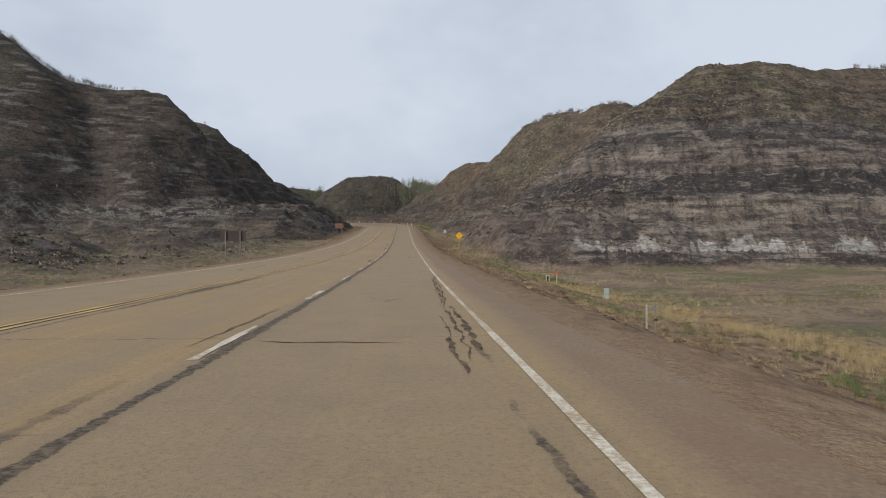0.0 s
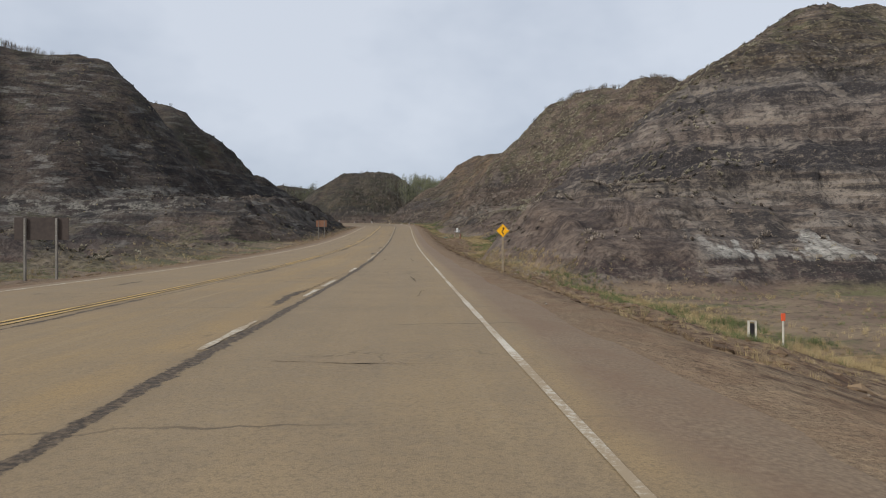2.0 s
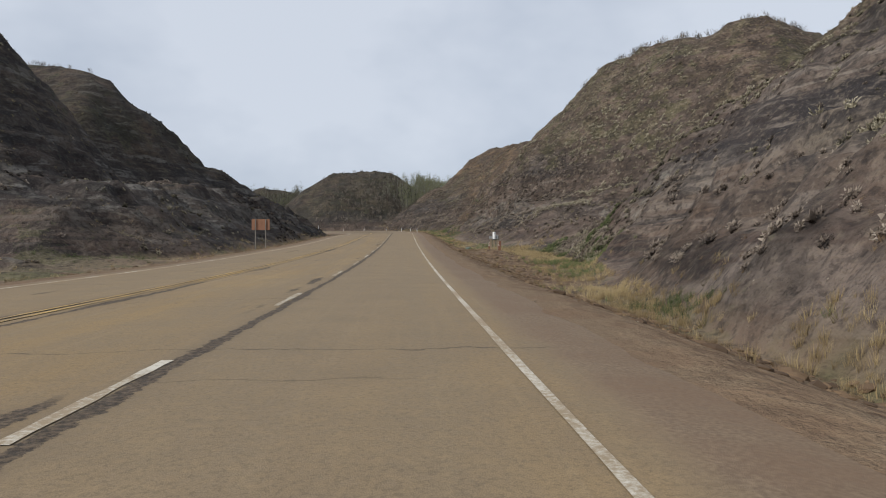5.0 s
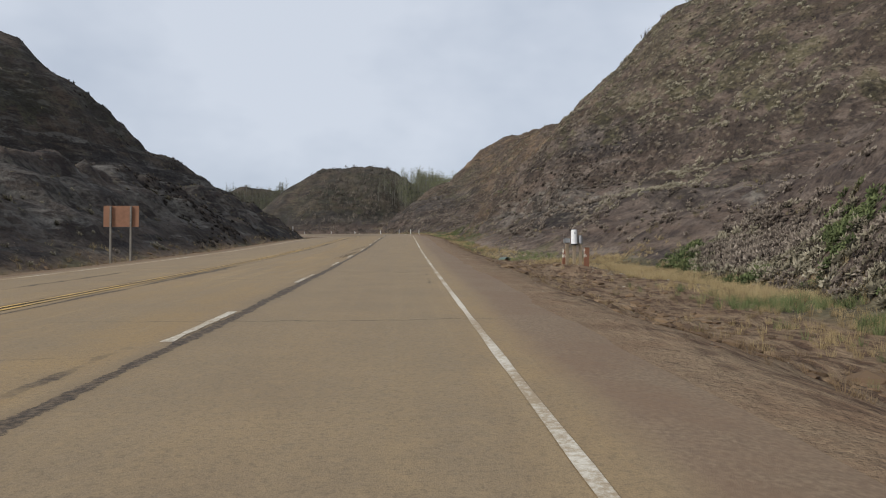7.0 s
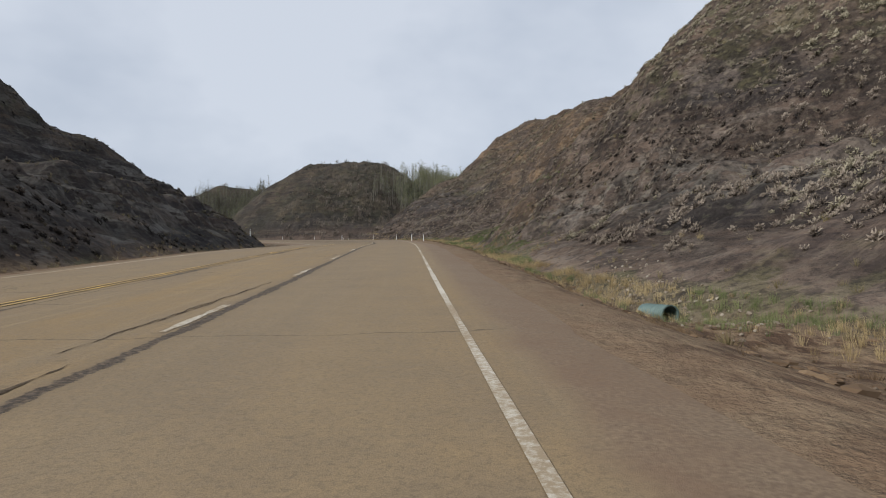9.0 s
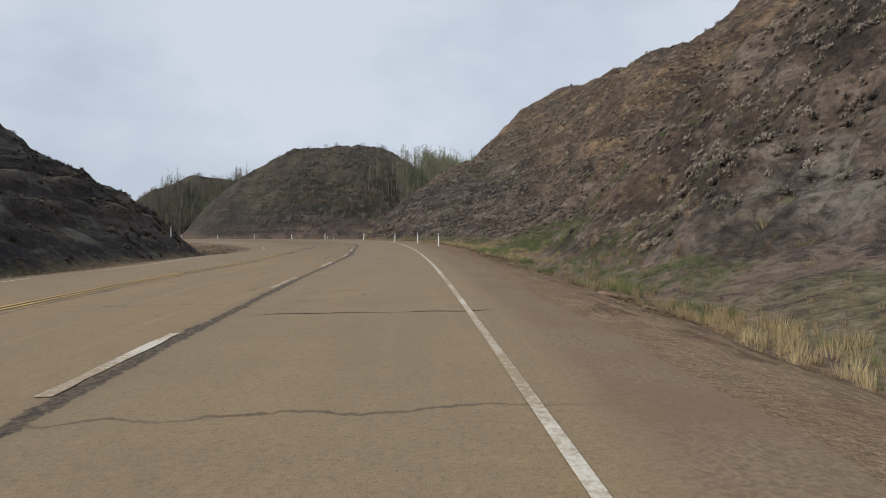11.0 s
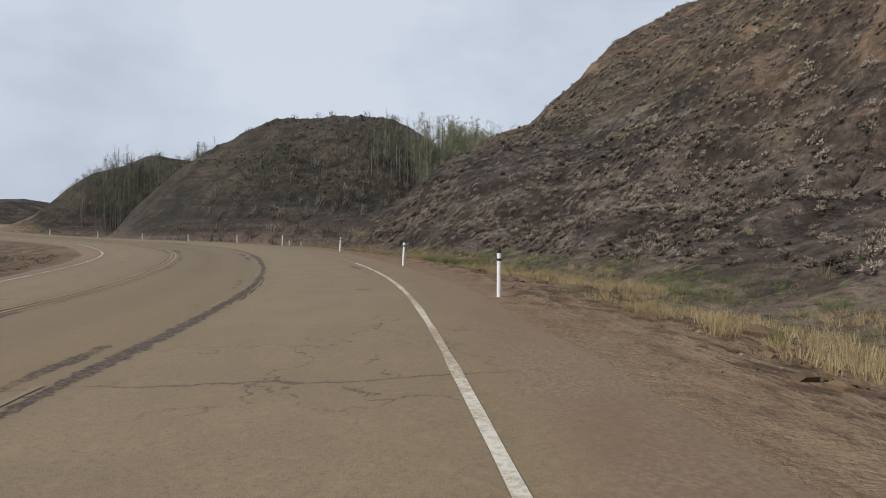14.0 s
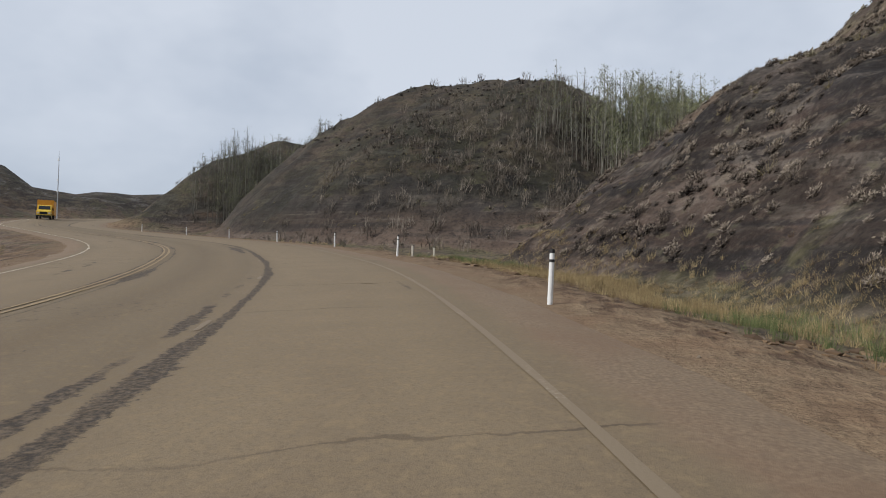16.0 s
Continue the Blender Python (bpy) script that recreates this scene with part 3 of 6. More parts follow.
def asphalt_material():
    g = Graph("dusty_asphalt")
    p = g.place()
    big, mid, fine, grit = g.noise(p, 0.09, 3), g.noise(p, 0.8, 5), g.noise(p, 9.0, 5), g.noise(p, 90.0, 3)
    c = g.mix(g.ramp(big, (0.35, 0.0), (0.65, 1.0)), (0.282, 0.184, 0.081), (0.338, 0.224, 0.098))
    c = g.mix(g.ramp(mid, (0.35, 0.5), (0.6, 0.0)), c, (0.22, 0.165, 0.105))
    along = g.n.new("ShaderNodeCombineXYZ")
    g.l.new(g.math('MULTIPLY', g.attr("run"), 0.035), along.inputs[0])
    g.l.new(g.math('MULTIPLY', g.attr("lat"), 1.1), along.inputs[1])
    streak, smear = g.noise(along.outputs[0], 1.0, 5, 0.6), g.noise(along.outputs[0], 3.3, 4, 0.6)
    c = g.mix(g.ramp(streak, (0.42, 0.0), (0.60, 0.5)), c, (0.215, 0.165, 0.108))
    c = g.mix(g.ramp(smear, (0.54, 0.0), (0.66, 0.55)), c, (0.34, 0.245, 0.13))
    c = g.mix(g.ramp(g.math('DIVIDE', g.attr("run"), 400.0), (0.62, 0.0), (0.78, 0.85)), c, (0.128, 0.093, 0.056))
    # the lane most driven in is worn grey, the passing lane lies under tan dust
    side = g.math('DIVIDE', g.math('ADD', g.math('ADD', g.attr("lat"), 14.0), g.math('MULTIPLY', g.math('SUBTRACT', streak, 0.5), 1.0)), 16.0)
    worn = g.ramp(side, (0.12, 0.5), (0.19, 0.85), (0.30, 0.6), (0.39, 0.2), (0.46, 0.0), (0.61, 0.05), (0.65, 0.75), (0.75, 0.85), (0.87, 0.5))
    c = g.mix(g.math('MULTIPLY', worn, 0.85), c, g.mix(g.ramp(mid, (0.35, 0.0), (0.65, 1.0)), (0.222, 0.162, 0.098), (0.262, 0.193, 0.116)))
    wheel = g.attr("wheel")
    c = g.mix(g.math('MULTIPLY', wheel, 0.35), c, (0.235, 0.175, 0.105))
    c = g.mix(g.ramp(g.noise(p, 26.0, 4, 0.7), (0.36, 0.45), (0.50, 0.0)), c, (0.110, 0.082, 0.052))
    c = g.mix(g.ramp(grit, (0.35, 0.35), (0.6, 0.0)), c, (0.08, 0.062, 0.044))
    c = g.mix(g.ramp(fine, (0.5, 0.0), (0.75, 0.25)), c, (0.38, 0.28, 0.155))
    # seams that have opened and crumbled, as bands along the road
    ragged, holes = g.noise(p, 3.2, 9, 0.80), g.noise(p, 17.0, 4, 0.65)
    trouble = g.ramp(g.math('DIVIDE', g.attr("run"), 400.0), (0.0, 0.5), (0.66, 0.5), (0.79, 1.0))

    def run_noise(scale, shift):
        k = g.n.new("ShaderNodeCombineXYZ")
        g.l.new(g.math('MULTIPLY', g.attr("run"), scale), k.inputs[0])
        k.inputs[1].default_value = shift
        return g.noise(k.outputs[0], 1.0, 8, 0.66)

    def seam(at, sway, thin, broad, shift, lo=0.45, hi=0.66):
        off = g.math('SUBTRACT', g.math('SUBTRACT', g.attr("lat"), at), g.math('MULTIPLY', g.math('SUBTRACT', run_noise(0.22, shift), 0.5), sway))
        worst = g.math('MULTIPLY', g.ramp(run_noise(0.06, shift + 5), (lo, 0.0), (hi, 1.0)), trouble)
        half = g.math('ADD', thin, g.math('MULTIPLY', worst, broad))
        f = g.math('DIVIDE', g.math('ABSOLUTE', off), half)
        near = g.math('MULTIPLY', g.math('ADD', f, g.math('MULTIPLY', g.math('SUBTRACT', ragged, 0.5), 4.2)), 0.2)
        return near, 1.0 if thin > 0.01 else g.ramp(worst, (0.1, 0.0), (0.3, 1.0))

    for s, here in (seam(-LANE + 0.17, 0.30, 0.060, 0.17, 1.0), seam(-CENTRE - 0.16, 0.25, 0.050, 0.14, 11.0), seam(-CENTRE + 0.42, 0.5, 0.018, 0.34, 23.0, 0.50, 0.64),
              seam(-LANE - 0.30, 0.7, 0.004, 0.26, 61.0, 0.50, 0.62), seam(-CENTRE - 2.3, 0.9, 0.002, 0.22, 47.0, 0.52, 0.64), seam(-0.42, 0.5, 0.002, 0.14, 31.0, 0.55, 0.66)):
        c = g.mix(g.math('MULTIPLY', g.ramp(s, (0.3, 0.35), (0.85, 0.0)), here), c, (0.170, 0.125, 0.076))
        c = g.mix(g.math('MULTIPLY', g.ramp(s, (0.19, 0.96), (0.25, 0.0)), here), c, g.mix(g.ramp(holes, (0.42, 0.0), (0.62, 1.0)), (0.036, 0.027, 0.020), (0.130, 0.094, 0.060)))
    # cracks across
    bend = g.math('ADD', g.math('MULTIPLY', g.noise(p, 0.45, 6, 0.6), 1.2), g.attr("run"))
    for every, mask in ((17.3, 0.11), (11.9, 0.17), (29.7, 0.05)):
        m = g.math('ABSOLUTE', g.math('SUBTRACT', g.math('MODULO', bend, every), every / 2))
        m = g.math('ADD', m, g.math('MULTIPLY', g.math('SUBTRACT', ragged, 0.5), 0.09))
        where = g.ramp(g.noise(g.scaled(p, (1.0, 0.6, 0.0)), mask, 3), (0.46, 0.0), (0.54, 0.8))
        c = g.mix(g.math('MULTIPLY', g.ramp(m, (0.012, 1.0), (0.030, 0.0)), where), c, (0.085, 0.061, 0.039))
    # crazed patches
    warp = g.n.new("ShaderNodeVectorMath")
    warp.operation = 'SCALE'
    jit = g.n.new("ShaderNodeTexNoise")
    jit.inputs["Scale"].default_value, jit.inputs["Detail"].default_value = 1.7, 4.0
    g.l.new(p, jit.inputs["Vector"])
    g.l.new(jit.outputs["Color"], warp.inputs[0])
    warp.inputs[3].default_value = 0.9
    bent = g.n.new("ShaderNodeVectorMath")
    g.l.new(g.scaled(p, (0.8, 0.45, 0.0)), bent.inputs[0])
    g.l.new(warp.outputs[0], bent.inputs[1])
    net = g.n.new("ShaderNodeTexVoronoi")
    net.feature, net.inputs["Scale"].default_value = 'DISTANCE_TO_EDGE', 1.0
    g.l.new(bent.outputs[0], net.inputs["Vector"])
    crazed = g.math('MULTIPLY', g.ramp(net.outputs["Distance"], (0.006, 0.8), (0.020, 0.0)), g.ramp(g.noise(p, 0.11, 3), (0.575, 0.0), (0.63, 1.0)))
    c = g.mix(g.math('MULTIPLY', crazed, g.ramp(ragged, (0.44, 0.0), (0.52, 1.0))), c, (0.072, 0.052, 0.034))
    edge = g.math('ADD', g.attr("dust"), g.math('MULTIPLY', g.math('SUBTRACT', mid, 0.5), 0.8))
    c = g.mix(g.ramp(edge, (0.35, 0.0), (0.75, 1.0)), c, gravel_colour(g, p))
    g.put(c, g.bs.inputs["Base Color"])
    g.put(g.ramp(fine, (0.3, 0.75), (0.7, 0.95)), g.bs.inputs["Roughness"])
    g.bs.inputs["Specular IOR Level"].default_value = 0.3
    g.bump(g.math('ADD', grit, fine), 0.35, 0.01)
    return g.m


def worn_paint(name, colour, keep, under=(0.25, 0.175, 0.092)):
    """Road paint, flaked away in places."""
    g = Graph(name)
    p = g.place()
    wear = g.math('ADD', g.math('MULTIPLY', g.noise(p, 16.0, 5, 0.75), 0.55), g.math('MULTIPLY', g.noise(p, 0.55, 4), 0.45))
    g.put(g.mix(g.ramp(wear, (keep - 0.09, 1.0), (keep + 0.06, 0.12)), under, colour), g.bs.inputs["Base Color"])
    g.bs.inputs["Roughness"].default_value = 0.8
    g.bump(g.noise(p, 40.0, 4), 0.3, 0.01)
    return g.m


LAND = land_material()
ASPHALT = asphalt_material()
WHITE_LINE = worn_paint("white_line_paint", (0.56, 0.515, 0.425), 0.495)
YELLOW_LINE = worn_paint("yellow_line_paint", (0.56, 0.345, 0.085), 0.49)
WHITE_WORN = worn_paint("scuffed_white_paint", (0.36, 0.305, 0.22), 0.37, (0.170, 0.122, 0.072))
YELLOW_WORN = worn_paint("scuffed_yellow_paint", (0.34, 0.22, 0.075), 0.38)
CRACK = plain("crack_dirt", (0.048, 0.035, 0.025), 1.0, grain=0.3, scale=12)
OPEN_PATCH = plain("broken_asphalt", (0.098, 0.074, 0.052), 1.0, grain=0.45, scale=26, bump=0.5)


# ---- the ground, one sheet ----
def axis(lo, hi, fine, grow, far_lo, far_hi):
    """Grid lines: fine between lo and hi, ever wider beyond."""
    mid = list(np.arange(lo, hi, fine))
    down, up, s = [lo], [mid[-1]], fine
    while down[-1] > far_lo:
        s *= grow
        down.append(down[-1] - s)
    s = fine
    while up[-1] < far_hi:
        s *= grow
        up.append(up[-1] + s)
    return np.array(down[:0:-1] + mid + up[1:])


def mesh_object(name, verts, faces, mat, parent=None, attrs=None, smooth_shade=False):
    me = bpy.data.meshes.new(name)
    me.from_pydata(verts if isinstance(verts, list) else verts.tolist(), [], faces if isinstance(faces, list) else faces.tolist())
    me.materials.append(mat)
    for key, values in (attrs or {}).items():
        at = me.attributes.new(key, 'FLOAT', 'POINT')
        at.data.foreach_set("value", np.asarray(values, np.float32))
    if smooth_shade:
        me.polygons.foreach_set("use_smooth", [True] * len(me.polygons))
    ob = new(name, me)
    ob.parent = parent
    return ob


GX = axis(-58, 56, 0.56, 1.07, -2600, 2600)
GY = axis(34, 318, 0.60, 1.06, -1500, 3200)
LX, LY = np.meshgrid(GX, GY)
LZ = terrain(LX, LY)
LE, LRUN, LZR = off_road(LX, LY)
SLOPE = np.hypot(np.gradient(LZ, axis=1) / np.gradient(LX, axis=1), np.gradient(LZ, axis=0) / np.gradient(LY, axis=0))
FALL_X, FALL_Y = np.gradient(LZ, axis=1) / np.gradient(LX, axis=1), np.gradient(LZ, axis=0) / np.gradient(LY, axis=0)
nx, ny = len(GX), len(GY)
idx = np.arange(nx * ny).reshape(ny, nx)
quads = np.stack([idx[:-1, :-1], idx[:-1, 1:], idx[1:, 1:], idx[1:, :-1]], -1).reshape(-1, 4)
OUT = np.maximum(LE, -LE - LEFT)
GRAVEL = np.clip(1 - (OUT - 4.3 - np.where(LE > 0, np.clip(foot_right(LRUN) - 6.2, 0, 5.4), -2.4 * np.clip((LRUN - 300) / 10, 0, 1)) - 1.2 * fbm(LX / 3, LY / 3, 2, 61)) / 1.6, 0, 1)
STEEP = np.clip((SLOPE - 0.40) / 0.3, 0, 1) * np.clip((LZ - LZR + 1.0) / 1.2, 0, 1)
STEEP = np.maximum(STEEP, 0.85 * np.clip((LZ - LZR + 0.9 - 1.3 * np.clip((LRUN - 245) / 10, 0, 1)) / 0.5, 0, 1) * (LE > 4) * np.clip((LRUN - 150) / 8, 0, 1) * np.clip((345 - LRUN) / 8, 0, 1) * np.clip((30 - LZ) / 6, 0, 1))
PATCHY = fbm(LX / 17, LY / 17, 4, 81)
FACE = np.clip((LX - 4) / 8, 0, 1) * np.clip((150 - LY) / 25, 0, 1) * np.clip((LX + 200) / 9, 0, 1)     # the bare banded face
BARE = np.clip(np.maximum(STEEP * (0.6 + 0.6 * PATCHY), 1.3 * STEEP * FACE), 0, 1)
PLAIN = (1 - np.clip((LZ - LZR + 0.5) / 1.0, 0, 1)) * (1 - STEEP)
PLAIN = PLAIN * np.where(LE > 0, np.clip((172 - LRUN) / 30, 0.1, 1), np.clip(1.0 - (-LE - LEFT - 7.5) / 5, 0.15, 1) * np.clip((312 - LRUN) / 10, 0, 1))
LOW = np.clip((15 - (LZ - LZR) + 4 * PATCHY) / 4, 0, 1) * np.clip((45 - OUT) / 10, 0, 1)
BARE = np.clip(np.maximum(BARE * np.where((LE > 0) & (FACE < 0.5), 1 - 0.6 * np.clip((LZ - LZR - 7) / 6, 0, 1), 1), STEEP * LOW * (0.85 + 0.5 * PATCHY)), 0, 1)
DARK_GROUND = np.clip(np.maximum(np.maximum(np.clip((-LE - LEFT - 2.5) / 2, 0, 1) * np.clip((LY - 95) / 20, 0, 1), 0.9 * np.clip((-LE - LEFT - 8) / 3, 0, 1)), np.maximum(np.clip((LRUN - 352) / 12, 0, 1) * np.clip((LY - 322) / 8, 0, 1), 0.2 * np.clip((LRUN - 300) / 18, 0, 1) * (LE > 0))), 0, 1) * np.clip((LZ - LZR + np.where(LE > 0, -0.3, 0.7)) / 1.0, 0, 1)
HIGH = np.clip((LZ - 20 + 4.5 * (LE > 0) * np.clip((LRUN - 170) / 20, 0, 1) - 5 * PATCHY) / 5, 0, 1)
GRASS = np.clip(0.66 - STEEP * 0.80 * (1 - 0.75 * HIGH) + 0.30 * PATCHY - 0.7 * FACE * (1 - HIGH) * STEEP, -0.5, 1)
BENCH = np.clip((LX - 4) / 4, 0, 1) * np.clip((116 - LY) / 6, 0, 1) * np.clip((LZ - LZR + 1.9) / 0.5, 0, 1) * np.clip((LY - 70) / 4, 0, 1) * np.clip((LE - 8.5) / 2, 0, 1)
BARE, GRASS, PLAIN = np.maximum(BARE, BENCH), GRASS - 1.2 * BENCH, PLAIN * (1 - BENCH)
OCHRE = np.clip((LRUN - 258) / 12, 0, 1) * np.clip((348 - LRUN) / 10, 0, 1) * (LE > 0) * np.clip((LZ - LZR - 5 + 4.0 * np.clip((296 - LRUN) / 8, 0, 1) - 3 * PATCHY - 0.16 * np.clip(LRUN - 300, 0, None)) / 4, 0, 1)
OCHRE = np.maximum(OCHRE, 0.9 * (LE < -LEFT - 2.0) * np.clip((LRUN - 318) / 12, 0, 1) * np.clip((6 - (LZ - LZR)) / 3, 0, 1))
OCHRE = OCHRE * np.clip(0.55 + (LRUN - 268) / 60, 0.45, 1)
DARK_GROUND, GRASS = DARK_GROUND * (1 - 0.85 * OCHRE), GRASS - 0.3 * OCHRE
TUFTED = np.clip(1.0 - 1.1 * FACE * STEEP * (1 - HIGH) - BENCH, 0, 1) * np.clip((LZ - LZR + 0.6) / 0.8, 0, 1) * np.where(LE > 0, 1.0, 0.4)
OLIVE_HILL = np.maximum(np.clip((LRUN - 345) / 15, 0, 1) * (LE > 0), 0.75 * np.clip((LY - 165) / 25, 0.0, 1.0) * np.clip((LZ - LZR - 9 - 4 * PATCHY) / 6, 0.25, 1) * (LE < -LEFT - 4))
TUFTED = TUFTED * (1 - 0.45 * OLIVE_HILL)
CLAY = 0.9 * np.maximum(np.exp(-((LRUN - 217) / 3.2) ** 2 - ((LE - 21.8) / 0.9) ** 2), np.exp(-((LRUN - 191) / 3.0) ** 2 - ((LE - 18) / 2.4) ** 2))
CLAY = np.maximum(CLAY, 0.9 * np.exp(-((LZ - LZR - 5.2 - 3 * PATCHY) / 1.8) ** 2) * np.clip((LRUN - 226) / 8, 0, 1) * np.clip((266 - LRUN) / 8, 0, 1) * (LE > 0))
CLAY = CLAY + 1.1 * np.clip(1.0 + 1.6 * fbm(LX / 9, LY / 9, 3, 68), 0, 1.2) * np.exp(-((LZ - 9.0 - 2.0 * PATCHY) / 2.6) ** 2) * np.clip((-LE - LEFT - 8) / 5, 0, 1) * np.clip((LY - 100) / 15, 0, 1) * np.clip((235 - LY) / 30, 0, 1)
WASHED = np.clip(0.45 * DARK_GROUND * (LE < 0) * np.clip((235 - LY) / 30, 0, 1) * np.clip((LZ - LZR - 1) / 3, 0, 1), 0, 1)
FRONT = np.clip(FACE * np.clip((LX - 8 - 0.15 * LZ) / 5, 0, 1) * np.clip((LY - 70) / 4, 0, 1) + BENCH, 0, 1)
TURNED = np.clip((LE - 10) / 10, 0, 1)
ALONG = np.where(LY < 119 + 0.9 * (LX - 8), TURNED * 118 * LX / (LY + 22) + (1 - TURNED) * (155 - LRUN), 155 - LRUN)
GOLDEN = np.exp(-((LE - 10.8 - 1.6 * fbm(LX / 5, LY / 9, 2, 57)) / 1.9) ** 2) * np.clip((132 - LRUN) / 12, 0, 1)
MAROON = np.clip((LE - foot_right(LRUN) + 1.0) / 1.5, 0, 1) * np.clip((LZ - LZR + 0.4) / 0.8, 0, 1) * np.maximum(
    np.clip((7.5 - LZ + 3 * PATCHY) / 2, 0, 1) * np.clip((17 - LX) / 3, 0, 1) * np.clip((158 - LRUN) / 10, 0, 1),
    np.clip((14.5 + 9 * PATCHY - (LZ - LZR)) / 3, 0, 1) * np.clip((LRUN - 185) / 12, 0, 1) * np.clip((236 - LRUN) / 9, 0, 1) * np.clip(0.70 + 2.2 * PATCHY, 0, 1))
TUFTED = TUFTED * (1 - 0.8 * MAROON)
MEADOW = np.clip((-LE - LEFT - 5) / 3, 0, 1) * np.clip((8.5 - LZ) / 3, 0, 1) * np.clip((150 - LY) / 20, 0, 1) * np.clip(0.55 + 1.7 * fbm(LX / 12, LY / 7, 3, 58), 0, 1)
DARK_GROUND, GRASS = DARK_GROUND * (1 - 0.85 * MEADOW), GRASS + 0.45 * MEADOW
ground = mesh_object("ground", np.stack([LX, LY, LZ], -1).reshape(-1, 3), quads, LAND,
                     attrs={"gravel": GRAVEL.ravel(), "bare": BARE.ravel(), "grass": GRASS.ravel(), "plain": PLAIN.ravel(), "dark_ground": DARK_GROUND.ravel(), "olive": OLIVE_HILL.ravel(), "clay": CLAY.ravel(), "ochre": OCHRE.ravel(), "tufted": TUFTED.ravel(), "washed": WASHED.ravel(), "along": ALONG.ravel(), "maroon": 0.66 * MAROON.ravel(), "face": FRONT.ravel(), "chalk": (FRONT * np.clip((LX - 15.0) / 2, 0, 1)).ravel(), "straw": GOLDEN.ravel(), "verge": np.clip((OUT - 1.6 - 0.6 * fbm(LX / 2, LY / 2, 2, 62)) / 1.6, 0, 1).ravel()}, smooth_shade=True)
tagged(ground, "brown badland soil with eroded beds, dry grass and gravel verges", "ground", kind="structure")

# ---- the road ----
ACROSS = [-LEFT - 1.7, -LEFT - 0.9, -LEFT - 0.45, -LEFT, -10.9, -10.05, -9.2, -CENTRE, -6.9, -5.9, -4.9, -LANE, -3.0, -2.0, -1.0, 0.0, 0.5, 1.0, 1.9]
RUNS = np.arange(2, RUN[-1] - 2, 1.0)
rv, wheel, dust, lat, length = [], [], [], [], []
for r in RUNS:
    for e in ACROSS:
        x, y, z = road_point(r, e)
        wob = 0.25 * vnoise(np.array(r / 1.7), np.array(e), 3) if e in (ACROSS[0], ACROSS[-1]) else 0.0
        drop = 0.14 if e in (ACROSS[0], ACROSS[-1]) else 0.03 if e in (ACROSS[1], ACROSS[-2]) else 0.0
        rx, ry = (np.interp(r, RUN, RIGHTWARD[:, i]) for i in range(2))
        rv.append((float(x + rx * wob), float(y + ry * wob), float(z - drop)))
        lat.append(e)
        length.append(float(r))
        wheel.append(1.0 if e in (-3.0, -1.0, -4.9, -6.9, -9.2, -10.9) else 0.0)
        dust.append(1.4 if e > 0.7 or e < -LEFT - 0.6 else 0.62 if e in (0.5, -LEFT - 0.45) else 0.15 if e in (0.0, -LEFT) else -0.3)
na = len(ACROSS)
rf = [(i * na + j, i * na + j + 1, (i + 1) * na + j + 1, (i + 1) * na + j) for i in range(len(RUNS) - 1) for j in range(na - 1)]
road = mesh_object("road", rv, rf, ASPHALT, attrs={"wheel": wheel, "dust": dust, "lat": lat, "run": length}, smooth_shade=True)
tagged(road, "dusty tan asphalt road with worn markings and cracks", "road", kind="structure")


def strip(name, r0, r1, e, width, mat, lift, step=0.8, wobble=0.0, ragged=0.0, seed=0, label=""):
    """A painted line or a crack along the road."""
    verts, faces = [], []
    rs = np.linspace(r0, r1, max(2, int((r1 - r0) / step) + 1))
    shift = wobble * fbm(rs / 2.2, rs * 0 + seed, 3, 71)
    wide = width * np.clip(1 + ragged * (0.5 * fbm(rs / 1.4, rs * 0 + seed, 2, 72) + 0.7 * fbm(rs / 0.3, rs * 0 + seed, 2, 75)), 0.05, None)
    for r, s, w in zip(rs, shift, wide):
        for k in (-0.5, 0.5):
            x, y, z = road_point(r, e + s + k * w)
            verts.append((float(x), float(y), float(z) + lift))
    faces = [(2 * i, 2 * i + 1, 2 * i + 3, 2 * i + 2) for i in range(len(rs) - 1)]
    ob = mesh_object(name, verts, faces, mat, road)
    return tagged(ob, label)


END = float(RUN[-1] - 4)
strip("edge_line", 4, 312, -0.06, 0.10, WHITE_LINE, 0.008, ragged=0.2, label="worn white right edge line")
strip("edge_line", 312, END, -0.06, 0.09, WHITE_WORN, 0.008, ragged=0.4, label="white right edge line nearly lost under dust")
strip("edge_line", 4, END, -LEFT, 0.11, WHITE_LINE, 0.008, ragged=0.2, seed=3, label="worn white left edge line")
for k, off in enumerate((-0.12, 0.12)):
    strip("centre_line", 4, 292, -CENTRE + off, 0.10, YELLOW_LINE, 0.012, ragged=0.25, seed=4 + k, label="worn yellow centre line")
    strip("centre_line", 292, END, -CENTRE + off, 0.10, YELLOW_WORN, 0.012, ragged=0.3, seed=6 + k, label="mostly scuffed away yellow centre line")
DASHES = [(63.0, 66.3), (72.0, 75.0), (81.2, 84.3), (90.0, 93.0), (98.0, 101.0), (106.0, 108.2), (109.4, 112.7), (118.2, 121.6), (131.2, 140.5), (144.5, 147.5), (153.5, 156.5), (164.0, 167.0), (173.0, 176.0), (182.0, 185.0),
          (191.2, 194.4), (199.5, 202.0), (206.4, 209.2), (216.0, 219.0), (226.0, 229.0), (235.0, 238.0), (244.0, 247.0), (253.0, 256.0), (262.0, 265.0), (270.9, 273.9), (279.8, 282.4)]
DASHES += [(4.0 + 9 * k, 7.0 + 9 * k) for k in range(6)] + [(288.8 + 9 * k, (291.2 if k == 0 else 289.8) + 9 * k) for k in range(int((END - 292) / 9))]
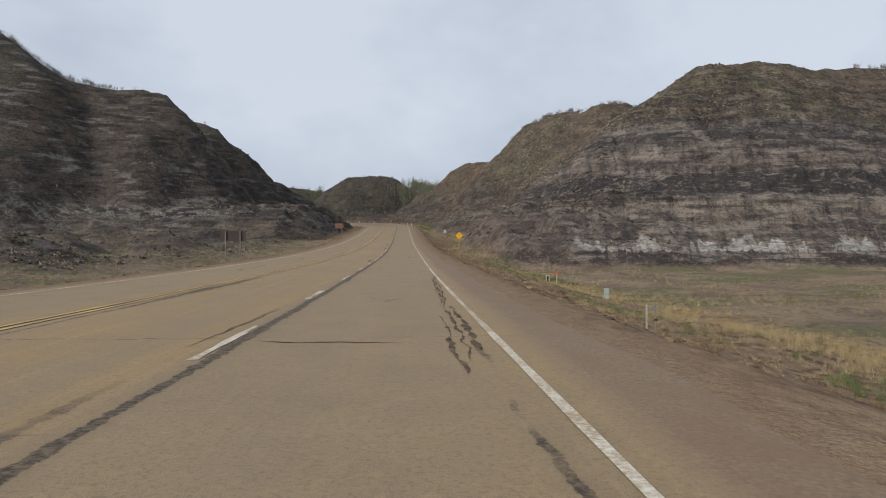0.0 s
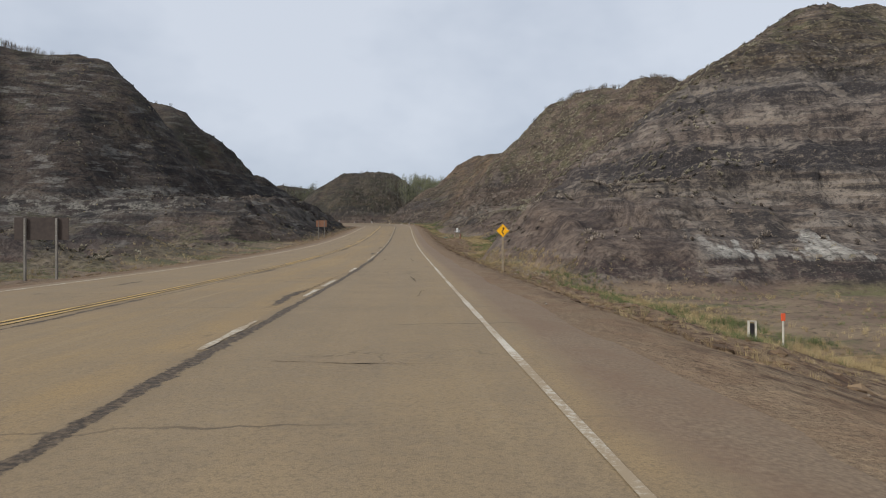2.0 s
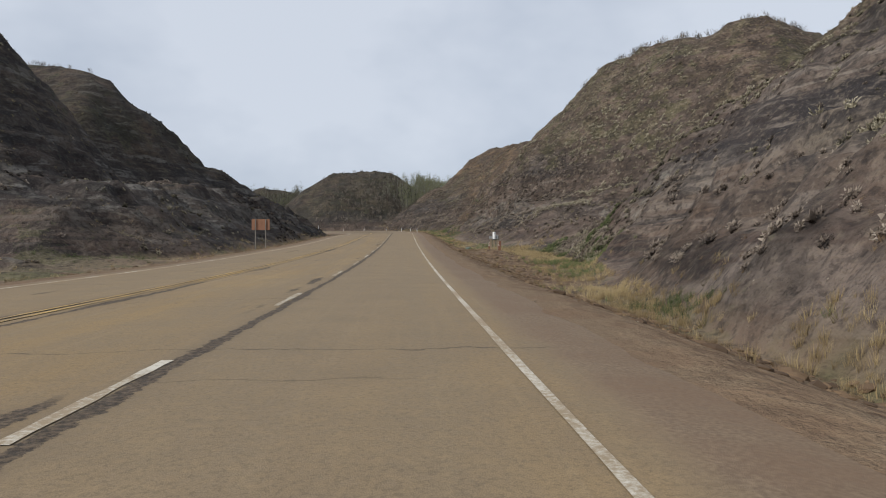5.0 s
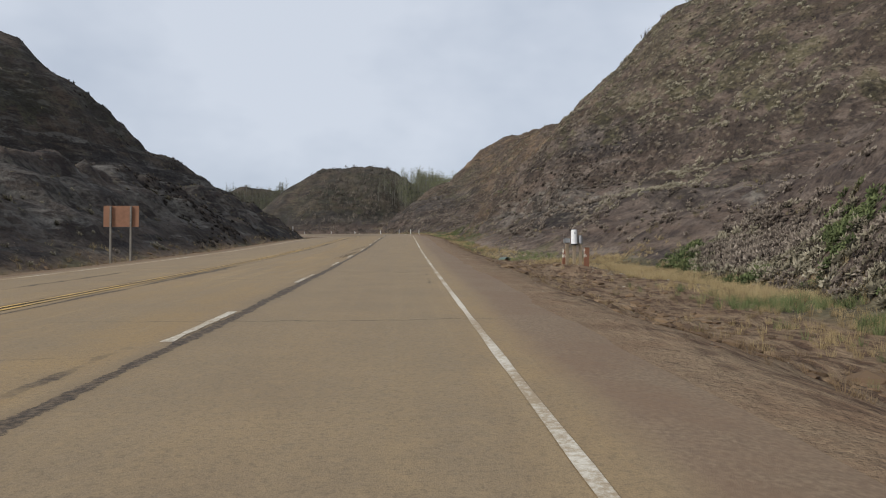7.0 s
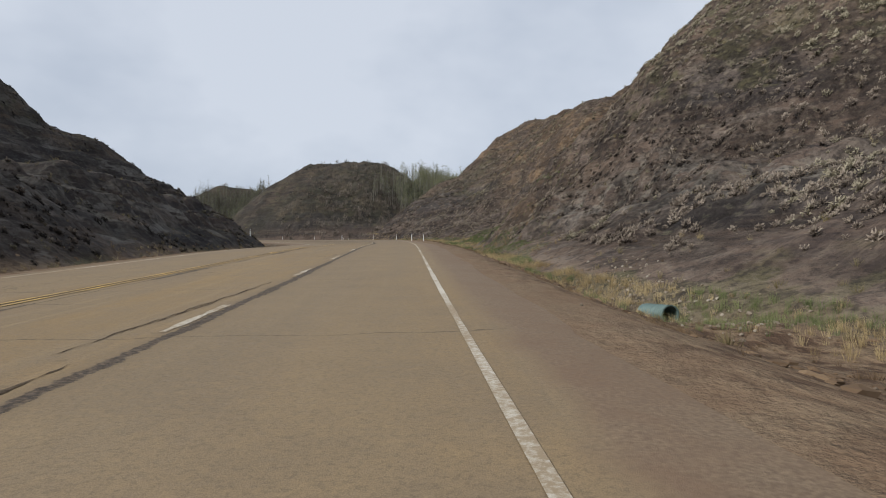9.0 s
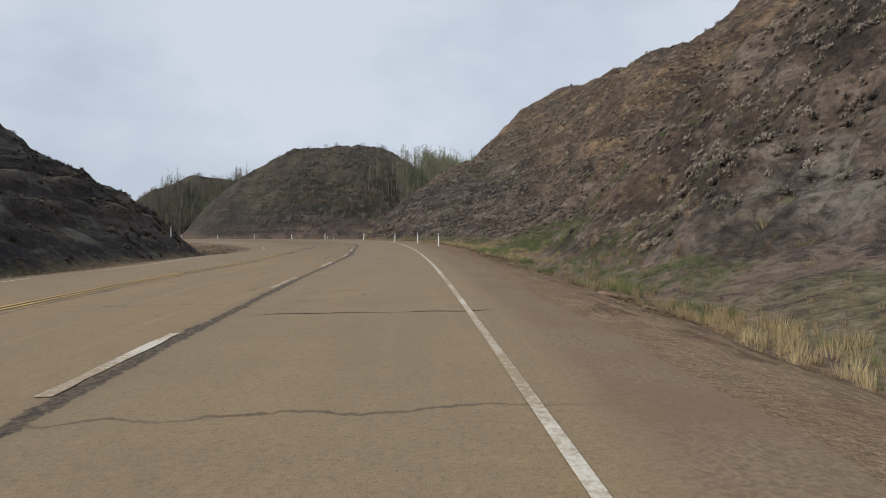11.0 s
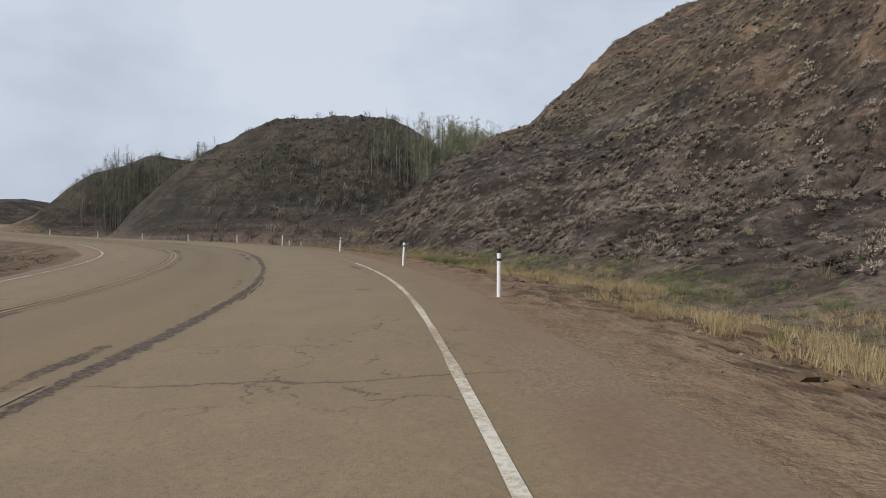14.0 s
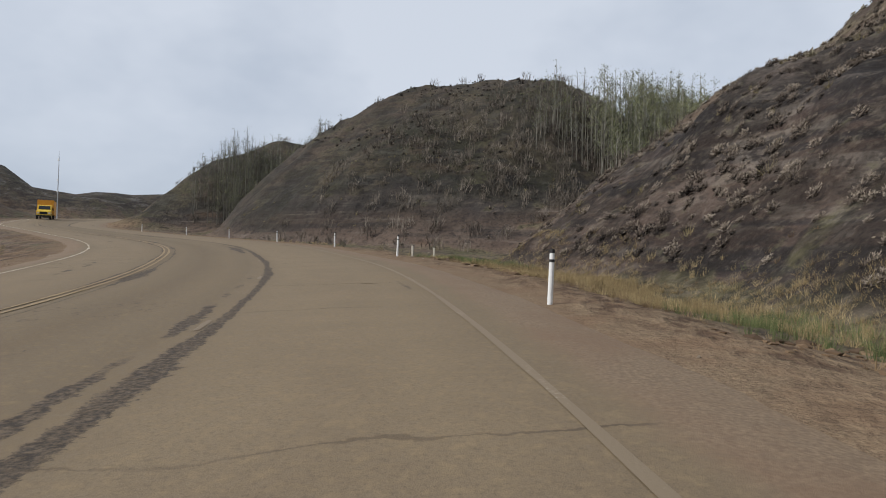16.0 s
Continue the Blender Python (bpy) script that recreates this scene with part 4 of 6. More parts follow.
for k, (r0, r1) in enumerate(sorted(DASHES)):
    strip("lane_line", r0, r1, -LANE, 0.115 if r0 < 285 else 0.075, WHITE_LINE if r0 < 285 else WHITE_WORN, 0.008, step=0.3, ragged=0.55, seed=k)


def crack(points, wide, seed, mat=CRACK, jag=0.06):
    """A crack through places (run, offset from the edge line): a jagged strip that tapers and breaks off."""
    rs = np.array(points, float)
    leg = np.concatenate([[0], np.cumsum(np.hypot(*np.diff(rs, axis=0).T))])
    at = np.arange(0, leg[-1] + 0.06, 0.12)
    run, e = np.interp(at, leg, rs[:, 0]), np.interp(at, leg, rs[:, 1])
    run, e = run + jag * fbm(at / 0.5, at * 0 + seed, 3, 73), e + jag * fbm(at / 0.5, at * 0 + seed + 40, 3, 74)
    w = wide * np.clip(0.5 + 0.55 * fbm(at / 0.9, at * 0 + seed + 80, 2, 76) + 0.5 * fbm(at / 0.22, at * 0 + seed + 60, 2, 77), 0.08, 1.3) * np.clip(np.minimum(at, at[-1] - at) / 0.4, 0.15, 1)
    dr, de = np.gradient(run), np.gradient(e)
    n = np.hypot(dr, de) + 1e-6
    verts = []
    for k in (-0.5, 0.5):
        x, y, z = road_point(run - de / n * w * k, e + dr / n * w * k)
        verts.append(np.stack([x, y, z + 0.006], -1))
    verts = np.stack(verts, 1).reshape(-1, 3)
    faces = [(2 * i, 2 * i + 1, 2 * i + 3, 2 * i + 2) for i in range(len(at) - 1)]
    return mesh_object("crack", verts, faces, mat, road)


SPLITS = [((134.1, -7.4), (134.0, -3.9)), ((133.8, -3.4), (133.7, -1.3), (133.4, -1.15), (131.2, -1.0), (129.6, -1.1)), ((139.3, -4.3), (139.2, -1.9)), ((133.3, -0.4), (133.3, 1.0)), ((133.6, -2.8), (131.6, -2.75)),
          ((113.5, -5.7), (113.0, -2.6)), ((113.0, -2.2), (112.6, 0.6)), ((114.6, -1.2), (111.2, -1.08)), ((107.9, -0.9), (105.8, -1.02)), ((195.6, -3.3), (194.5, 0.7)), ((210.7, -3.5), (210.2, -0.1)), ((281.0, -2.95), (279.7, 0.1)),
          ((73.2, -1.9), (72.0, -1.5), (71.0, -1.9)), ((72.6, -2.3), (71.6, -2.0), (71.9, -1.3)), ((90.5, -6.8), (90.2, -3.2)), ((97.2, -2.9), (96.8, -0.2)), ((155.2, -7.2), (154.8, -2.0)), ((171.4, -3.2), (171.1, 0.2)),
          ((224.5, -3.1), (224.3, -1.6)), ((238.0, -7.0), (237.4, -3.9)), ((248.6, -3.2), (248.3, 0.4)), ((262.5, -2.9), (262.2, -0.7)), ((300.5, -3.0), (300.2, -0.4)), ((312.0, -3.2), (311.4, 0.2)), ((331.5, -3.4), (331.0, -0.6)), ((64.5, -3.4), (64.2, -0.9))]
for k, path in enumerate(SPLITS):
    crack(path, 0.045, 3.0 * k)
# crumbling strips beside the edge line and the lane line: a few ragged cracks side by side
for k, (r0, r1, e0, e1, wide) in enumerate(((62.0, 70.0, -0.58, -0.52, 0.34), (69.0, 84.0, -0.50, -0.22, 0.14), (64.0, 70.5, -4.15, -4.02, 0.07), (204.5, 214.0, -4.20, -4.05, 0.26), (214.5, 224.0, -4.35, -4.08, 0.08),
                                            (276.5, 279.0, -1.15, -1.05, 0.16), (268.0, 274.0, -4.6, -4.5, 0.10), (127.5, 139.0, -3.52, -3.58, 0.06), (105.0, 116.0, -4.05, -4.0, 0.05), (297.0, 306.0, -3.55, -3.58, 0.16))):
    for j, shift in enumerate((-0.5, 0.0, 0.5)):
        crack([(r0 + 0.8 * j, e0 + shift * wide), ((r0 + r1) / 2, (e0 + e1) / 2 + 0.03 + shift * wide), (r1 - 1.1 * (2 - j), e1 + shift * wide)], 0.34 * wide, 7.0 * k + 100 + 31 * j, OPEN_PATCH, 0.04)


# ---- scattered growth and stones ----
def sample(field, x, y):
    """Field of the ground's grid at x, y."""
    i = np.clip(np.searchsorted(GX, x) - 1, 0, nx - 2)
    j = np.clip(np.searchsorted(GY, y) - 1, 0, ny - 2)
    fx, fy = (x - GX[i]) / (GX[i + 1] - GX[i]), (y - GY[j]) / (GY[j + 1] - GY[j])
    return (field[j, i] * (1 - fx) + field[j, i + 1] * fx) * (1 - fy) + (field[j + 1, i] * (1 - fx) + field[j + 1, i + 1] * fx) * fy


def soup(name, verts, tris, tone, mat, label, category, rounded=False):
    """One mesh of very many small faces."""
    me = bpy.data.meshes.new(name)
    me.vertices.add(len(verts))
    me.vertices.foreach_set("co", np.asarray(verts, np.float32).ravel())
    me.loops.add(3 * len(tris))
    me.loops.foreach_set("vertex_index", np.asarray(tris, np.int32).ravel())
    me.polygons.add(len(tris))
    me.polygons.foreach_set("loop_start", np.arange(0, 3 * len(tris), 3, dtype=np.int32))
    me.polygons.foreach_set("use_smooth", [rounded] * len(tris))
    at = me.attributes.new("tone", 'FLOAT', 'POINT')
    at.data.foreach_set("value", np.asarray(tone, np.float32))
    me.materials.append(mat)
    me.update(calc_edges=True)
    return tagged(new(name, me), label, category, kind="stuff")


def strew(protos, x, y, z, size, turn, tone, flat=1.0, hug=0.6):
    """Copies of small (verts, tris, shade) shapes at the given places, leaning with the ground, joined."""
    vs, ts, tn, base = [], [], [], 0
    kind = np.arange(len(x)) % len(protos)
    for k, (v, t, shade) in enumerate(protos):
        m = np.where(kind == k)[0]
        if not len(m):
            continue
        c, s = np.cos(turn[m])[:, None], np.sin(turn[m])[:, None]
        sz = size[m][:, None]
        px, py = (v[None, :, 0] * c - v[None, :, 1] * s) * sz, (v[None, :, 0] * s + v[None, :, 1] * c) * sz
        fx, fy = np.clip(sample(FALL_X, x[m], y[m]), -1, 1)[:, None], np.clip(sample(FALL_Y, x[m], y[m]), -1, 1)[:, None]
        pz = v[None, :, 2] * sz * flat + hug * (px * fx + py * fy)
        vs.append(np.stack([px + x[m][:, None], py + y[m][:, None], pz + z[m][:, None]], -1).reshape(-1, 3))
        ts.append((t[None] + (base + np.arange(len(m)) * len(v))[:, None, None]).reshape(-1, 3))
        tn.append(np.clip(tone[m][:, None] + shade[None], 0, 1).ravel())
        base += len(m) * len(v)
    return np.concatenate(vs), np.concatenate(ts), np.concatenate(tn)


def fuzz(rng, blades, spread, width, rise=0.75):
    """A low dome of fine single blades."""
    v, t, sh = [], [], []
    for _ in range(blades):
        a, lean = rng.uniform(0, 2 * math.pi), rng.uniform(0, 1) ** 0.6 * spread
        n, root = rng.uniform(0.6, 1.0), 0.35 * rng.uniform(0, 1)
        b, w = rng.uniform(0, 2 * math.pi), width * rng.uniform(0.6, 1.4)
        rx, ry = root * math.cos(a), root * math.sin(a)
        i = len(v)
        v += [(rx - math.cos(b) * w, ry - math.sin(b) * w, -0.08), (rx + math.cos(b) * w, ry + math.sin(b) * w, -0.08),
              (rx + math.cos(a) * math.sin(lean) * n * 0.8, ry + math.sin(a) * math.sin(lean) * n * 0.8, math.cos(lean) * n * rise + 0.05)]
        t.append((i, i + 1, i + 2))
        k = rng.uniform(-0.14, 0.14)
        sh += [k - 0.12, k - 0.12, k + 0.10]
    return np.array(v), np.array(t), np.array(sh)


def cushion(rng, inner, shoots, long, wide, lobes=3):
    """A feathery sagebrush: inner twigs and leaves toned dark as shade, and fine shoots standing out of a few rounded
    heads, pale at their tips.
    """
    heads = []
    for k in range(lobes):
        a, off = 6.283 * k / lobes + rng.uniform(-0.6, 0.6), rng.uniform(0.10, 0.38) if lobes > 1 else 0.0
        heads.append((Vector((math.cos(a) * off, math.sin(a) * off, rng.uniform(0.05, 0.30))), rng.uniform(0.36, 0.58), rng.uniform(-0.08, 0.08)))
    v, t, sh = [], [], []
    for q in range(inner + shoots):
        c0, size, hue = heads[rng.randrange(lobes)]
        out = Vector((rng.gauss(0, 1), rng.gauss(0, 1), abs(rng.gauss(0, 1.1)) - 0.15)).normalized()
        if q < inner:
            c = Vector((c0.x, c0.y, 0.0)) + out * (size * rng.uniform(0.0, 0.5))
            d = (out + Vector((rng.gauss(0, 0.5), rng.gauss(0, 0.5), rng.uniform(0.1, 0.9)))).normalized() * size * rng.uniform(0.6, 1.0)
            # tone paints the shade inside the bush
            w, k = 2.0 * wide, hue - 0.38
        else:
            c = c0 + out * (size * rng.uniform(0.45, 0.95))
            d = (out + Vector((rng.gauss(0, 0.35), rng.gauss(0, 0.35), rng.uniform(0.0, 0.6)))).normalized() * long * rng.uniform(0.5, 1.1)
            # painted light and shade: lighter the higher the shoot stands
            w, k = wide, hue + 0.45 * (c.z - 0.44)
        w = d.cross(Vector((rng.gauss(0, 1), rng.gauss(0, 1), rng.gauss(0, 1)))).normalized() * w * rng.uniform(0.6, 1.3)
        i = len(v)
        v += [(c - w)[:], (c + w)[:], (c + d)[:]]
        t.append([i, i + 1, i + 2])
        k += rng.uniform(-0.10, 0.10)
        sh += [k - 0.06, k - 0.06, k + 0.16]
    return np.array(v, float), np.array(t), np.array(sh)


def stone_shape(rng):
    """A lumpy pebble."""
    bm = bmesh.new()
    bmesh.ops.create_icosphere(bm, subdivisions=1, radius=1)
    for q in bm.verts:
        q.co = Vector((q.co.x, q.co.y * 0.75, q.co.z * 0.6)) * rng.uniform(0.55, 1.3)
    bm.faces.ensure_lookup_table()
    v, t = np.array([q.co[:] for q in bm.verts]), np.array([[q.index for q in f.verts] for f in bm.faces])
    bm.free()
    return v, t, np.zeros(len(v))


def toned(name, *stops, rough=0.9):
    """A growth or stone material, coloured by each piece's tone."""
    g = Graph(name)
    tone = g.math('ADD', g.attr("tone"), g.math('MULTIPLY', g.math('SUBTRACT', g.noise(g.place(), 5.0, 3), 0.5), 0.3))
    g.put(g.ramp(tone, *stops), g.bs.inputs["Base Color"])
    g.bs.inputs["Roughness"].default_value = rough
    g.bs.inputs["Specular IOR Level"].default_value = 0.15
    g.bump(g.noise(g.place(), 30.0, 3), 0.3, 0.02)
    return g.m


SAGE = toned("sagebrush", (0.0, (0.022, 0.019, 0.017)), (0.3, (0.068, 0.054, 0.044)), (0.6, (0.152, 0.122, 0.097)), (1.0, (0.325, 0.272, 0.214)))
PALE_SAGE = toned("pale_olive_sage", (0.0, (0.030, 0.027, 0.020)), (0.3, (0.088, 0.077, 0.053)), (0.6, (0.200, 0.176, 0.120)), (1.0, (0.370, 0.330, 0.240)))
STRAW = toned("dry_grass", (0.0, (0.125, 0.090, 0.050)), (0.5, (0.315, 0.235, 0.120)), (1.0, (0.48, 0.385, 0.215)))
DEAD = toned("dead_grass", (0.0, (0.10, 0.066, 0.040)), (0.5, (0.21, 0.145, 0.082)), (1.0, (0.40, 0.305, 0.175)))
OLIVE = toned("olive_grass", (0.0, (0.07, 0.056, 0.030)), (0.5, (0.195, 0.160, 0.080)), (1.0, (0.36, 0.30, 0.165)))
GREEN = toned("green_shrub", (0.0, (0.034, 0.042, 0.018)), (0.5, (0.105, 0.128, 0.052)), (1.0, (0.220, 0.235, 0.105)))
TWIG = toned("bare_twigs", (0.0, (0.06, 0.051, 0.042)), (0.5, (0.155, 0.130, 0.104)), (1.0, (0.26, 0.22, 0.18)))
CLOD = toned("earth_clods", (0.0, (0.085, 0.056, 0.036)), (0.5, (0.16, 0.105, 0.062)), (1.0, (0.25, 0.172, 0.102)))
STONE = toned("pale_stone", (0.0, (0.12, 0.09, 0.065)), (0.5, (0.24, 0.195, 0.145)), (1.0, (0.40, 0.36, 0.29)))

rng = np.random.default_rng(7)
pick = random.Random(7)


def spots(n, x0, x1, y0, y1, chance):
    """Random places, thinned by chance(x, y, z, out, slope, e, run)."""
    x, y = rng.uniform(x0, x1, n), rng.uniform(y0, y1, n)
    z, out, slope = sample(LZ, x, y), sample(OUT, x, y), sample(SLOPE, x, y)
    e, run, zr = off_road(x, y)
    keep = rng.uniform(0, 1, n) < chance(x, y, z, out, slope, e, run, zr)
    return [q[keep] for q in (x, y, z, out, slope, e, run, zr)]


def bare_face(x, y, z):
    return np.clip((x - 4) / 8, 0, 1) * np.clip((150 - y) / 25, 0, 1) * np.clip((25 - z) / 4, 0, 1)


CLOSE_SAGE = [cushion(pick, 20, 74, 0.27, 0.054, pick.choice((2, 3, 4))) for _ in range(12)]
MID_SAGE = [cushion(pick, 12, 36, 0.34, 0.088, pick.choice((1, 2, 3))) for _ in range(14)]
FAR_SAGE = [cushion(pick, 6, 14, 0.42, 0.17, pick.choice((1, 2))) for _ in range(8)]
TUFT_SHAPES = [fuzz(pick, 22, 1.0, 0.022, 0.95) for _ in range(6)]
MAT_SHAPES = [fuzz(pick, 22, 1.1, 0.014, 0.8) for _ in range(8)]
BLADE_SHAPES = [fuzz(pick, 30, 0.62, 0.013, 1.0) for _ in range(8)]


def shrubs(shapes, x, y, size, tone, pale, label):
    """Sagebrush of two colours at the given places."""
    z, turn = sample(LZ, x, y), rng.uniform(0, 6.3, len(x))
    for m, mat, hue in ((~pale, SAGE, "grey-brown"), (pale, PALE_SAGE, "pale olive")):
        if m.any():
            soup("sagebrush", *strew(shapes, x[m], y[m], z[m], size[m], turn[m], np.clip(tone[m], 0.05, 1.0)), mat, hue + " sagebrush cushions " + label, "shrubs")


# sagebrush close above the road on the right: in drifts, thin on the washed faces, thick on the spur at the bend
n = 44000
run, e = rng.uniform(136, 366, n), 6.0 + rng.gamma(1.9, 8.5, n)
x, y, zr = road_point(run, e)
z = sample(LZ, x, y)
drift = fbm(x / 10, y / 10, 3, 91) + 0.7 * fbm(x / 3.2, y / 3.2, 2, 85)
want = np.interp(run, [140, 165, 205, 235, 255, 300, 366], [0.24, 0.28, 0.42, 0.48, 0.52, 0.62, 0.54]) + 0.18 * np.clip((z - zr - 9) / 8, 0, 1)
upper = np.clip((z - zr - 11) / 5, 0, 1) * np.clip((run - 175) / 15, 0, 1) * np.clip((300 - run) / 20, 0, 1)
ok = (z - zr > 0.3) & (e > foot_right(run) + 0.8) & (e < 48) & (y < 352) & (sample(OUT, x, y) > 5) & (rng.uniform(0, 1, n) < np.clip(want + 0.60 * drift + 0.30 * upper, 0.02, 0.95) * (1 - 0.72 * sample(MAROON, x, y))) & ((bare_face(x, y, z) < 0.4) | (x < 30) & (rng.uniform(0, 1, n) < 0.8))
x, y, z, zr, e, run, drift, upper = (q[ok] for q in (x, y, z, zr, e, run, drift, upper))
size = np.minimum(0.17 + 0.14 * rng.gamma(1.6, 0.8, len(x)), 0.52) * np.where(run > 254, 0.8, 1.0) * (1 + 0.3 * (rng.uniform(0, 1, len(x)) > 0.93))
tone = 0.70 + 0.18 * fbm(x / 12, y / 12, 3, 92) + rng.normal(0, 0.18, len(x)) + 0.14 * upper + 0.16 * np.clip((run - 205) / 15, 0, 1) * np.clip((256 - run) / 14, 0, 1) - 0.05 * np.clip((run - 285) / 10, 0, 1)
pale = fbm(x / 13, y / 13, 3, 64) + 0.45 * upper + 0.035 * (z - zr - 8) + rng.normal(0, 0.22, len(x)) > np.interp(run, [200, 250, 300], [0.12, 0.35, 0.75])
near = (e < 10.5) & (run > 165) | (run > 294) & (e < 16)
shrubs(CLOSE_SAGE, x[near], y[near], size[near], tone[near], pale[near], "close above the gravel verge")
shrubs(MID_SAGE, x[~near], y[~near], size[~near], tone[~near], pale[~near], "up the cutting's slope")

# on the dark left-hand bluffs
n = 20000
run, out_l = rng.uniform(60, 335, n), 4.0 + rng.gamma(1.7, 12.0, n)
x, y, zr = road_point(run, -LEFT - out_l)
z = sample(LZ, x, y)
drift = fbm(x / 11, y / 11, 3, 93) + 0.6 * fbm(x / 3.5, y / 3.5, 2, 86)
ok = (z - zr > -0.3) & (out_l < 75) & (sample(OUT, x, y) > 4.5) & (rng.uniform(0, 1, n) < np.clip(0.34 + 0.8 * drift, 0.03, 0.9) * (1 - 0.7 * sample(MEADOW, x, y)))
x, y, z, out_l = x[ok], y[ok], z[ok], out_l[ok]
size = np.minimum(0.16 + 0.12 * rng.gamma(1.6, 0.8, len(x)), 0.48) * (1 + 0.3 * (rng.uniform(0, 1, len(x)) > 0.92))
tone = 0.70 + 0.28 * fbm(x / 12, y / 12, 3, 94) + rng.normal(0, 0.20, len(x)) - 0.28 * np.clip((run[ok] - 215) / 20, 0, 1)
pale = fbm(x / 16, y / 16, 3, 67) + rng.normal(0, 0.15, len(x)) > 0.30
near = (out_l < 14) & (run[ok] > 150)
shrubs(MID_SAGE, x[near], y[near], size[near], tone[near], pale[near], "on the dark shale beside the road")
shrubs(FAR_SAGE, x[~near], y[~near], size[~near], tone[~near], pale[~near], "on the dark shale bluff")

# on the upper slopes and the hills beyond the bend
x, y, z, out, slope, e, run, zr = spots(42000, -115, 110, 70, 420, lambda x, y, z, out, slope, e, run, zr:
    (out > 22) * ((e > 30) | (run > 340)) * (z - zr > 1.0) * np.clip(0.30 + 0.7 * fbm(x / 10, y / 10, 3, 91), 0.03, 0.8) * np.where(y > 330, np.where(np.hypot(x + 45, y - 355) < 45, 1.3, 0.6), 1.0) * (1 - 0.93 * bare_face(x, y, z)))
size = rng.uniform(0.22, 0.48, len(x))
tone = 0.66 + 0.18 * fbm(x / 14, y / 14, 3, 92) + rng.normal(0, 0.16, len(x)) - 0.32 * (y > 330)
pale = fbm(x / 15, y / 15, 3, 64) + rng.normal(0, 0.2, len(x)) > np.where(y > 330, 0.5, 0.15)
shrubs(FAR_SAGE, x, y, size, tone, pale, "on the upper slopes")

# bunch grass on the slopes
x, y, z, out, slope, e, run, zr = spots(22000, -80, 54, 15, 335, lambda x, y, z, out, slope, e, run, zr:
    (out > 4.0) * np.clip((z - zr + 1.5) / 1.5, 0, 1) * (0.10 + 0.75 * np.clip(fbm(x / 12, y / 12, 3, 93) + 0.2, 0, 1)) * (1 - 0.9 * bare_face(x, y, z)))
tone = np.clip(0.48 + 0.25 * fbm(x / 11, y / 11, 3, 94) + rng.normal(0, 0.12, len(x)), 0.05, 0.95)
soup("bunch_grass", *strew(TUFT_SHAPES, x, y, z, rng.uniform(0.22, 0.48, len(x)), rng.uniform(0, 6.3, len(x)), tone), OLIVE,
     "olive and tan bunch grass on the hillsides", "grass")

# straw grass on the verges and the plain
x, y, z, out, slope, e, run, zr = spots(36000, -48, 46, 20, 330, lambda x, y, z, out, slope, e, run, zr:
    (out > np.where(e > 0, 3.1 + 4.2 * np.clip((run - 165) / 15, 0, 1) * np.clip((292 - run) / 12, 0, 1), 3.1)) * (out < np.where(e > 0, 9 + 4 * np.clip((run - 175) / 10, 0, 1) * np.clip((285 - run) / 10, 0, 1) + 32 * np.clip((150 - run) / 40, 0, 1), 7 + 20 * np.clip((190 - run) / 30, 0, 1))) * (z - zr < 0.8) *
    np.clip(0.30 + 1.1 * fbm(x / 5, y / 5, 3, 95) + 0.5 * np.exp(-((out - 5.2) / 1.3) ** 2), 0.02, 1) * np.clip((out - 3.0) / 2.0, 0.05, 1))
tone = np.clip(0.50 + 0.28 * fbm(x / 6, y / 6, 3, 96) + rng.normal(0, 0.13, len(x)), 0.05, 0.98)
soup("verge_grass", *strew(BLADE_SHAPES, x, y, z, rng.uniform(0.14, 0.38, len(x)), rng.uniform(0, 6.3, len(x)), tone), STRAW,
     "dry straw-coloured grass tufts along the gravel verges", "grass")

# denser tufts on the two verges
n = 6500
run, side = rng.uniform(58, 350, n), rng.uniform(0, 1, n) < 0.72
e = np.where(side, 3.0 + rng.gamma(2.2, 1.25, n), -LEFT - 2.6 - rng.gamma(2.0, 1.1, n))
x, y, _ = road_point(run, e)
ok = (fbm(x / 3, y / 3, 3, 87) > -0.25) & (np.abs(e + 6) < 17)
x, y = x[ok], y[ok]
tone = np.clip(0.42 + 0.30 * fbm(x / 4, y / 4, 3, 96) + rng.normal(0, 0.15, len(x)), 0.0, 0.98)
soup("verge_tufts", *strew(TUFT_SHAPES, x, y, sample(LZ, x, y), rng.uniform(0.08, 0.24, len(x)), rng.uniform(0, 6.3, len(x)), tone), DEAD,
     "brown and straw-coloured tufts at the gravel's edge", "grass")

# a soft strip of straw and green grass along the feet of the right-hand slopes
n = 7800
run = rng.uniform(112, 350, n)
e = foot_right(run) + 0.9 - np.abs(rng.normal(0, 1.0, n)) * np.clip(foot_right(run) / 5, 1.0, 2.4)
x, y, zr = road_point(run, e)
lush = fbm(x / 9, y / 9, 3, 97) + 0.5 * np.exp(-((y - 213) / 9) ** 2) + 0.5 * np.exp(-((y - 152) / 7) ** 2) + 0.4 * np.clip((90 - y) / 20, 0, 1) + rng.normal(0, 0.16, len(x))
ok = (fbm(x / 4, y / 4, 3, 87) > -0.35) & (sample(OUT, x, y) > 3.6)
for m, mat, label in ((ok & (lush < 0.22), STRAW, "soft dry straw grass along the foot of the slopes"), (ok & (lush >= 0.22), GREEN, "fresh green grass and weeds at the foot of the slopes")):
    tone = np.clip(0.50 + 0.25 * fbm(x[m] / 6, y[m] / 6, 3, 98) + rng.normal(0, 0.13, m.sum()), 0.05, 0.95)
    soup("foot_grass", *strew(BLADE_SHAPES, x[m], y[m], sample(LZ, x[m], y[m]), rng.uniform(0.15, 0.40, m.sum()), rng.uniform(0, 6.3, m.sum()), tone), mat, label, "grass")

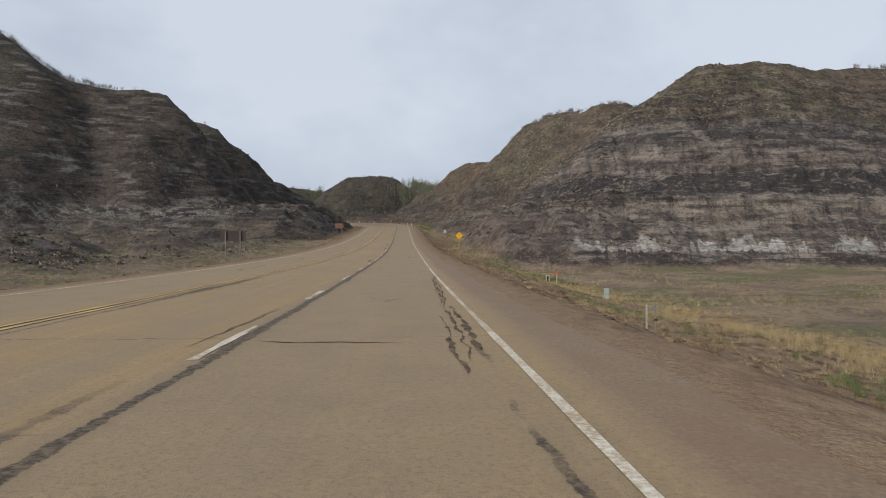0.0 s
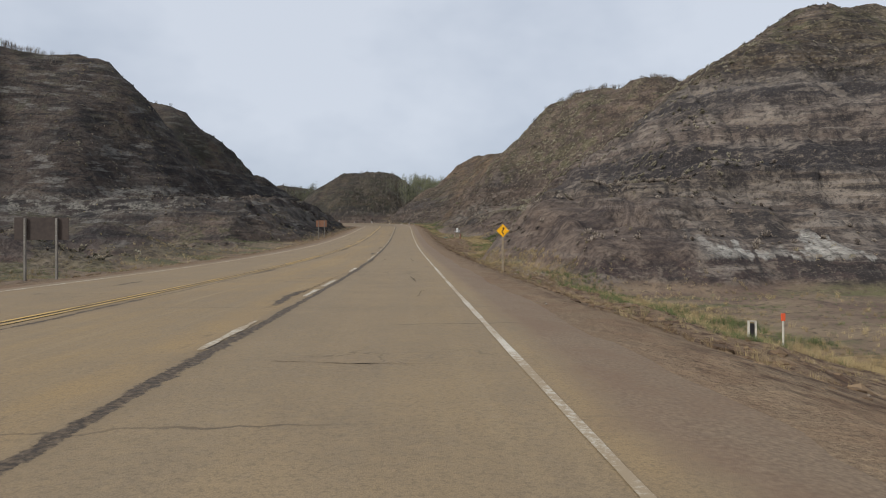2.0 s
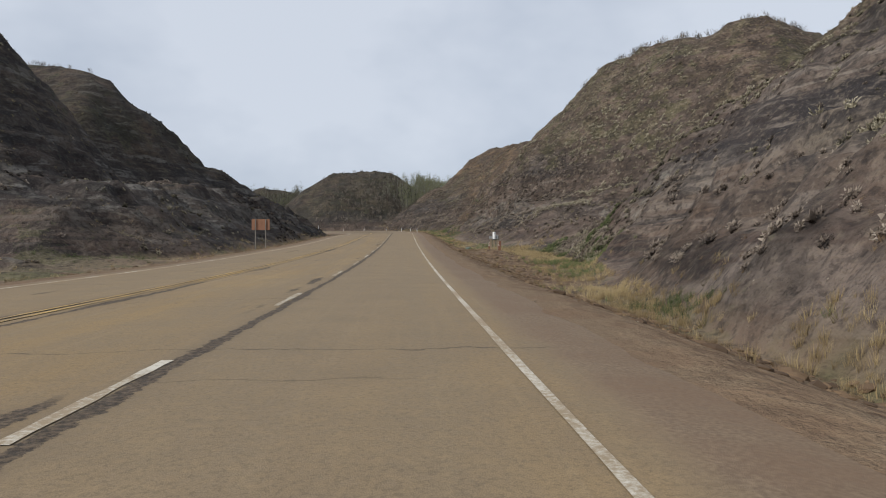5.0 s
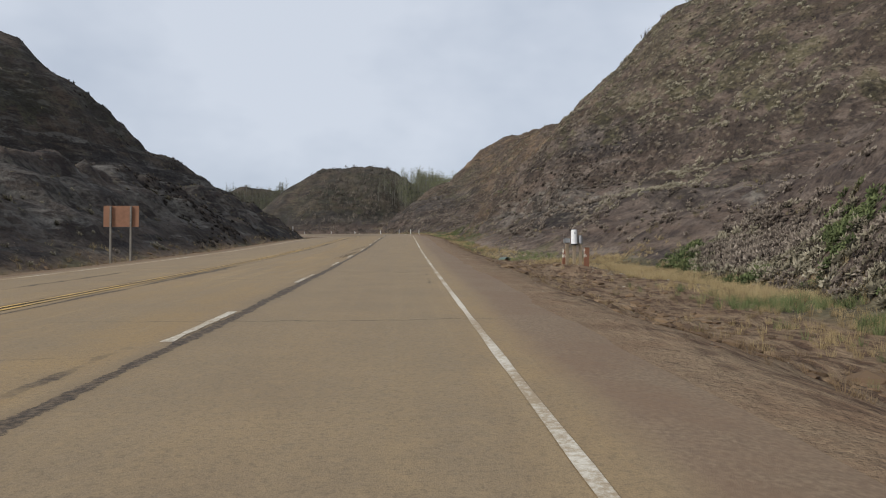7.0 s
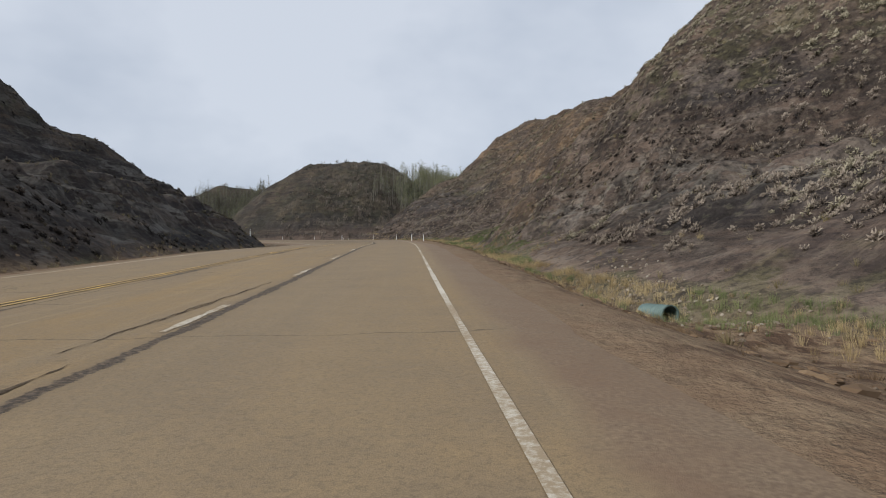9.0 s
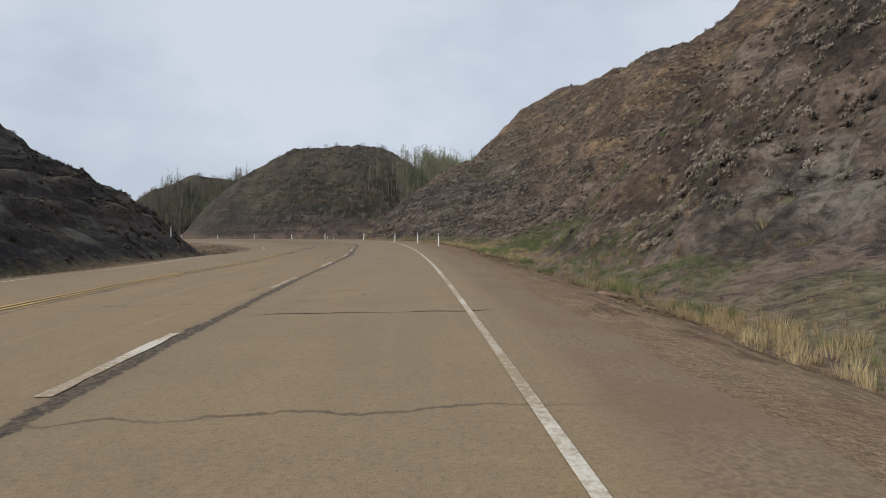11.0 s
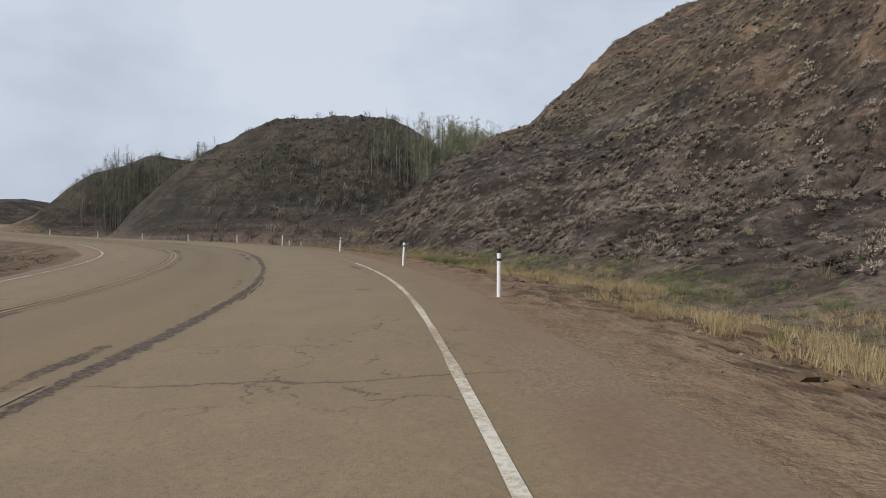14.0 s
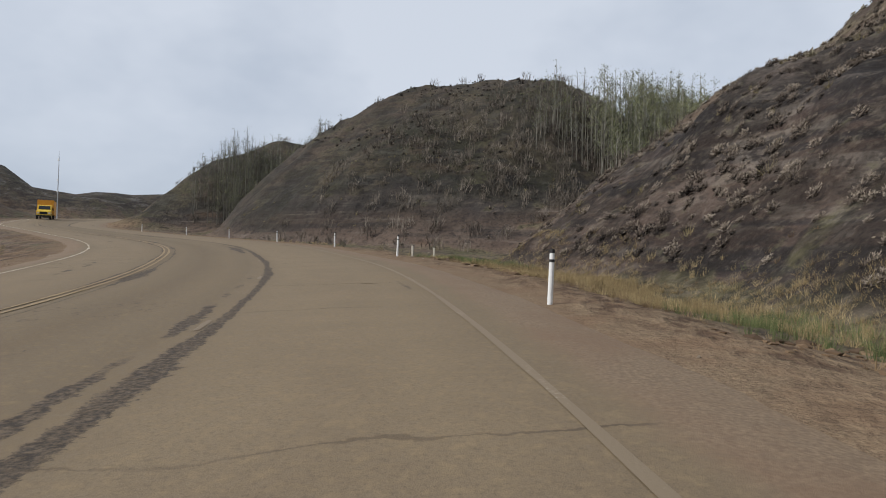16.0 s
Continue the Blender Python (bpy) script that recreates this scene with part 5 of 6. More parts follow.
# grass on the flat before the banded face
n = 8000
run, e = rng.uniform(62, 134, n), 3.8 + rng.gamma(2.0, 6.0, n)
x, y, zr = road_point(run, e)
thick = fbm(x / 6, y / 4, 3, 65)
ok = (e < 48) & (sample(LZ, x, y) < zr + 0.3) & (rng.uniform(0, 1, n) < np.clip(0.50 + 0.9 * thick + 0.5 * np.exp(-((e - 7.5) / 2.0) ** 2), 0.08, 1))
x, y, e = x[ok], y[ok], e[ok]
lush = fbm(x / 9, y / 5, 3, 97) + 0.02 * (e - 14)
for m, mat, label in ((lush < 0.12, STRAW, "dry straw grass on the flat beside the road"), (lush >= 0.12, GREEN, "fresh green grass on the flat beside the road")):
    soup("flat_grass", *strew(MAT_SHAPES, x[m], y[m], sample(LZ, x[m], y[m]), rng.uniform(0.10, 0.28, m.sum()), rng.uniform(0, 6.3, m.sum()), np.clip(rng.normal(0.55, 0.16, m.sum()), 0, 1)), mat, label, "grass")

# a golden band of taller straw beyond the verge, with weeds along its near edge
n = 5200
run = rng.uniform(60, 128, n)
e = 10.8 + 1.3 * fbm(run / 6, run / 11, 2, 57) + rng.normal(0, 1.1, n)
weedy = rng.uniform(0, 1, n) < 0.30
e = np.where(weedy, 8.1 + 0.5 * rng.normal(0, 1, n), e)
x, y, zr = road_point(run, e)
ok = fbm(x / 3, y / 4, 3, 56) > np.where(weedy, -0.02, -0.30)
for m, mat, label in ((ok & ~weedy, STRAW, "golden dry grass in a band beyond the gravel verge"), (ok & weedy, GREEN, "green weeds at the edge of the gravel verge")):
    soup("flat_grass", *strew(BLADE_SHAPES, x[m], y[m], sample(LZ, x[m], y[m]), rng.uniform(0.14, 0.30, m.sum()), rng.uniform(0, 6.3, m.sum()), np.clip(rng.normal(0.56, 0.16, m.sum()), 0, 1)), mat, label, "grass")

# olive and straw grass over the hummocks below the left-hand bluff
n = 8000
run, out_l = rng.uniform(84, 205, n), 3.5 + rng.gamma(2.0, 9.0, n)
x, y, zr = road_point(run, -LEFT - out_l)
ok = (out_l < 62) & (rng.uniform(0, 1, n) < np.clip(1.3 * sample(MEADOW, x, y) + 0.15 * np.exp(-((out_l - 5) / 2) ** 2), 0, 1))
x, y = x[ok], y[ok]
lush = fbm(x / 9, y / 6, 3, 59) + rng.normal(0, 0.12, len(x))
for m, mat, label in ((lush < -0.10, STRAW, "dry straw grass over the hummocks below the dark bluff"), ((lush >= -0.10) & (lush < 0.12), OLIVE, "olive grass over the hummocks below the dark bluff"), (lush >= 0.12, GREEN, "fresh green grass on the hummocks below the dark bluff")):
    soup("hummock_grass", *strew(MAT_SHAPES, x[m], y[m], sample(LZ, x[m], y[m]), rng.uniform(0.16, 0.40, m.sum()), rng.uniform(0, 6.3, m.sum()), np.clip(rng.normal(0.40, 0.16, m.sum()), 0, 1)), mat, label, "grass")

# low matted grass inside the bend
n = 9000
run, e = rng.uniform(256, 348, n), rng.uniform(3.4, 8.6, n)
run = np.where((e < 6.2) & (run < 292), run + 45, run)
x, y, zr = road_point(run, e)
ok = (sample(LZ, x, y) - zr < np.where(run < 285, 2.6, 1.4)) & (rng.uniform(0, 1, n) < np.clip((e - 3.2) / 1.5, 0, 1)) & (fbm(x / 3, y / 3, 3, 66) > -0.4)
x, y = x[ok], y[ok]
lush = fbm(x / 7, y / 7, 3, 97) + 0.20 * (e[ok] - 7.0) - 0.15 * np.clip((y - 230) / 20, 0, 1) + 0.6 * np.exp(-((y - 213) / 8) ** 2)
for m, mat, label in ((lush < 0.15, STRAW, "matted straw grass on the inside of the bend"), (lush >= 0.15, GREEN, "low green grass on the inside of the bend")):
    soup("matted_grass", *strew(MAT_SHAPES, x[m], y[m], sample(LZ, x[m], y[m]), rng.uniform(0.14, 0.34, m.sum()), rng.uniform(0, 6.3, m.sum()), np.clip(rng.normal(0.52, 0.16, m.sum()), 0, 1)), mat, label, "grass")

# fresh weeds climbing the slope's foot before the bend
n = 2600
run, e = rng.normal(279, 7.5, n), 7.0 + rng.gamma(2.0, 1.9, n)
x, y, zr = road_point(run, e)
ok = (sample(LZ, x, y) - zr > -0.6) & (fbm(x / 3, y / 3, 3, 63) > -0.25) & (e < 17)
x, y = x[ok], y[ok]
soup("foot_grass", *strew(BLADE_SHAPES, x, y, sample(LZ, x, y), rng.uniform(0.16, 0.36, len(x)), rng.uniform(0, 6.3, len(x)), np.clip(rng.normal(0.52, 0.18, len(x)), 0, 1)), GREEN, "fresh green weeds climbing the foot of the slope", "grass")

# a mound of bushes at the slope's foot with tall grass below it, and dry stalks further on
n = 1500
a, b = rng.uniform(0, 1, n), rng.uniform(0, 1, n)
a, b = np.where(a + b > 1, 1 - a, a), np.where(a + b > 1, 1 - b, b)
run, e = 188.5 + 23 * a + 25 * b + rng.normal(0, 0.7, n), 13.0 + 1.0 * a + 8.6 * b + rng.normal(0, 0.5, n)
x, y, _ = road_point(run, e)
kind = fbm(x / 3.0, y / 3.0, 3, 55) + rng.normal(0, 0.12, n)
for m, mat, label in ((kind > 0.24, GREEN, "fresh green shoots among the bushes on the mound"), ((kind <= 0.24) & (kind > -0.14), PALE_SAGE, "pale olive bushes crowding a mound at the slope's foot"),
                      (kind <= -0.14, SAGE, "grey-brown bushes crowding a mound at the slope's foot")):
    soup("low_bushes", *strew(MID_SAGE, x[m], y[m], sample(LZ, x[m], y[m]), rng.uniform(0.25, 0.62, m.sum()), rng.uniform(0, 6.3, m.sum()), np.clip(rng.normal(0.40 if mat == GREEN else 0.64, 0.16, m.sum()), 0, 1)), mat, label, "shrubs")
n = 3600
run = rng.uniform(184, 222, n)
e = 11.6 + rng.normal(0, 1.25, n) + 0.03 * (run - 200)
x, y, _ = road_point(run, e)
ok = fbm(x / 3, y / 3, 3, 54) > -0.35
x, y, run = x[ok], y[ok], run[ok]
lush = fbm(x / 6, y / 6, 3, 97) - 0.03 * (run - 196) + rng.normal(0, 0.15, len(x))
for m, mat, label in ((lush < 0.36, STRAW, "golden dry grass below the bushy mound"), (lush >= 0.36, GREEN, "fresh green grass below the bushy mound")):
    soup("foot_grass", *strew(BLADE_SHAPES, x[m], y[m], sample(LZ, x[m], y[m]), rng.uniform(0.18, 0.42, m.sum()), rng.uniform(0, 6.3, m.sum()), np.clip(rng.normal(0.62, 0.15, m.sum()), 0, 1)), mat, label, "grass")
n = 70
x, y = rng.normal(-3.2, 1.6, n), rng.normal(211.5, 3.4, n)
soup("dry_stalks", *strew(BLADE_SHAPES, x, y, sample(LZ, x, y), rng.uniform(0.28, 0.5, n), rng.uniform(0, 6.3, n), np.clip(rng.normal(0.5, 0.15, n), 0, 1)), DEAD, "tall dry stalks standing on the slope's foot", "grass")

# stones: strewn over the gravel, and heaped at the drains
x, y, z, out, slope, e, run, zr = spots(30000, -50, 40, 2, 330, lambda x, y, z, out, slope, e, run, zr:
    (out > 1.2) * (out < 14) * 0.22 * (0.4 + 0.6 * (fbm(x / 7, y / 7, 2, 99) > 0.1)))
s1 = strew([stone_shape(pick) for _ in range(4)], x, y, z + 0.01, rng.uniform(0.012, 0.045, len(x)) * (1 + 1.0 * (rng.uniform(0, 1, len(x)) > 0.97)), rng.uniform(0, 6.3, len(x)), np.clip(rng.normal(0.4, 0.2, len(x)), 0, 1))
soup("loose_stones", *s1, STONE, "small loose stones on the gravel shoulder", "stones")
n = 15000
run, e = rng.uniform(58, 345, n), np.where(rng.uniform(0, 1, n) < 0.75, 2.8 + rng.gamma(2.4, 1.1, n), -LEFT - 2.4 - rng.gamma(2.0, 1.0, n))
x, y, _ = road_point(run, e)
ok = (fbm(x / 2.2, y / 4, 3, 84) > -0.05) & (e < np.minimum(foot_right(run) - 0.2, 9)) & (e > -LEFT - 7)
x, y = x[ok], y[ok]
s3 = strew([stone_shape(pick) for _ in range(5)], x, y, sample(LZ, x, y), 0.025 + 0.06 * rng.gamma(1.3, 0.8, len(x)), rng.uniform(0, 6.3, len(x)), np.clip(rng.normal(0.36, 0.26, len(x)), 0, 1), 0.75)
soup("soil_clods", *s3, CLOD, "brown and ochre clods of earth on the verges", "soil")
hx, hy = [], []
for cx, cy, sx, sy, n in ((4.3, 83.5, 0.55, 3.2, 460), (2.6, 152.5, 1.2, 2.0, 150), (-1.2, 175.5, 0.8, 2.6, 220), (-0.6, 170.5, 0.7, 1.6, 160)):
    hx.append(rng.normal(cx, sx, n))
    hy.append(rng.normal(cy, sy, n))
x, y = np.concatenate(hx), np.concatenate(hy)
s2 = strew([stone_shape(pick) for _ in range(5)], x, y, sample(LZ, x, y) + 0.02, rng.uniform(0.03, 0.085, len(x)), rng.uniform(0, 6.3, len(x)), np.clip(rng.normal(0.45, 0.22, len(x)), 0, 1))
soup("riprap", *s2, STONE, "pale broken riprap stones beside the drain", "stones")


# ---- woods ----
def aspen(rng, height, leafy):
    """A slim pale trunk with steep twigs and a thin haze of young leaves: (trunk verts, tris), (crown verts, tris, tone)."""
    tv, tt = [], []

    def limb(a, b, ra, rb, sides):
        a, b = Vector(a), Vector(b)
        ax = (b - a).normalized()
        u = ax.orthogonal().normalized()
        w = ax.cross(u)
        i = len(tv)
        for c, r in ((a, ra), (b, rb)):
            for k in range(sides):
                q = c + (u * math.cos(2 * math.pi * k / sides) + w * math.sin(2 * math.pi * k / sides)) * r
                tv.append(q[:])
        for k in range(sides):
            m = (k + 1) % sides
            tt.extend([(i + k, i + m, i + sides + m), (i + k, i + sides + m, i + sides + k)])

    bend = Vector((rng.uniform(-0.04, 0.04), rng.uniform(-0.04, 0.04), 1)) * height
    r0 = 0.0105 * height
    limb((0, 0, -0.4), bend * 0.55, r0, r0 * 0.6, 5)
    limb(bend * 0.55, bend, r0 * 0.6, 0.012, 4)
    tips = []
    for _ in range(15):
        f = rng.uniform(0.32, 0.97)
        a = rng.uniform(0, 6.283)
        n = height * (1.05 - f) * rng.uniform(0.25, 0.42)
        root = bend * f
        end = root + Vector((math.cos(a) * n * 0.75, math.sin(a) * n * 0.75, n * 0.75))
        limb(root, end, 0.028, 0.008, 3)
        tips += [root.lerp(end, q) for q in (0.45, 0.75, 1.0)]
    cv, ct, cs = [], [], []
    for tip in tips:
        for _ in range(leafy):
            c = tip + Vector((rng.gauss(0, 0.24), rng.gauss(0, 0.24), rng.gauss(0, 0.24)))
            d = Vector((rng.uniform(-1, 1), rng.uniform(-1, 1), rng.uniform(-1, 1))) * 0.12
            w = Vector((rng.uniform(-1, 1), rng.uniform(-1, 1), rng.uniform(-1, 1))) * 0.09
            i = len(cv)
            cv += [(c - d)[:], (c + w)[:], (c + d)[:]]
            ct.append((i, i + 1, i + 2))
            k = rng.uniform(-0.2, 0.2)
            cs += [k, k, k]
    return (np.array(tv), np.array(tt), np.zeros(len(tv))), (np.array(cv), np.array(ct), np.array(cs))


BARK = toned("aspen_bark", (0.0, (0.085, 0.078, 0.064)), (0.5, (0.20, 0.188, 0.155)), (1.0, (0.36, 0.345, 0.29)))
LEAF = toned("young_leaves", (0.0, (0.085, 0.090, 0.045)), (0.5, (0.185, 0.192, 0.098)), (1.0, (0.31, 0.315, 0.175)))
ASPENS = [aspen(pick, 1.0 * h, 3) for h in (6.6, 7.4, 5.6, 6.9, 6.2, 5.0)]
BARE_ASPENS = [aspen(pick, 1.0 * h, 1) for h in (5.6, 6.6, 5.0, 7.2)]


def wood(name, shapes, x, y, crown_tone, label, bark_tone=0.5):
    z = sample(LZ, x, y)
    size, turn = rng.uniform(0.75, 1.15, len(x)), rng.uniform(0, 6.3, len(x))
    a = strew([q[0] for q in shapes], x, y, z, size, turn, np.clip(rng.normal(bark_tone, 0.18, len(x)), 0, 1), 1.0, 0.0)
    soup(name + "_trunks", *a, BARK, label + ", pale slim trunks and twigs", "woods")
    b = strew([q[1] for q in shapes], x, y, z, size, turn, np.clip(rng.normal(crown_tone, 0.15, len(x)), 0, 1), 1.0, 0.0)
    soup(name + "_leaves", *b, LEAF, label + ", thin young leaves", "woods")


# the grove in the saddle behind the bend, spilling down the round hill's flank
n = 1700
x, y = rng.uniform(-31, 12, n), rng.uniform(334, 374, n)
high = sample(LZ, x, y)
keep = (high > 17.5) & (high < np.interp(x, [-31, -26, -10], [27.0, 30.5, 33.5])) & (rng.uniform(0, 1, n) < np.clip(0.30 + (x + 31) / 12, 0, 1)) & (fbm(x / 9, y / 9, 2, 89) > -0.6)
x, y = x[keep], y[keep]
leafy = x + rng.normal(0, 3.0, len(x)) > -21
wood("aspen_grove", ASPENS, x[leafy], y[leafy], 0.60, "aspen grove in the saddle of the hills")
wood("bare_aspens", BARE_ASPENS, x[~leafy], y[~leafy], 0.30, "leafless aspens on the round hill's flank", 0.32)
# the leafless wood below the far ridge
n = 2900
x, y = rng.uniform(-98, -52, n), rng.uniform(360, 406, n)
high = sample(LZ, x, y)
keep = (fbm(x / 14, y / 14, 2, 88) > -0.5) & (sample(OUT, x, y) > 9) & (x < -24 - 0.368 * (y - 258.5)) & (high < 29.5) & (rng.uniform(0, 1, n) < np.clip((x + 94) / 9, 0.0, 1))
wood("leafless_wood", BARE_ASPENS, x[keep], y[keep], 0.30, "leafless aspen wood below the far ridge", 0.24)


def thicket(rng, sticks):
    """A leafless bush: steep sticks that fork once."""
    v, t, sh = [], [], []
    for _ in range(sticks):
        a, lean, n = rng.uniform(0, 6.283), rng.uniform(0, 0.55), rng.uniform(0.6, 1.0)
        root = Vector((rng.uniform(-0.3, 0.3), rng.uniform(-0.3, 0.3), -0.1))
        for f in range(3):
            end = root + Vector((math.cos(a + f) * math.sin(lean) * n, math.sin(a + f) * math.sin(lean) * n, math.cos(lean) * n))
            b = a + math.pi / 2 + f
            i = len(v)
            v += [(root.x - 0.02 * math.cos(b), root.y - 0.02 * math.sin(b), root.z), (root.x + 0.02 * math.cos(b), root.y + 0.02 * math.sin(b), root.z), end[:]]
            t.append((i, i + 1, i + 2))
            k = rng.uniform(-0.2, 0.2)
            sh += [k, k, k]
            root, n, lean = root.lerp(end, 0.45), n * 0.6, lean + 0.3
    return np.array(v), np.array(t), np.array(sh)


THICKETS = [thicket(pick, 12) for _ in range(5)]
bx, by, bs = [], [], []
for (ax, ay), (cx, cy), n, wide, h in (((-150, 152), (-83, 177), 900, 4, 2.3), ((30, 219), (56, 205), 260, 4, 1.7), ((-160, 238), (-80, 228), 200, 4, 1.6),
                                      ((-40, 336), (-10, 338), 700, 9, 1.8), ((-90, 374), (-48, 388), 600, 8, 1.6), ((92, 150), (125, 157), 60, 3, 2.0)):
    f = rng.uniform(0, 1, n)
    bx.append(ax + f * (cx - ax) + rng.normal(0, wide, n))
    by.append(ay + f * (cy - ay) + rng.normal(0, wide, n))
    bs.append(h * rng.uniform(0.5, 1.15, n))
x, y, size = np.concatenate(bx), np.concatenate(by), np.concatenate(bs)
ok = sample(OUT, x, y) > 4
x, y, size = x[ok], y[ok], size[ok]
soup("bare_brush", *strew(THICKETS, x, y, sample(LZ, x, y), size, rng.uniform(0, 6.3, len(x)), np.clip(rng.normal(0.4, 0.18, len(x)), 0, 1)), TWIG,
     "leafless brush along the hill crests and gullies", "shrubs")


# ---- things beside the road ----
def ground_z(x, y):
    return float(sample(LZ, np.array([x]), np.array([y]))[0])


def thing(name, x, y, z=None, turn=0.0):
    """An empty at a thing's foot."""
    ob = new(name)
    ob.empty_display_size = 0.2
    ob.matrix_basis = pose(x, y, ground_z(x, y) if z is None else z, 0, 0, turn)
    return ob


def part(name, bm, mat, parent, label=""):
    me = bpy.data.meshes.new(name)
    bmesh.ops.recalc_face_normals(bm, faces=bm.faces)
    bm.to_mesh(me)
    bm.free()
    me.materials.append(mat)
    ob = new(name, me)
    ob.parent = parent
    if label:
        tagged(ob, label)
    return ob


def box(x0, x1, y0, y1, z0, z1, bevel=0.01, bm=None):
    bm = bm or bmesh.new()
    made = bmesh.ops.create_cube(bm, size=1, matrix=Matrix.LocRotScale(((x0 + x1) / 2, (y0 + y1) / 2, (z0 + z1) / 2), None, (x1 - x0, y1 - y0, z1 - z0)))
    if bevel:
        edges = {e for v in made["verts"] for e in v.link_edges}
        bmesh.ops.bevel(bm, geom=list(edges), offset=bevel, segments=2, affect='EDGES')
    return bm


def tube(radius, z0, z1, sides=16, top=None, matrix=None, bm=None, bevel=0.0):
    bm = bm or bmesh.new()
    m = Matrix.Translation((0, 0, (z0 + z1) / 2))
    bmesh.ops.create_cone(bm, cap_ends=True, segments=sides, radius1=radius, radius2=radius if top is None else top, depth=z1 - z0, matrix=(matrix @ m) if matrix else m)
    if bevel:
        rim = [e for e in bm.edges if len(e.link_faces) == 2 and e.calc_face_angle(0) > 1.0]
        bmesh.ops.bevel(bm, geom=rim, offset=bevel, segments=2, affect='EDGES')
    return bm


def slab(outline, y0, y1, bm=None):
    """An upright plate: an outline in x, z between two depths."""
    bm = bm or bmesh.new()
    a = [bm.verts.new((x, y0, z)) for x, z in outline]
    b = [bm.verts.new((x, y1, z)) for x, z in outline]
    bm.faces.new(a)
    bm.faces.new(b[::-1])
    for i in range(len(a)):
        j = (i + 1) % len(a)
        bm.faces.new((a[i], b[i], b[j], a[j]))
    return bm


WOOD = plain("weathered_wood", (0.27, 0.21, 0.14), 0.85, grain=0.18, scale=14, bump=0.4)
GREY_WOOD = plain("grey_post_wood", (0.20, 0.18, 0.15), 0.9, grain=0.2, scale=16, bump=0.4)
SIGN_YELLOW = plain("sign_yellow", (1.0, 0.47, 0.003), 0.35, grain=0.05, scale=6, bump=0.02)
BLACK = plain("black_paint", (0.015, 0.014, 0.014), 0.5, grain=0.1)
WHITE = plain("white_plastic", (0.74, 0.74, 0.72), 0.5, grain=0.06, scale=9, bump=0.03)
STEEL = plain("galvanised_steel", (0.42, 0.42, 0.42), 0.45, 0.8, grain=0.1, scale=12)
BROWN_BOARD = plain("brown_board", (0.26, 0.125, 0.07), 0.75, grain=0.1, scale=5, bump=0.05)
# board brown with the shade of an unlit back put into the colour
SHADED_BOARD = plain("shaded_brown_board", (0.060, 0.043, 0.034), 0.8, grain=0.15, scale=5, bump=0.05)
RUST = plain("rusty_orange_paint", (0.23, 0.088, 0.042), 0.85, grain=0.4, scale=9, bump=0.2)
OLD_WHITE = plain("flaking_white_paint", (0.52, 0.48, 0.40), 0.75, grain=0.22, scale=8, bump=0.2)
GREYED_PAINT = plain("greyed_paint", (0.33, 0.31, 0.25), 0.85, grain=0.2, scale=10, bump=0.2)
PALE_GREEN = plain("pale_green_enamel", (0.30, 0.34, 0.29), 0.5, grain=0.08, scale=5, bump=0.03)
TEAL_PIPE = plain("green_zinc_pipe", (0.115, 0.165, 0.15), 0.6, 0.2, grain=0.2, scale=8, bump=0.1)
RED = plain("red_orange_paint", (0.62, 0.10, 0.035), 0.6, grain=0.08)
TRUCK_ORANGE = plain("truck_box_orange", (0.62, 0.29, 0.03), 0.5, grain=0.06, scale=2, bump=0.02)
TRUCK_YELLOW = plain("truck_cab_yellow", (0.78, 0.52, 0.06), 0.3, grain=0.05, scale=2, bump=0.02)
GLASS = plain("dark_glass", (0.02, 0.024, 0.028), 0.08, grain=0.05)
TYRE = plain("tyre_rubber", (0.018, 0.017, 0.016), 0.9, grain=0.15)
LAMP = plain("lamp_glass", (0.7, 0.7, 0.66), 0.2, grain=0.04)


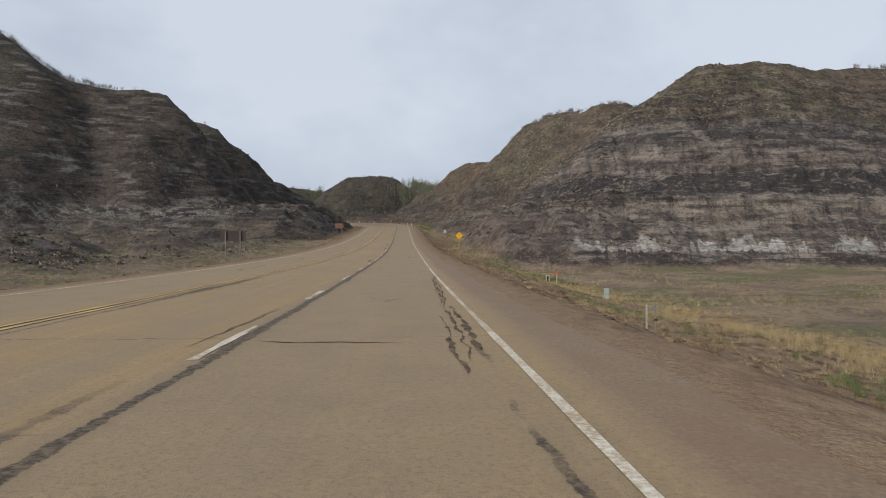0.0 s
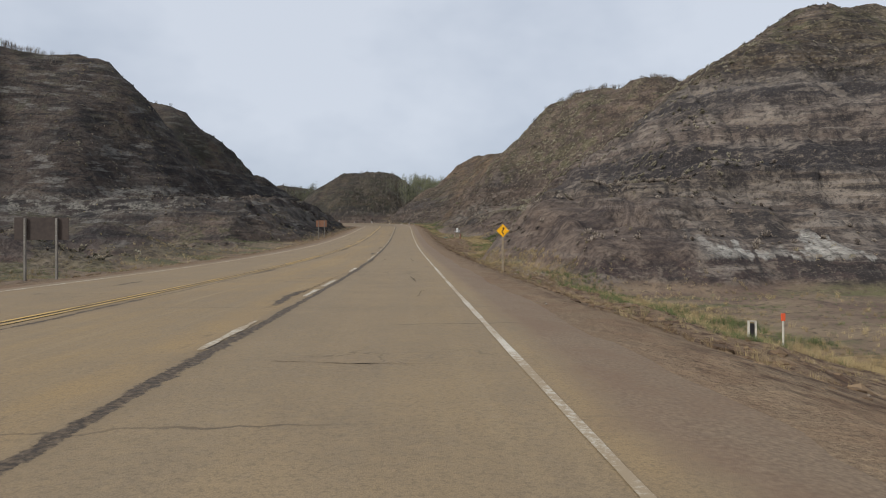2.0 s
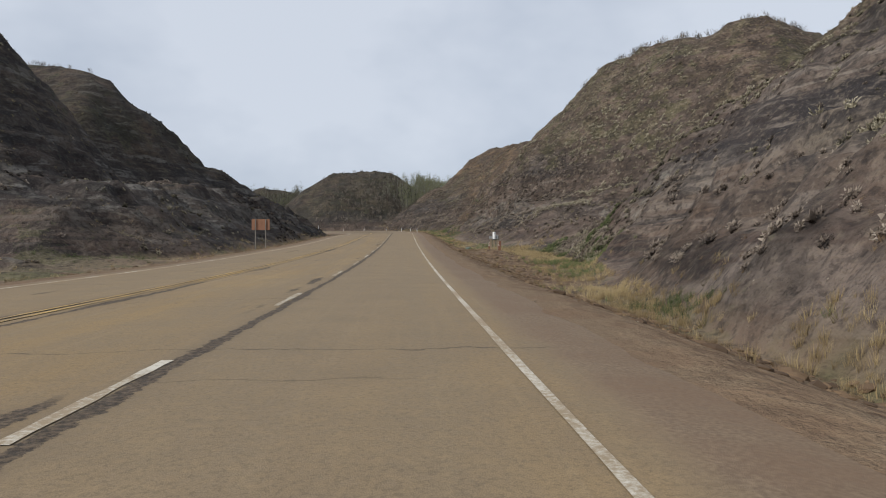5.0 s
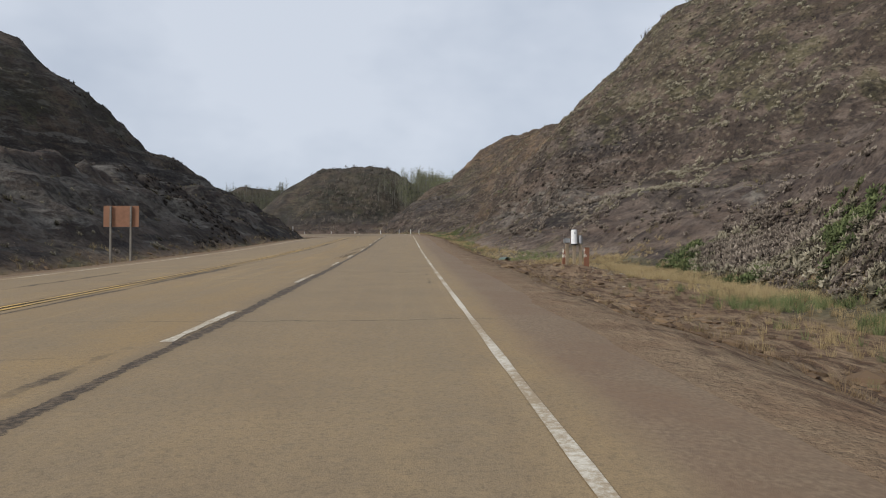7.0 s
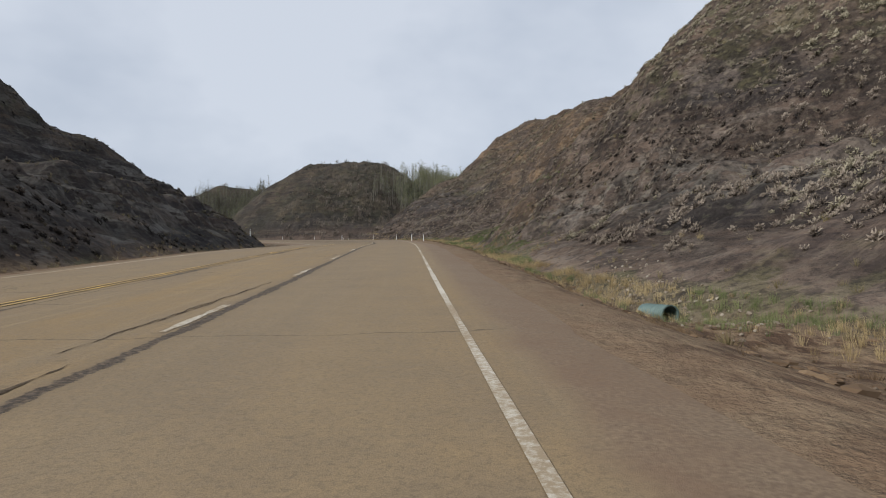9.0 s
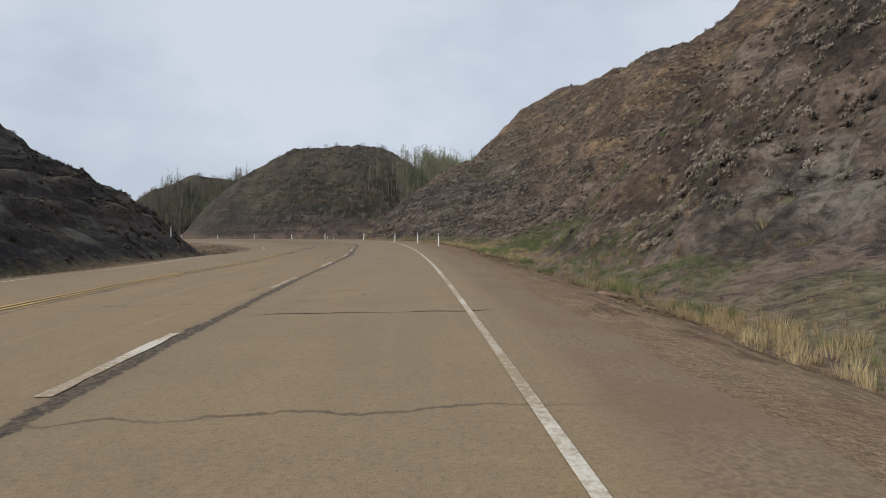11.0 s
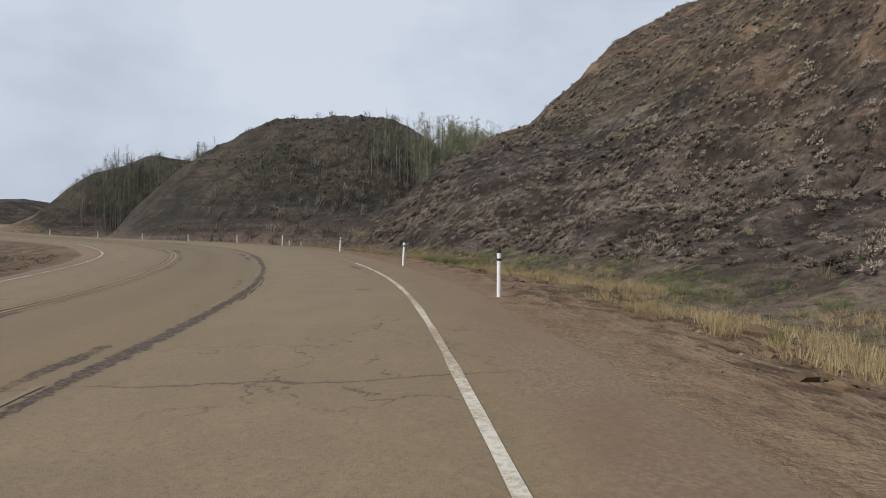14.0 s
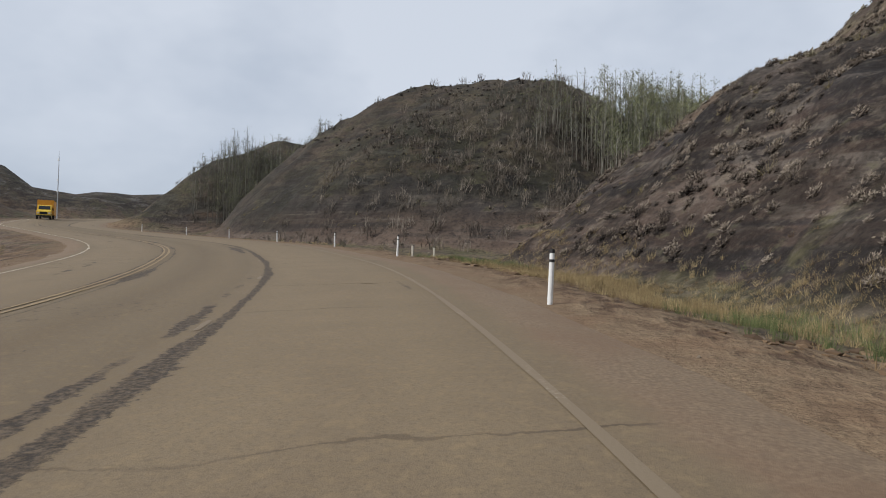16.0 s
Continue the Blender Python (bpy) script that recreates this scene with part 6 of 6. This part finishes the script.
def warning_sign(x, y, turn):
    """A yellow diamond with a winding arrow, on a wooden post."""
    ob = thing("warning_sign", x, y, turn=turn)
    part("post", box(-0.065, 0.065, 0.012, 0.115, -0.5, 2.78, 0.012), WOOD, ob, "square wooden post")
    r, cz, n = 0.415, 2.62, 6
    outline = []
    for k in range(4):
        a = math.pi / 2 * k
        for i in range(n):
            b = a + (i / (n - 1) - 0.5) * math.pi / 2
            outline.append(((r - 0.06) * math.cos(a) + 0.045 * math.cos(b), cz + (r - 0.06) * math.sin(a) + 0.045 * math.sin(b)))
    panel = part("panel", slab(outline, -0.004, 0.004), SIGN_YELLOW, ob, "reflective yellow diamond plate")
    bm = bmesh.new()
    for k in range(4):
        a, b = math.pi / 2 * k, math.pi / 2 * (k + 1)
        p, q = Vector((math.cos(a), math.sin(a))) * (r - 0.040), Vector((math.cos(b), math.sin(b))) * (r - 0.040)
        d = (q - p).normalized()
        w = Vector((-d.y, d.x)) * 0.006
        slab([(v.x, v.y + cz) for v in (p + d * 0.03 - w, q - d * 0.03 - w, q - d * 0.03 + w, p + d * 0.03 + w)], -0.007, -0.0045, bm)
    part("border", bm, BLACK, panel, "thin black border")
    # winding arrow: a bent ribbon and its head
    path = [(0.03 * 0 + 0.055 * math.sin(math.pi * (0.5 + 2.0 * f)) * (1 - 0.15 * f) - 0.01, cz - 0.235 + 0.34 * f) for f in np.linspace(0, 1, 17)]
    left, right = [], []
    for i, q in enumerate(path):
        a, b = Vector(path[max(i - 1, 0)]), Vector(path[min(i + 1, 16)])
        t = (b - a).normalized()
        nn = Vector((-t.y, t.x)) * 0.031
        left.append((q[0] + nn.x, q[1] + nn.y))
        right.append((q[0] - nn.x, q[1] - nn.y))
    bm = bmesh.new()
    for i in range(16):
        slab([left[i], left[i + 1], right[i + 1], right[i]], -0.007, -0.0045, bm)
    hx, hz = path[-1]
    slab([(hx - 0.085, hz - 0.01), (hx - 0.01, hz + 0.135), (hx + 0.085, hz + 0.005)], -0.007, -0.0045, bm)
    part("arrow", bm, BLACK, panel, "black winding arrow")
    part("patch", slab([(0.235, cz + 0.10), (0.30, cz + 0.035), (0.33, cz + 0.065), (0.262, cz + 0.135)], -0.0065, -0.0045), WHITE, panel, "torn pale sticker")
    for dz in (-0.20, 0.24):
        part("bolt", tube(0.012, 0, 0.012, 8, matrix=Matrix.Translation((0.0, -0.004, cz + dz)) @ Matrix.Rotation(math.pi / 2, 4, 'X')), STEEL, panel)
    return tagged(ob, "yellow diamond sign with black winding arrow on a wooden post", "road sign")


warning_sign(1.86, 76.87, 3)


def board_sign(x, y, wide, high, low, turn, gap, label, front=None):
    """A brown board on two posts; its back has upright battens."""
    ob = thing("information_board", x, y, turn=turn)
    part("board", box(-wide / 2, wide / 2, -0.012, 0.012, low, low + high, 0.004), front or BROWN_BOARD, ob)
    for sx in (-gap / 2, gap / 2):
        part("post", box(sx - 0.05, sx + 0.05, -0.115, -0.014, -0.6, low + high - 0.03, 0.01), GREY_WOOD, ob, "square grey wooden post")
    for f in (0.2, 0.8):
        for sx in (-gap / 2, gap / 2):
            part("bolt", tube(0.014, 0, 0.012, 8, matrix=Matrix.Translation((sx, -0.115, low + high * f)) @ Matrix.Rotation(math.pi / 2, 4, 'X')), STEEL, ob)
    return tagged(ob, label, "sign board", group="brown boards beside the road")


board_sign(-20.65, 65.8, 2.45, 1.05, 1.95, 4, 1.42, "brown wooden board, its unlit back painted dark, on two tall posts", SHADED_BOARD)
board_sign(-24.0, 155.0, 1.85, 1.15, 2.1, 6, 1.05, "reddish brown board on two posts below the dark slope")


def guide_post(x, y, turn=0.0, lean=0.0):
    ob = thing("guide_post", x, y, turn=turn)
    ob.matrix_basis = ob.matrix_basis @ pose(0, 0, 0, lean, lean * 0.5, 0)
    part("shaft", tube(0.047, -0.3, 0.93, 14, 0.045, bevel=0.006), WHITE, ob, "round white plastic tube")
    part("cap", tube(0.0495, 0.885, 0.965, 14, 0.045, bevel=0.01), BLACK, ob, "black cap")
    part("band", tube(0.0485, 0.735, 0.785, 14), BLACK, ob, "thin black band")
    return tagged(ob, "round white guide post with black cap and band on gravel", "guide post", group="guide posts along the bend")


first_post = guide_post(-10.84, 230.6)
tilt = random.Random(9)
POSTS = [(-12.87, 242.9), (-15.88, 254.9), (-21.14, 270.3), (-29.4, 287.6), (-37.29, 299.06), (-46.75, 309.35), (-56.92, 318.74), (-67.89, 327.53), (-80.5, 336.0),
         (-34.5, 241.7), (-87.5, 317.0), (-96.5, 322.5)]
for px_, py_ in POSTS:
    copy_thing(first_post, pose(px_, py_, ground_z(px_, py_), tilt.uniform(-2, 2), tilt.uniform(-2, 2), tilt.uniform(0, 360)))


def short_post(x, y):
    ob = thing("marker_stub", x, y)
    part("shaft", box(-0.05, 0.05, -0.05, 0.05, -0.3, 0.62, 0.012), OLD_WHITE, ob)
    part("cap", box(-0.058, 0.058, -0.058, 0.058, 0.60, 0.66, 0.01), GREY_WOOD, ob, "grey wooden cap")
    return tagged(ob, "short weathered white stub on the verge", "marker post", group="marker stubs by the drain")


for px_, py_ in ((-29.5, 290.4), (-28.6, 291.2)):
    short_post(px_, py_)


def utility_post(x, y, turn, height, head):
    """A wooden stub post with a housing on it."""
    ob = thing("utility_post", x, y, turn=turn)
    part("post", box(-0.075, 0.075, -0.075, 0.075, -0.4, height, 0.012), WOOD, ob, "square weathered wooden post")
    if head == "canister":
        can = part("canister", tube(0.17, height - 0.06, height + 0.72, 22, 0.165, bevel=0.03), WHITE, ob, "white enamelled canister")
        part("base_ring", tube(0.178, height - 0.09, height - 0.03, 22, bevel=0.006), BLACK, can, "black base ring")
        part("plate", box(-0.04, 0.03, -0.178, -0.166, height + 0.50, height + 0.57, 0.003), STEEL, can, "small metal plate")
    elif head == "drum":
        can = part("drum", tube(0.135, height + 0.0, height + 0.43, 20, bevel=0.02), STEEL, ob, "grey metal drum")
        part("collar", box(-0.16, 0.16, -0.10, 0.10, height - 0.05, height + 0.02, 0.01), GREY_WOOD, can)
        part("bracket", box(-0.24, -0.12, -0.03, 0.03, height + 0.14, height + 0.36, 0.006), BLACK, can)
    else:
        can = part("junction_box", box(-0.155, 0.155, -0.13, 0.13, height - 0.02, height + 0.22, 0.02), STEEL, ob, "dull metal junction box")
        part("lid", box(-0.165, 0.165, -0.14, 0.14, height + 0.215, height + 0.245, 0.008), GREY_WOOD, can)
        part("pipe_stub", tube(0.018, height + 0.24, height + 0.47, 8, matrix=Matrix.Rotation(0.3, 4, 'Y')), STEEL, can)
    return ob


tagged(utility_post(0.46, 154.1, 4, 1.2, "canister"), "wooden stub post carrying a tall white canister", "utility post", group="utility posts at the slope foot")
tagged(utility_post(0.80, 154.2, -3, 1.22, "drum"), "wooden stub post with a grey metal drum", "utility post", group="utility posts at the slope foot")
tagged(utility_post(0.12, 154.35, 8, 1.25, "box"), "wooden stub post with a dull metal junction box", "utility post", group="utility posts at the slope foot")


def flaked_paint():
    """Old white paint peeling off rusty steel."""
    g = Graph("flaked_paint")
    co = g.n.new("ShaderNodeTexCoord").outputs["Object"]
    sep = g.n.new("ShaderNodeSeparateXYZ")
    g.l.new(co, sep.inputs[0])
    peel = g.math('ADD', g.noise(co, 5.0, 6, 0.65), g.math('ADD', g.math('MULTIPLY', sep.outputs["X"], 0.9), 0.05))
    peel = g.math('ADD', peel, g.ramp(sep.outputs["Z"], (0.10, 0.30), (0.45, 0.0)))
    rust = g.mix(g.noise(co, 22.0, 5), (0.11, 0.045, 0.024), (0.21, 0.085, 0.042))
    paint = g.mix(g.noise(co, 9.0, 5), (0.48, 0.45, 0.37), (0.66, 0.64, 0.56))
    g.put(g.mix(g.ramp(peel, (0.40, 0.0), (0.47, 1.0)), paint, rust), g.bs.inputs["Base Color"])
    g.bs.inputs["Roughness"].default_value = 0.8
    g.bump(peel, 0.4, 0.01)
    return g.m


FLAKED = flaked_paint()


def bollard(x, y, turn, lean, height, label):
    ob = thing("bollard", x, y, turn=turn)
    ob.matrix_basis = ob.matrix_basis @ pose(0, 0, 0, 0, lean, 0)
    part("shaft", box(-0.13, 0.13, -0.12, 0.12, -0.35, height, 0.015), FLAKED, ob, "rusty shaft with flaking white paint")
    part("cap", box(-0.155, 0.155, -0.145, 0.145, height - 0.01, height + 0.035, 0.008), GREY_WOOD, ob, "grey wooden cap")
    part("slot", box(-0.065, -0.025, -0.128, -0.121, height - 0.27, height - 0.11, 0.003), RUST, ob, "rust streaked slot")
    return tagged(ob, label, "bollard", group="bollards round the utility posts")


bollard(0.01, 154.5, 6, 4, 0.92, "leaning square bollard with rust and flaking white paint")
bollard(0.94, 153.4, -5, 2, 0.98, "upright square bollard with rust and flaking white paint")


def culvert(x, y, z, turn):
    """The end of a corrugated drain pipe."""
    ob = thing("culvert_pipe", x, y, z, turn)
    bm = bmesh.new()
    rings, sides, r = 24, 28, 0.29
    grid = []
    for shell in (0.0, -0.02):
        rows = []
        for i in range(rings + 1):
            rr = r + shell + (0.012 * math.cos(i * math.pi) if 1 < i < rings - 1 else 0.0)
            rows.append([bm.verts.new((i * 0.055, rr * math.cos(2 * math.pi * k / sides), rr * math.sin(2 * math.pi * k / sides))) for k in range(sides)])
        grid.append(rows)
    for rows in grid:
        for i in range(rings):
            for k in range(sides):
                m = (k + 1) % sides
                bm.faces.new((rows[i][k], rows[i][m], rows[i + 1][m], rows[i + 1][k]))
    for k in range(sides):
        m = (k + 1) % sides
        bm.faces.new((grid[0][rings][k], grid[0][rings][m], grid[1][rings][m], grid[1][rings][k]))
    part("barrel", bm, TEAL_PIPE, ob, "corrugated green-grey barrel")
    bm = bmesh.new()
    for k in range(sides):
        m = (k + 1) % sides
        ring = [[(rings * 0.055 + dx, rr * math.cos(2 * math.pi * q / sides), rr * math.sin(2 * math.pi * q / sides)) for q in (k, m)] for dx, rr in ((0.0, r + 0.02), (0.03, r + 0.02), (0.03, r - 0.022), (0.0, r - 0.022))]
        for a in range(4):
            b = (a + 1) % 4
            bm.faces.new([bm.verts.new(v) for v in (ring[a][0], ring[a][1], ring[b][1], ring[b][0])])
    bmesh.ops.remove_doubles(bm, verts=bm.verts, dist=0.0005)
    part("rim", bm, TEAL_PIPE, ob, "rolled pipe rim")
    # added black disc that stands for the shade inside the barrel
    part("inside_shade", tube(r - 0.03, 0.2, 0.3, 20, matrix=Matrix.Rotation(math.pi / 2, 4, 'Y')), BLACK, ob, "black disc for the shade inside the pipe")
    return tagged(ob, "corrugated green metal culvert pipe sticking out of the verge", "culvert")


culvert(-1.76, 173.6, 4.30, -73)


def utility_cabinet(x, y, turn):
    ob = thing("utility_cabinet", x, y, turn=turn)
    part("body", box(-0.29, 0.29, -0.22, 0.22, -0.15, 0.86, 0.02), PALE_GREEN, ob)
    part("lid", box(-0.31, 0.31, -0.24, 0.24, 0.85, 0.91, 0.015), PALE_GREEN, ob, "overhanging lid")
    door = part("door", box(-0.25, 0.25, -0.235, -0.221, 0.05, 0.80, 0.006), PALE_GREEN, ob)
    part("latch", box(0.14, 0.18, -0.255, -0.236, 0.40, 0.50, 0.004), BLACK, door, "black latch")
    part("plate", box(-0.17, -0.09, -0.240, -0.2355, 0.40, 0.46, 0.002), BLACK, door, "small dark plate")
    return tagged(ob, "pale green metal utility cabinet on the grassy flat", "utility cabinet")


cabinet = utility_cabinet(9.87, 40.4, -14)
cabinet.scale = (0.55, 0.60, 0.74)


def marker_box(x, y, turn):
    ob = thing("cable_pedestal", x, y, turn=turn)
    for sx in (-0.19, 0.19):
        part("post", box(sx - 0.055, sx + 0.055, -0.06, 0.06, -0.3, 1.12, 0.012), OLD_WHITE, ob, "white painted post")
    panel = part("panel", box(-0.13, 0.13, -0.02, 0.03, 0.02, 1.04, 0.01), BLACK, ob, "black panel")
    part("handle", box(0.05, 0.16, -0.06, -0.022, 0.50, 0.54, 0.006), BLACK, panel)
    part("cap", box(-0.25, 0.25, -0.07, 0.07, 1.12, 1.16, 0.01), OLD_WHITE, ob)
    return tagged(ob, "black cable pedestal between two white posts", "utility pedestal")


pedestal = marker_box(9.15, 58.5, -8)
pedestal.scale = (0.62, 0.62, 0.80)


def stake(x, y):
    ob = thing("marker_stake", x, y)
    part("shaft", box(-0.03, 0.03, -0.022, 0.022, -0.3, 1.15, 0.006), OLD_WHITE, ob, "thin white stake")
    part("top", box(-0.07, 0.07, -0.03, 0.03, 0.98, 1.24, 0.01), RED, ob, "red-orange marker top")
    return tagged(ob, "thin white marker stake with a red-orange top", "marker stake")


stake(9.8, 57.6)


def frame_post(x, y, turn):
    """Two posts with cross bars and a small plate."""
    ob = thing("barrier_frame", x, y, turn=turn)
    part("post", box(-0.30, -0.21, -0.045, 0.045, -0.3, 0.98, 0.012), GREYED_PAINT, ob, "pale painted post")
    part("post", box(0.09, 0.16, -0.03, 0.03, -0.3, 1.02, 0.008), GREY_WOOD, ob, "dark weathered post")
    part("top_bar", box(-0.32, 0.36, -0.03, 0.03, 0.98, 1.02, 0.006), GREY_WOOD, ob)
    part("cross_bar", box(-0.20, 0.36, -0.05, -0.02, 0.80, 0.88, 0.006), GREY_WOOD, ob, "dark weathered cross bar")
    part("plate", box(0.07, 0.22, -0.035, -0.021, 0.42, 0.48, 0.003), BLACK, ob, "small dark plate")
    return tagged(ob, "low wooden frame of two posts with cross bars", "barrier")


barrier = frame_post(6.45, 20.6, -18)
barrier.scale = (0.68, 1.0, 0.88)


# ---- the truck in the oncoming lane ----
def truck(run, e, turn):
    x, y, z = (float(v) for v in road_point(run, e))
    tx, ty = (float(np.interp(run, RUN, TANGENT[:, i])) for i in range(2))
    ob = thing("box_truck", x, y, z, math.degrees(math.atan2(ty, tx)) - 90 + turn)   # its nose points back down the road
    part("cargo_box", box(-1.22, 1.22, 1.3, 6.2, 0.95, 3.35, 0.04), TRUCK_ORANGE, ob, "orange-yellow cargo box")
    part("chassis", box(-0.55, 0.55, -1.5, 6.0, 0.55, 0.90, 0.02), BLACK, ob, "dark chassis frame")
    prof = [(-1.75, 0.6), (-1.75, 1.25), (-1.60, 1.42), (-0.55, 1.58), (-0.10, 2.32), (0.25, 2.42), (1.15, 2.42), (1.2, 2.3), (1.2, 0.6)]
    bm = bmesh.new()
    a = [bm.verts.new((-1.02, q[0], q[1])) for q in prof]
    b = [bm.verts.new((1.02, q[0], q[1])) for q in prof]
    bm.faces.new(a)
    bm.faces.new(b[::-1])
    for i in range(len(prof)):
        j = (i + 1) % len(prof)
        bm.faces.new((a[i], b[i], b[j], a[j]))
    bmesh.ops.bevel(bm, geom=bm.edges[:], offset=0.05, segments=2, affect='EDGES')
    cab = part("cab", bm, TRUCK_YELLOW, ob, "yellow cab and bonnet")
    bm = bmesh.new()
    q = [bm.verts.new(v) for v in ((-0.86, -0.52, 1.66), (0.86, -0.52, 1.66), (0.80, -0.15, 2.27), (-0.80, -0.15, 2.27))]
    q2 = [bm.verts.new((v.co.x, v.co.y - 0.02, v.co.z + 0.02)) for v in q]
    bm.faces.new(q)
    bm.faces.new(q2[::-1])
    for i in range(4):
        j = (i + 1) % 4
        bm.faces.new((q[i], q2[i], q2[j], q[j]))
    part("windscreen", bm, GLASS, cab, "dark windscreen")
    part("grille", box(-0.55, 0.55, -1.79, -1.74, 0.80, 1.22, 0.015), BLACK, cab, "black grille")
    part("bumper", box(-1.05, 1.05, -1.92, -1.72, 0.42, 0.66, 0.03), BLACK, ob, "black bumper")
    for sx in (-0.80, 0.80):
        part("headlight", box(sx - 0.15, sx + 0.15, -1.80, -1.735, 0.92, 1.12, 0.02), LAMP, cab, "clear headlight")
        part("side_window", box(sx * 1.28 - 0.012, sx * 1.28 + 0.012, 0.05, 0.85, 1.62, 2.22, 0.01), GLASS, cab, "dark side window")
        part("mirror", box(sx * 1.55 - 0.08, sx * 1.55 + 0.08, -0.42, -0.34, 1.55, 1.95, 0.02), BLACK, cab, "black mirror")
        for wy in (-0.95, 4.6):
            turned = Matrix.Translation((sx * 1.18, wy, 0.46)) @ Matrix.Rotation(math.pi / 2, 4, 'Y')
            wheel_ = part("wheel", tube(0.46, -0.14, 0.14, 26, matrix=turned, bevel=0.04), TYRE, ob, "black tyre")
            part("rim", tube(0.25, -0.15, 0.15, 18, matrix=turned, bevel=0.02), STEEL, wheel_, "grey wheel rim")
    return tagged(ob, "yellow box truck standing in the oncoming lane", "truck")


lorry = truck(456.0, -10.4, 11)
lorry.scale = (1.08, 1.08, 1.08)


def mast(x, y):
    ob = thing("antenna_mast", x, y)
    h = 17.0
    part("pole", tube(0.16, -0.5, h, 10, 0.07), STEEL, ob, "slim steel pole")
    for z0, n in ((h - 1.2, 0.7), (h - 6.5, 0.5), (h - 9.5, 0.55)):
        part("antenna", box(-0.16, 0.16, -0.30, -0.18, z0, z0 + n, 0.02), WHITE, ob, "pale panel antenna")
    part("whip", tube(0.03, h, h + 1.6, 6, 0.015), STEEL, ob, "thin whip antenna")
    return tagged(ob, "tall slim steel antenna mast behind the road", "antenna mast")


mast(-163.5, 408.6)
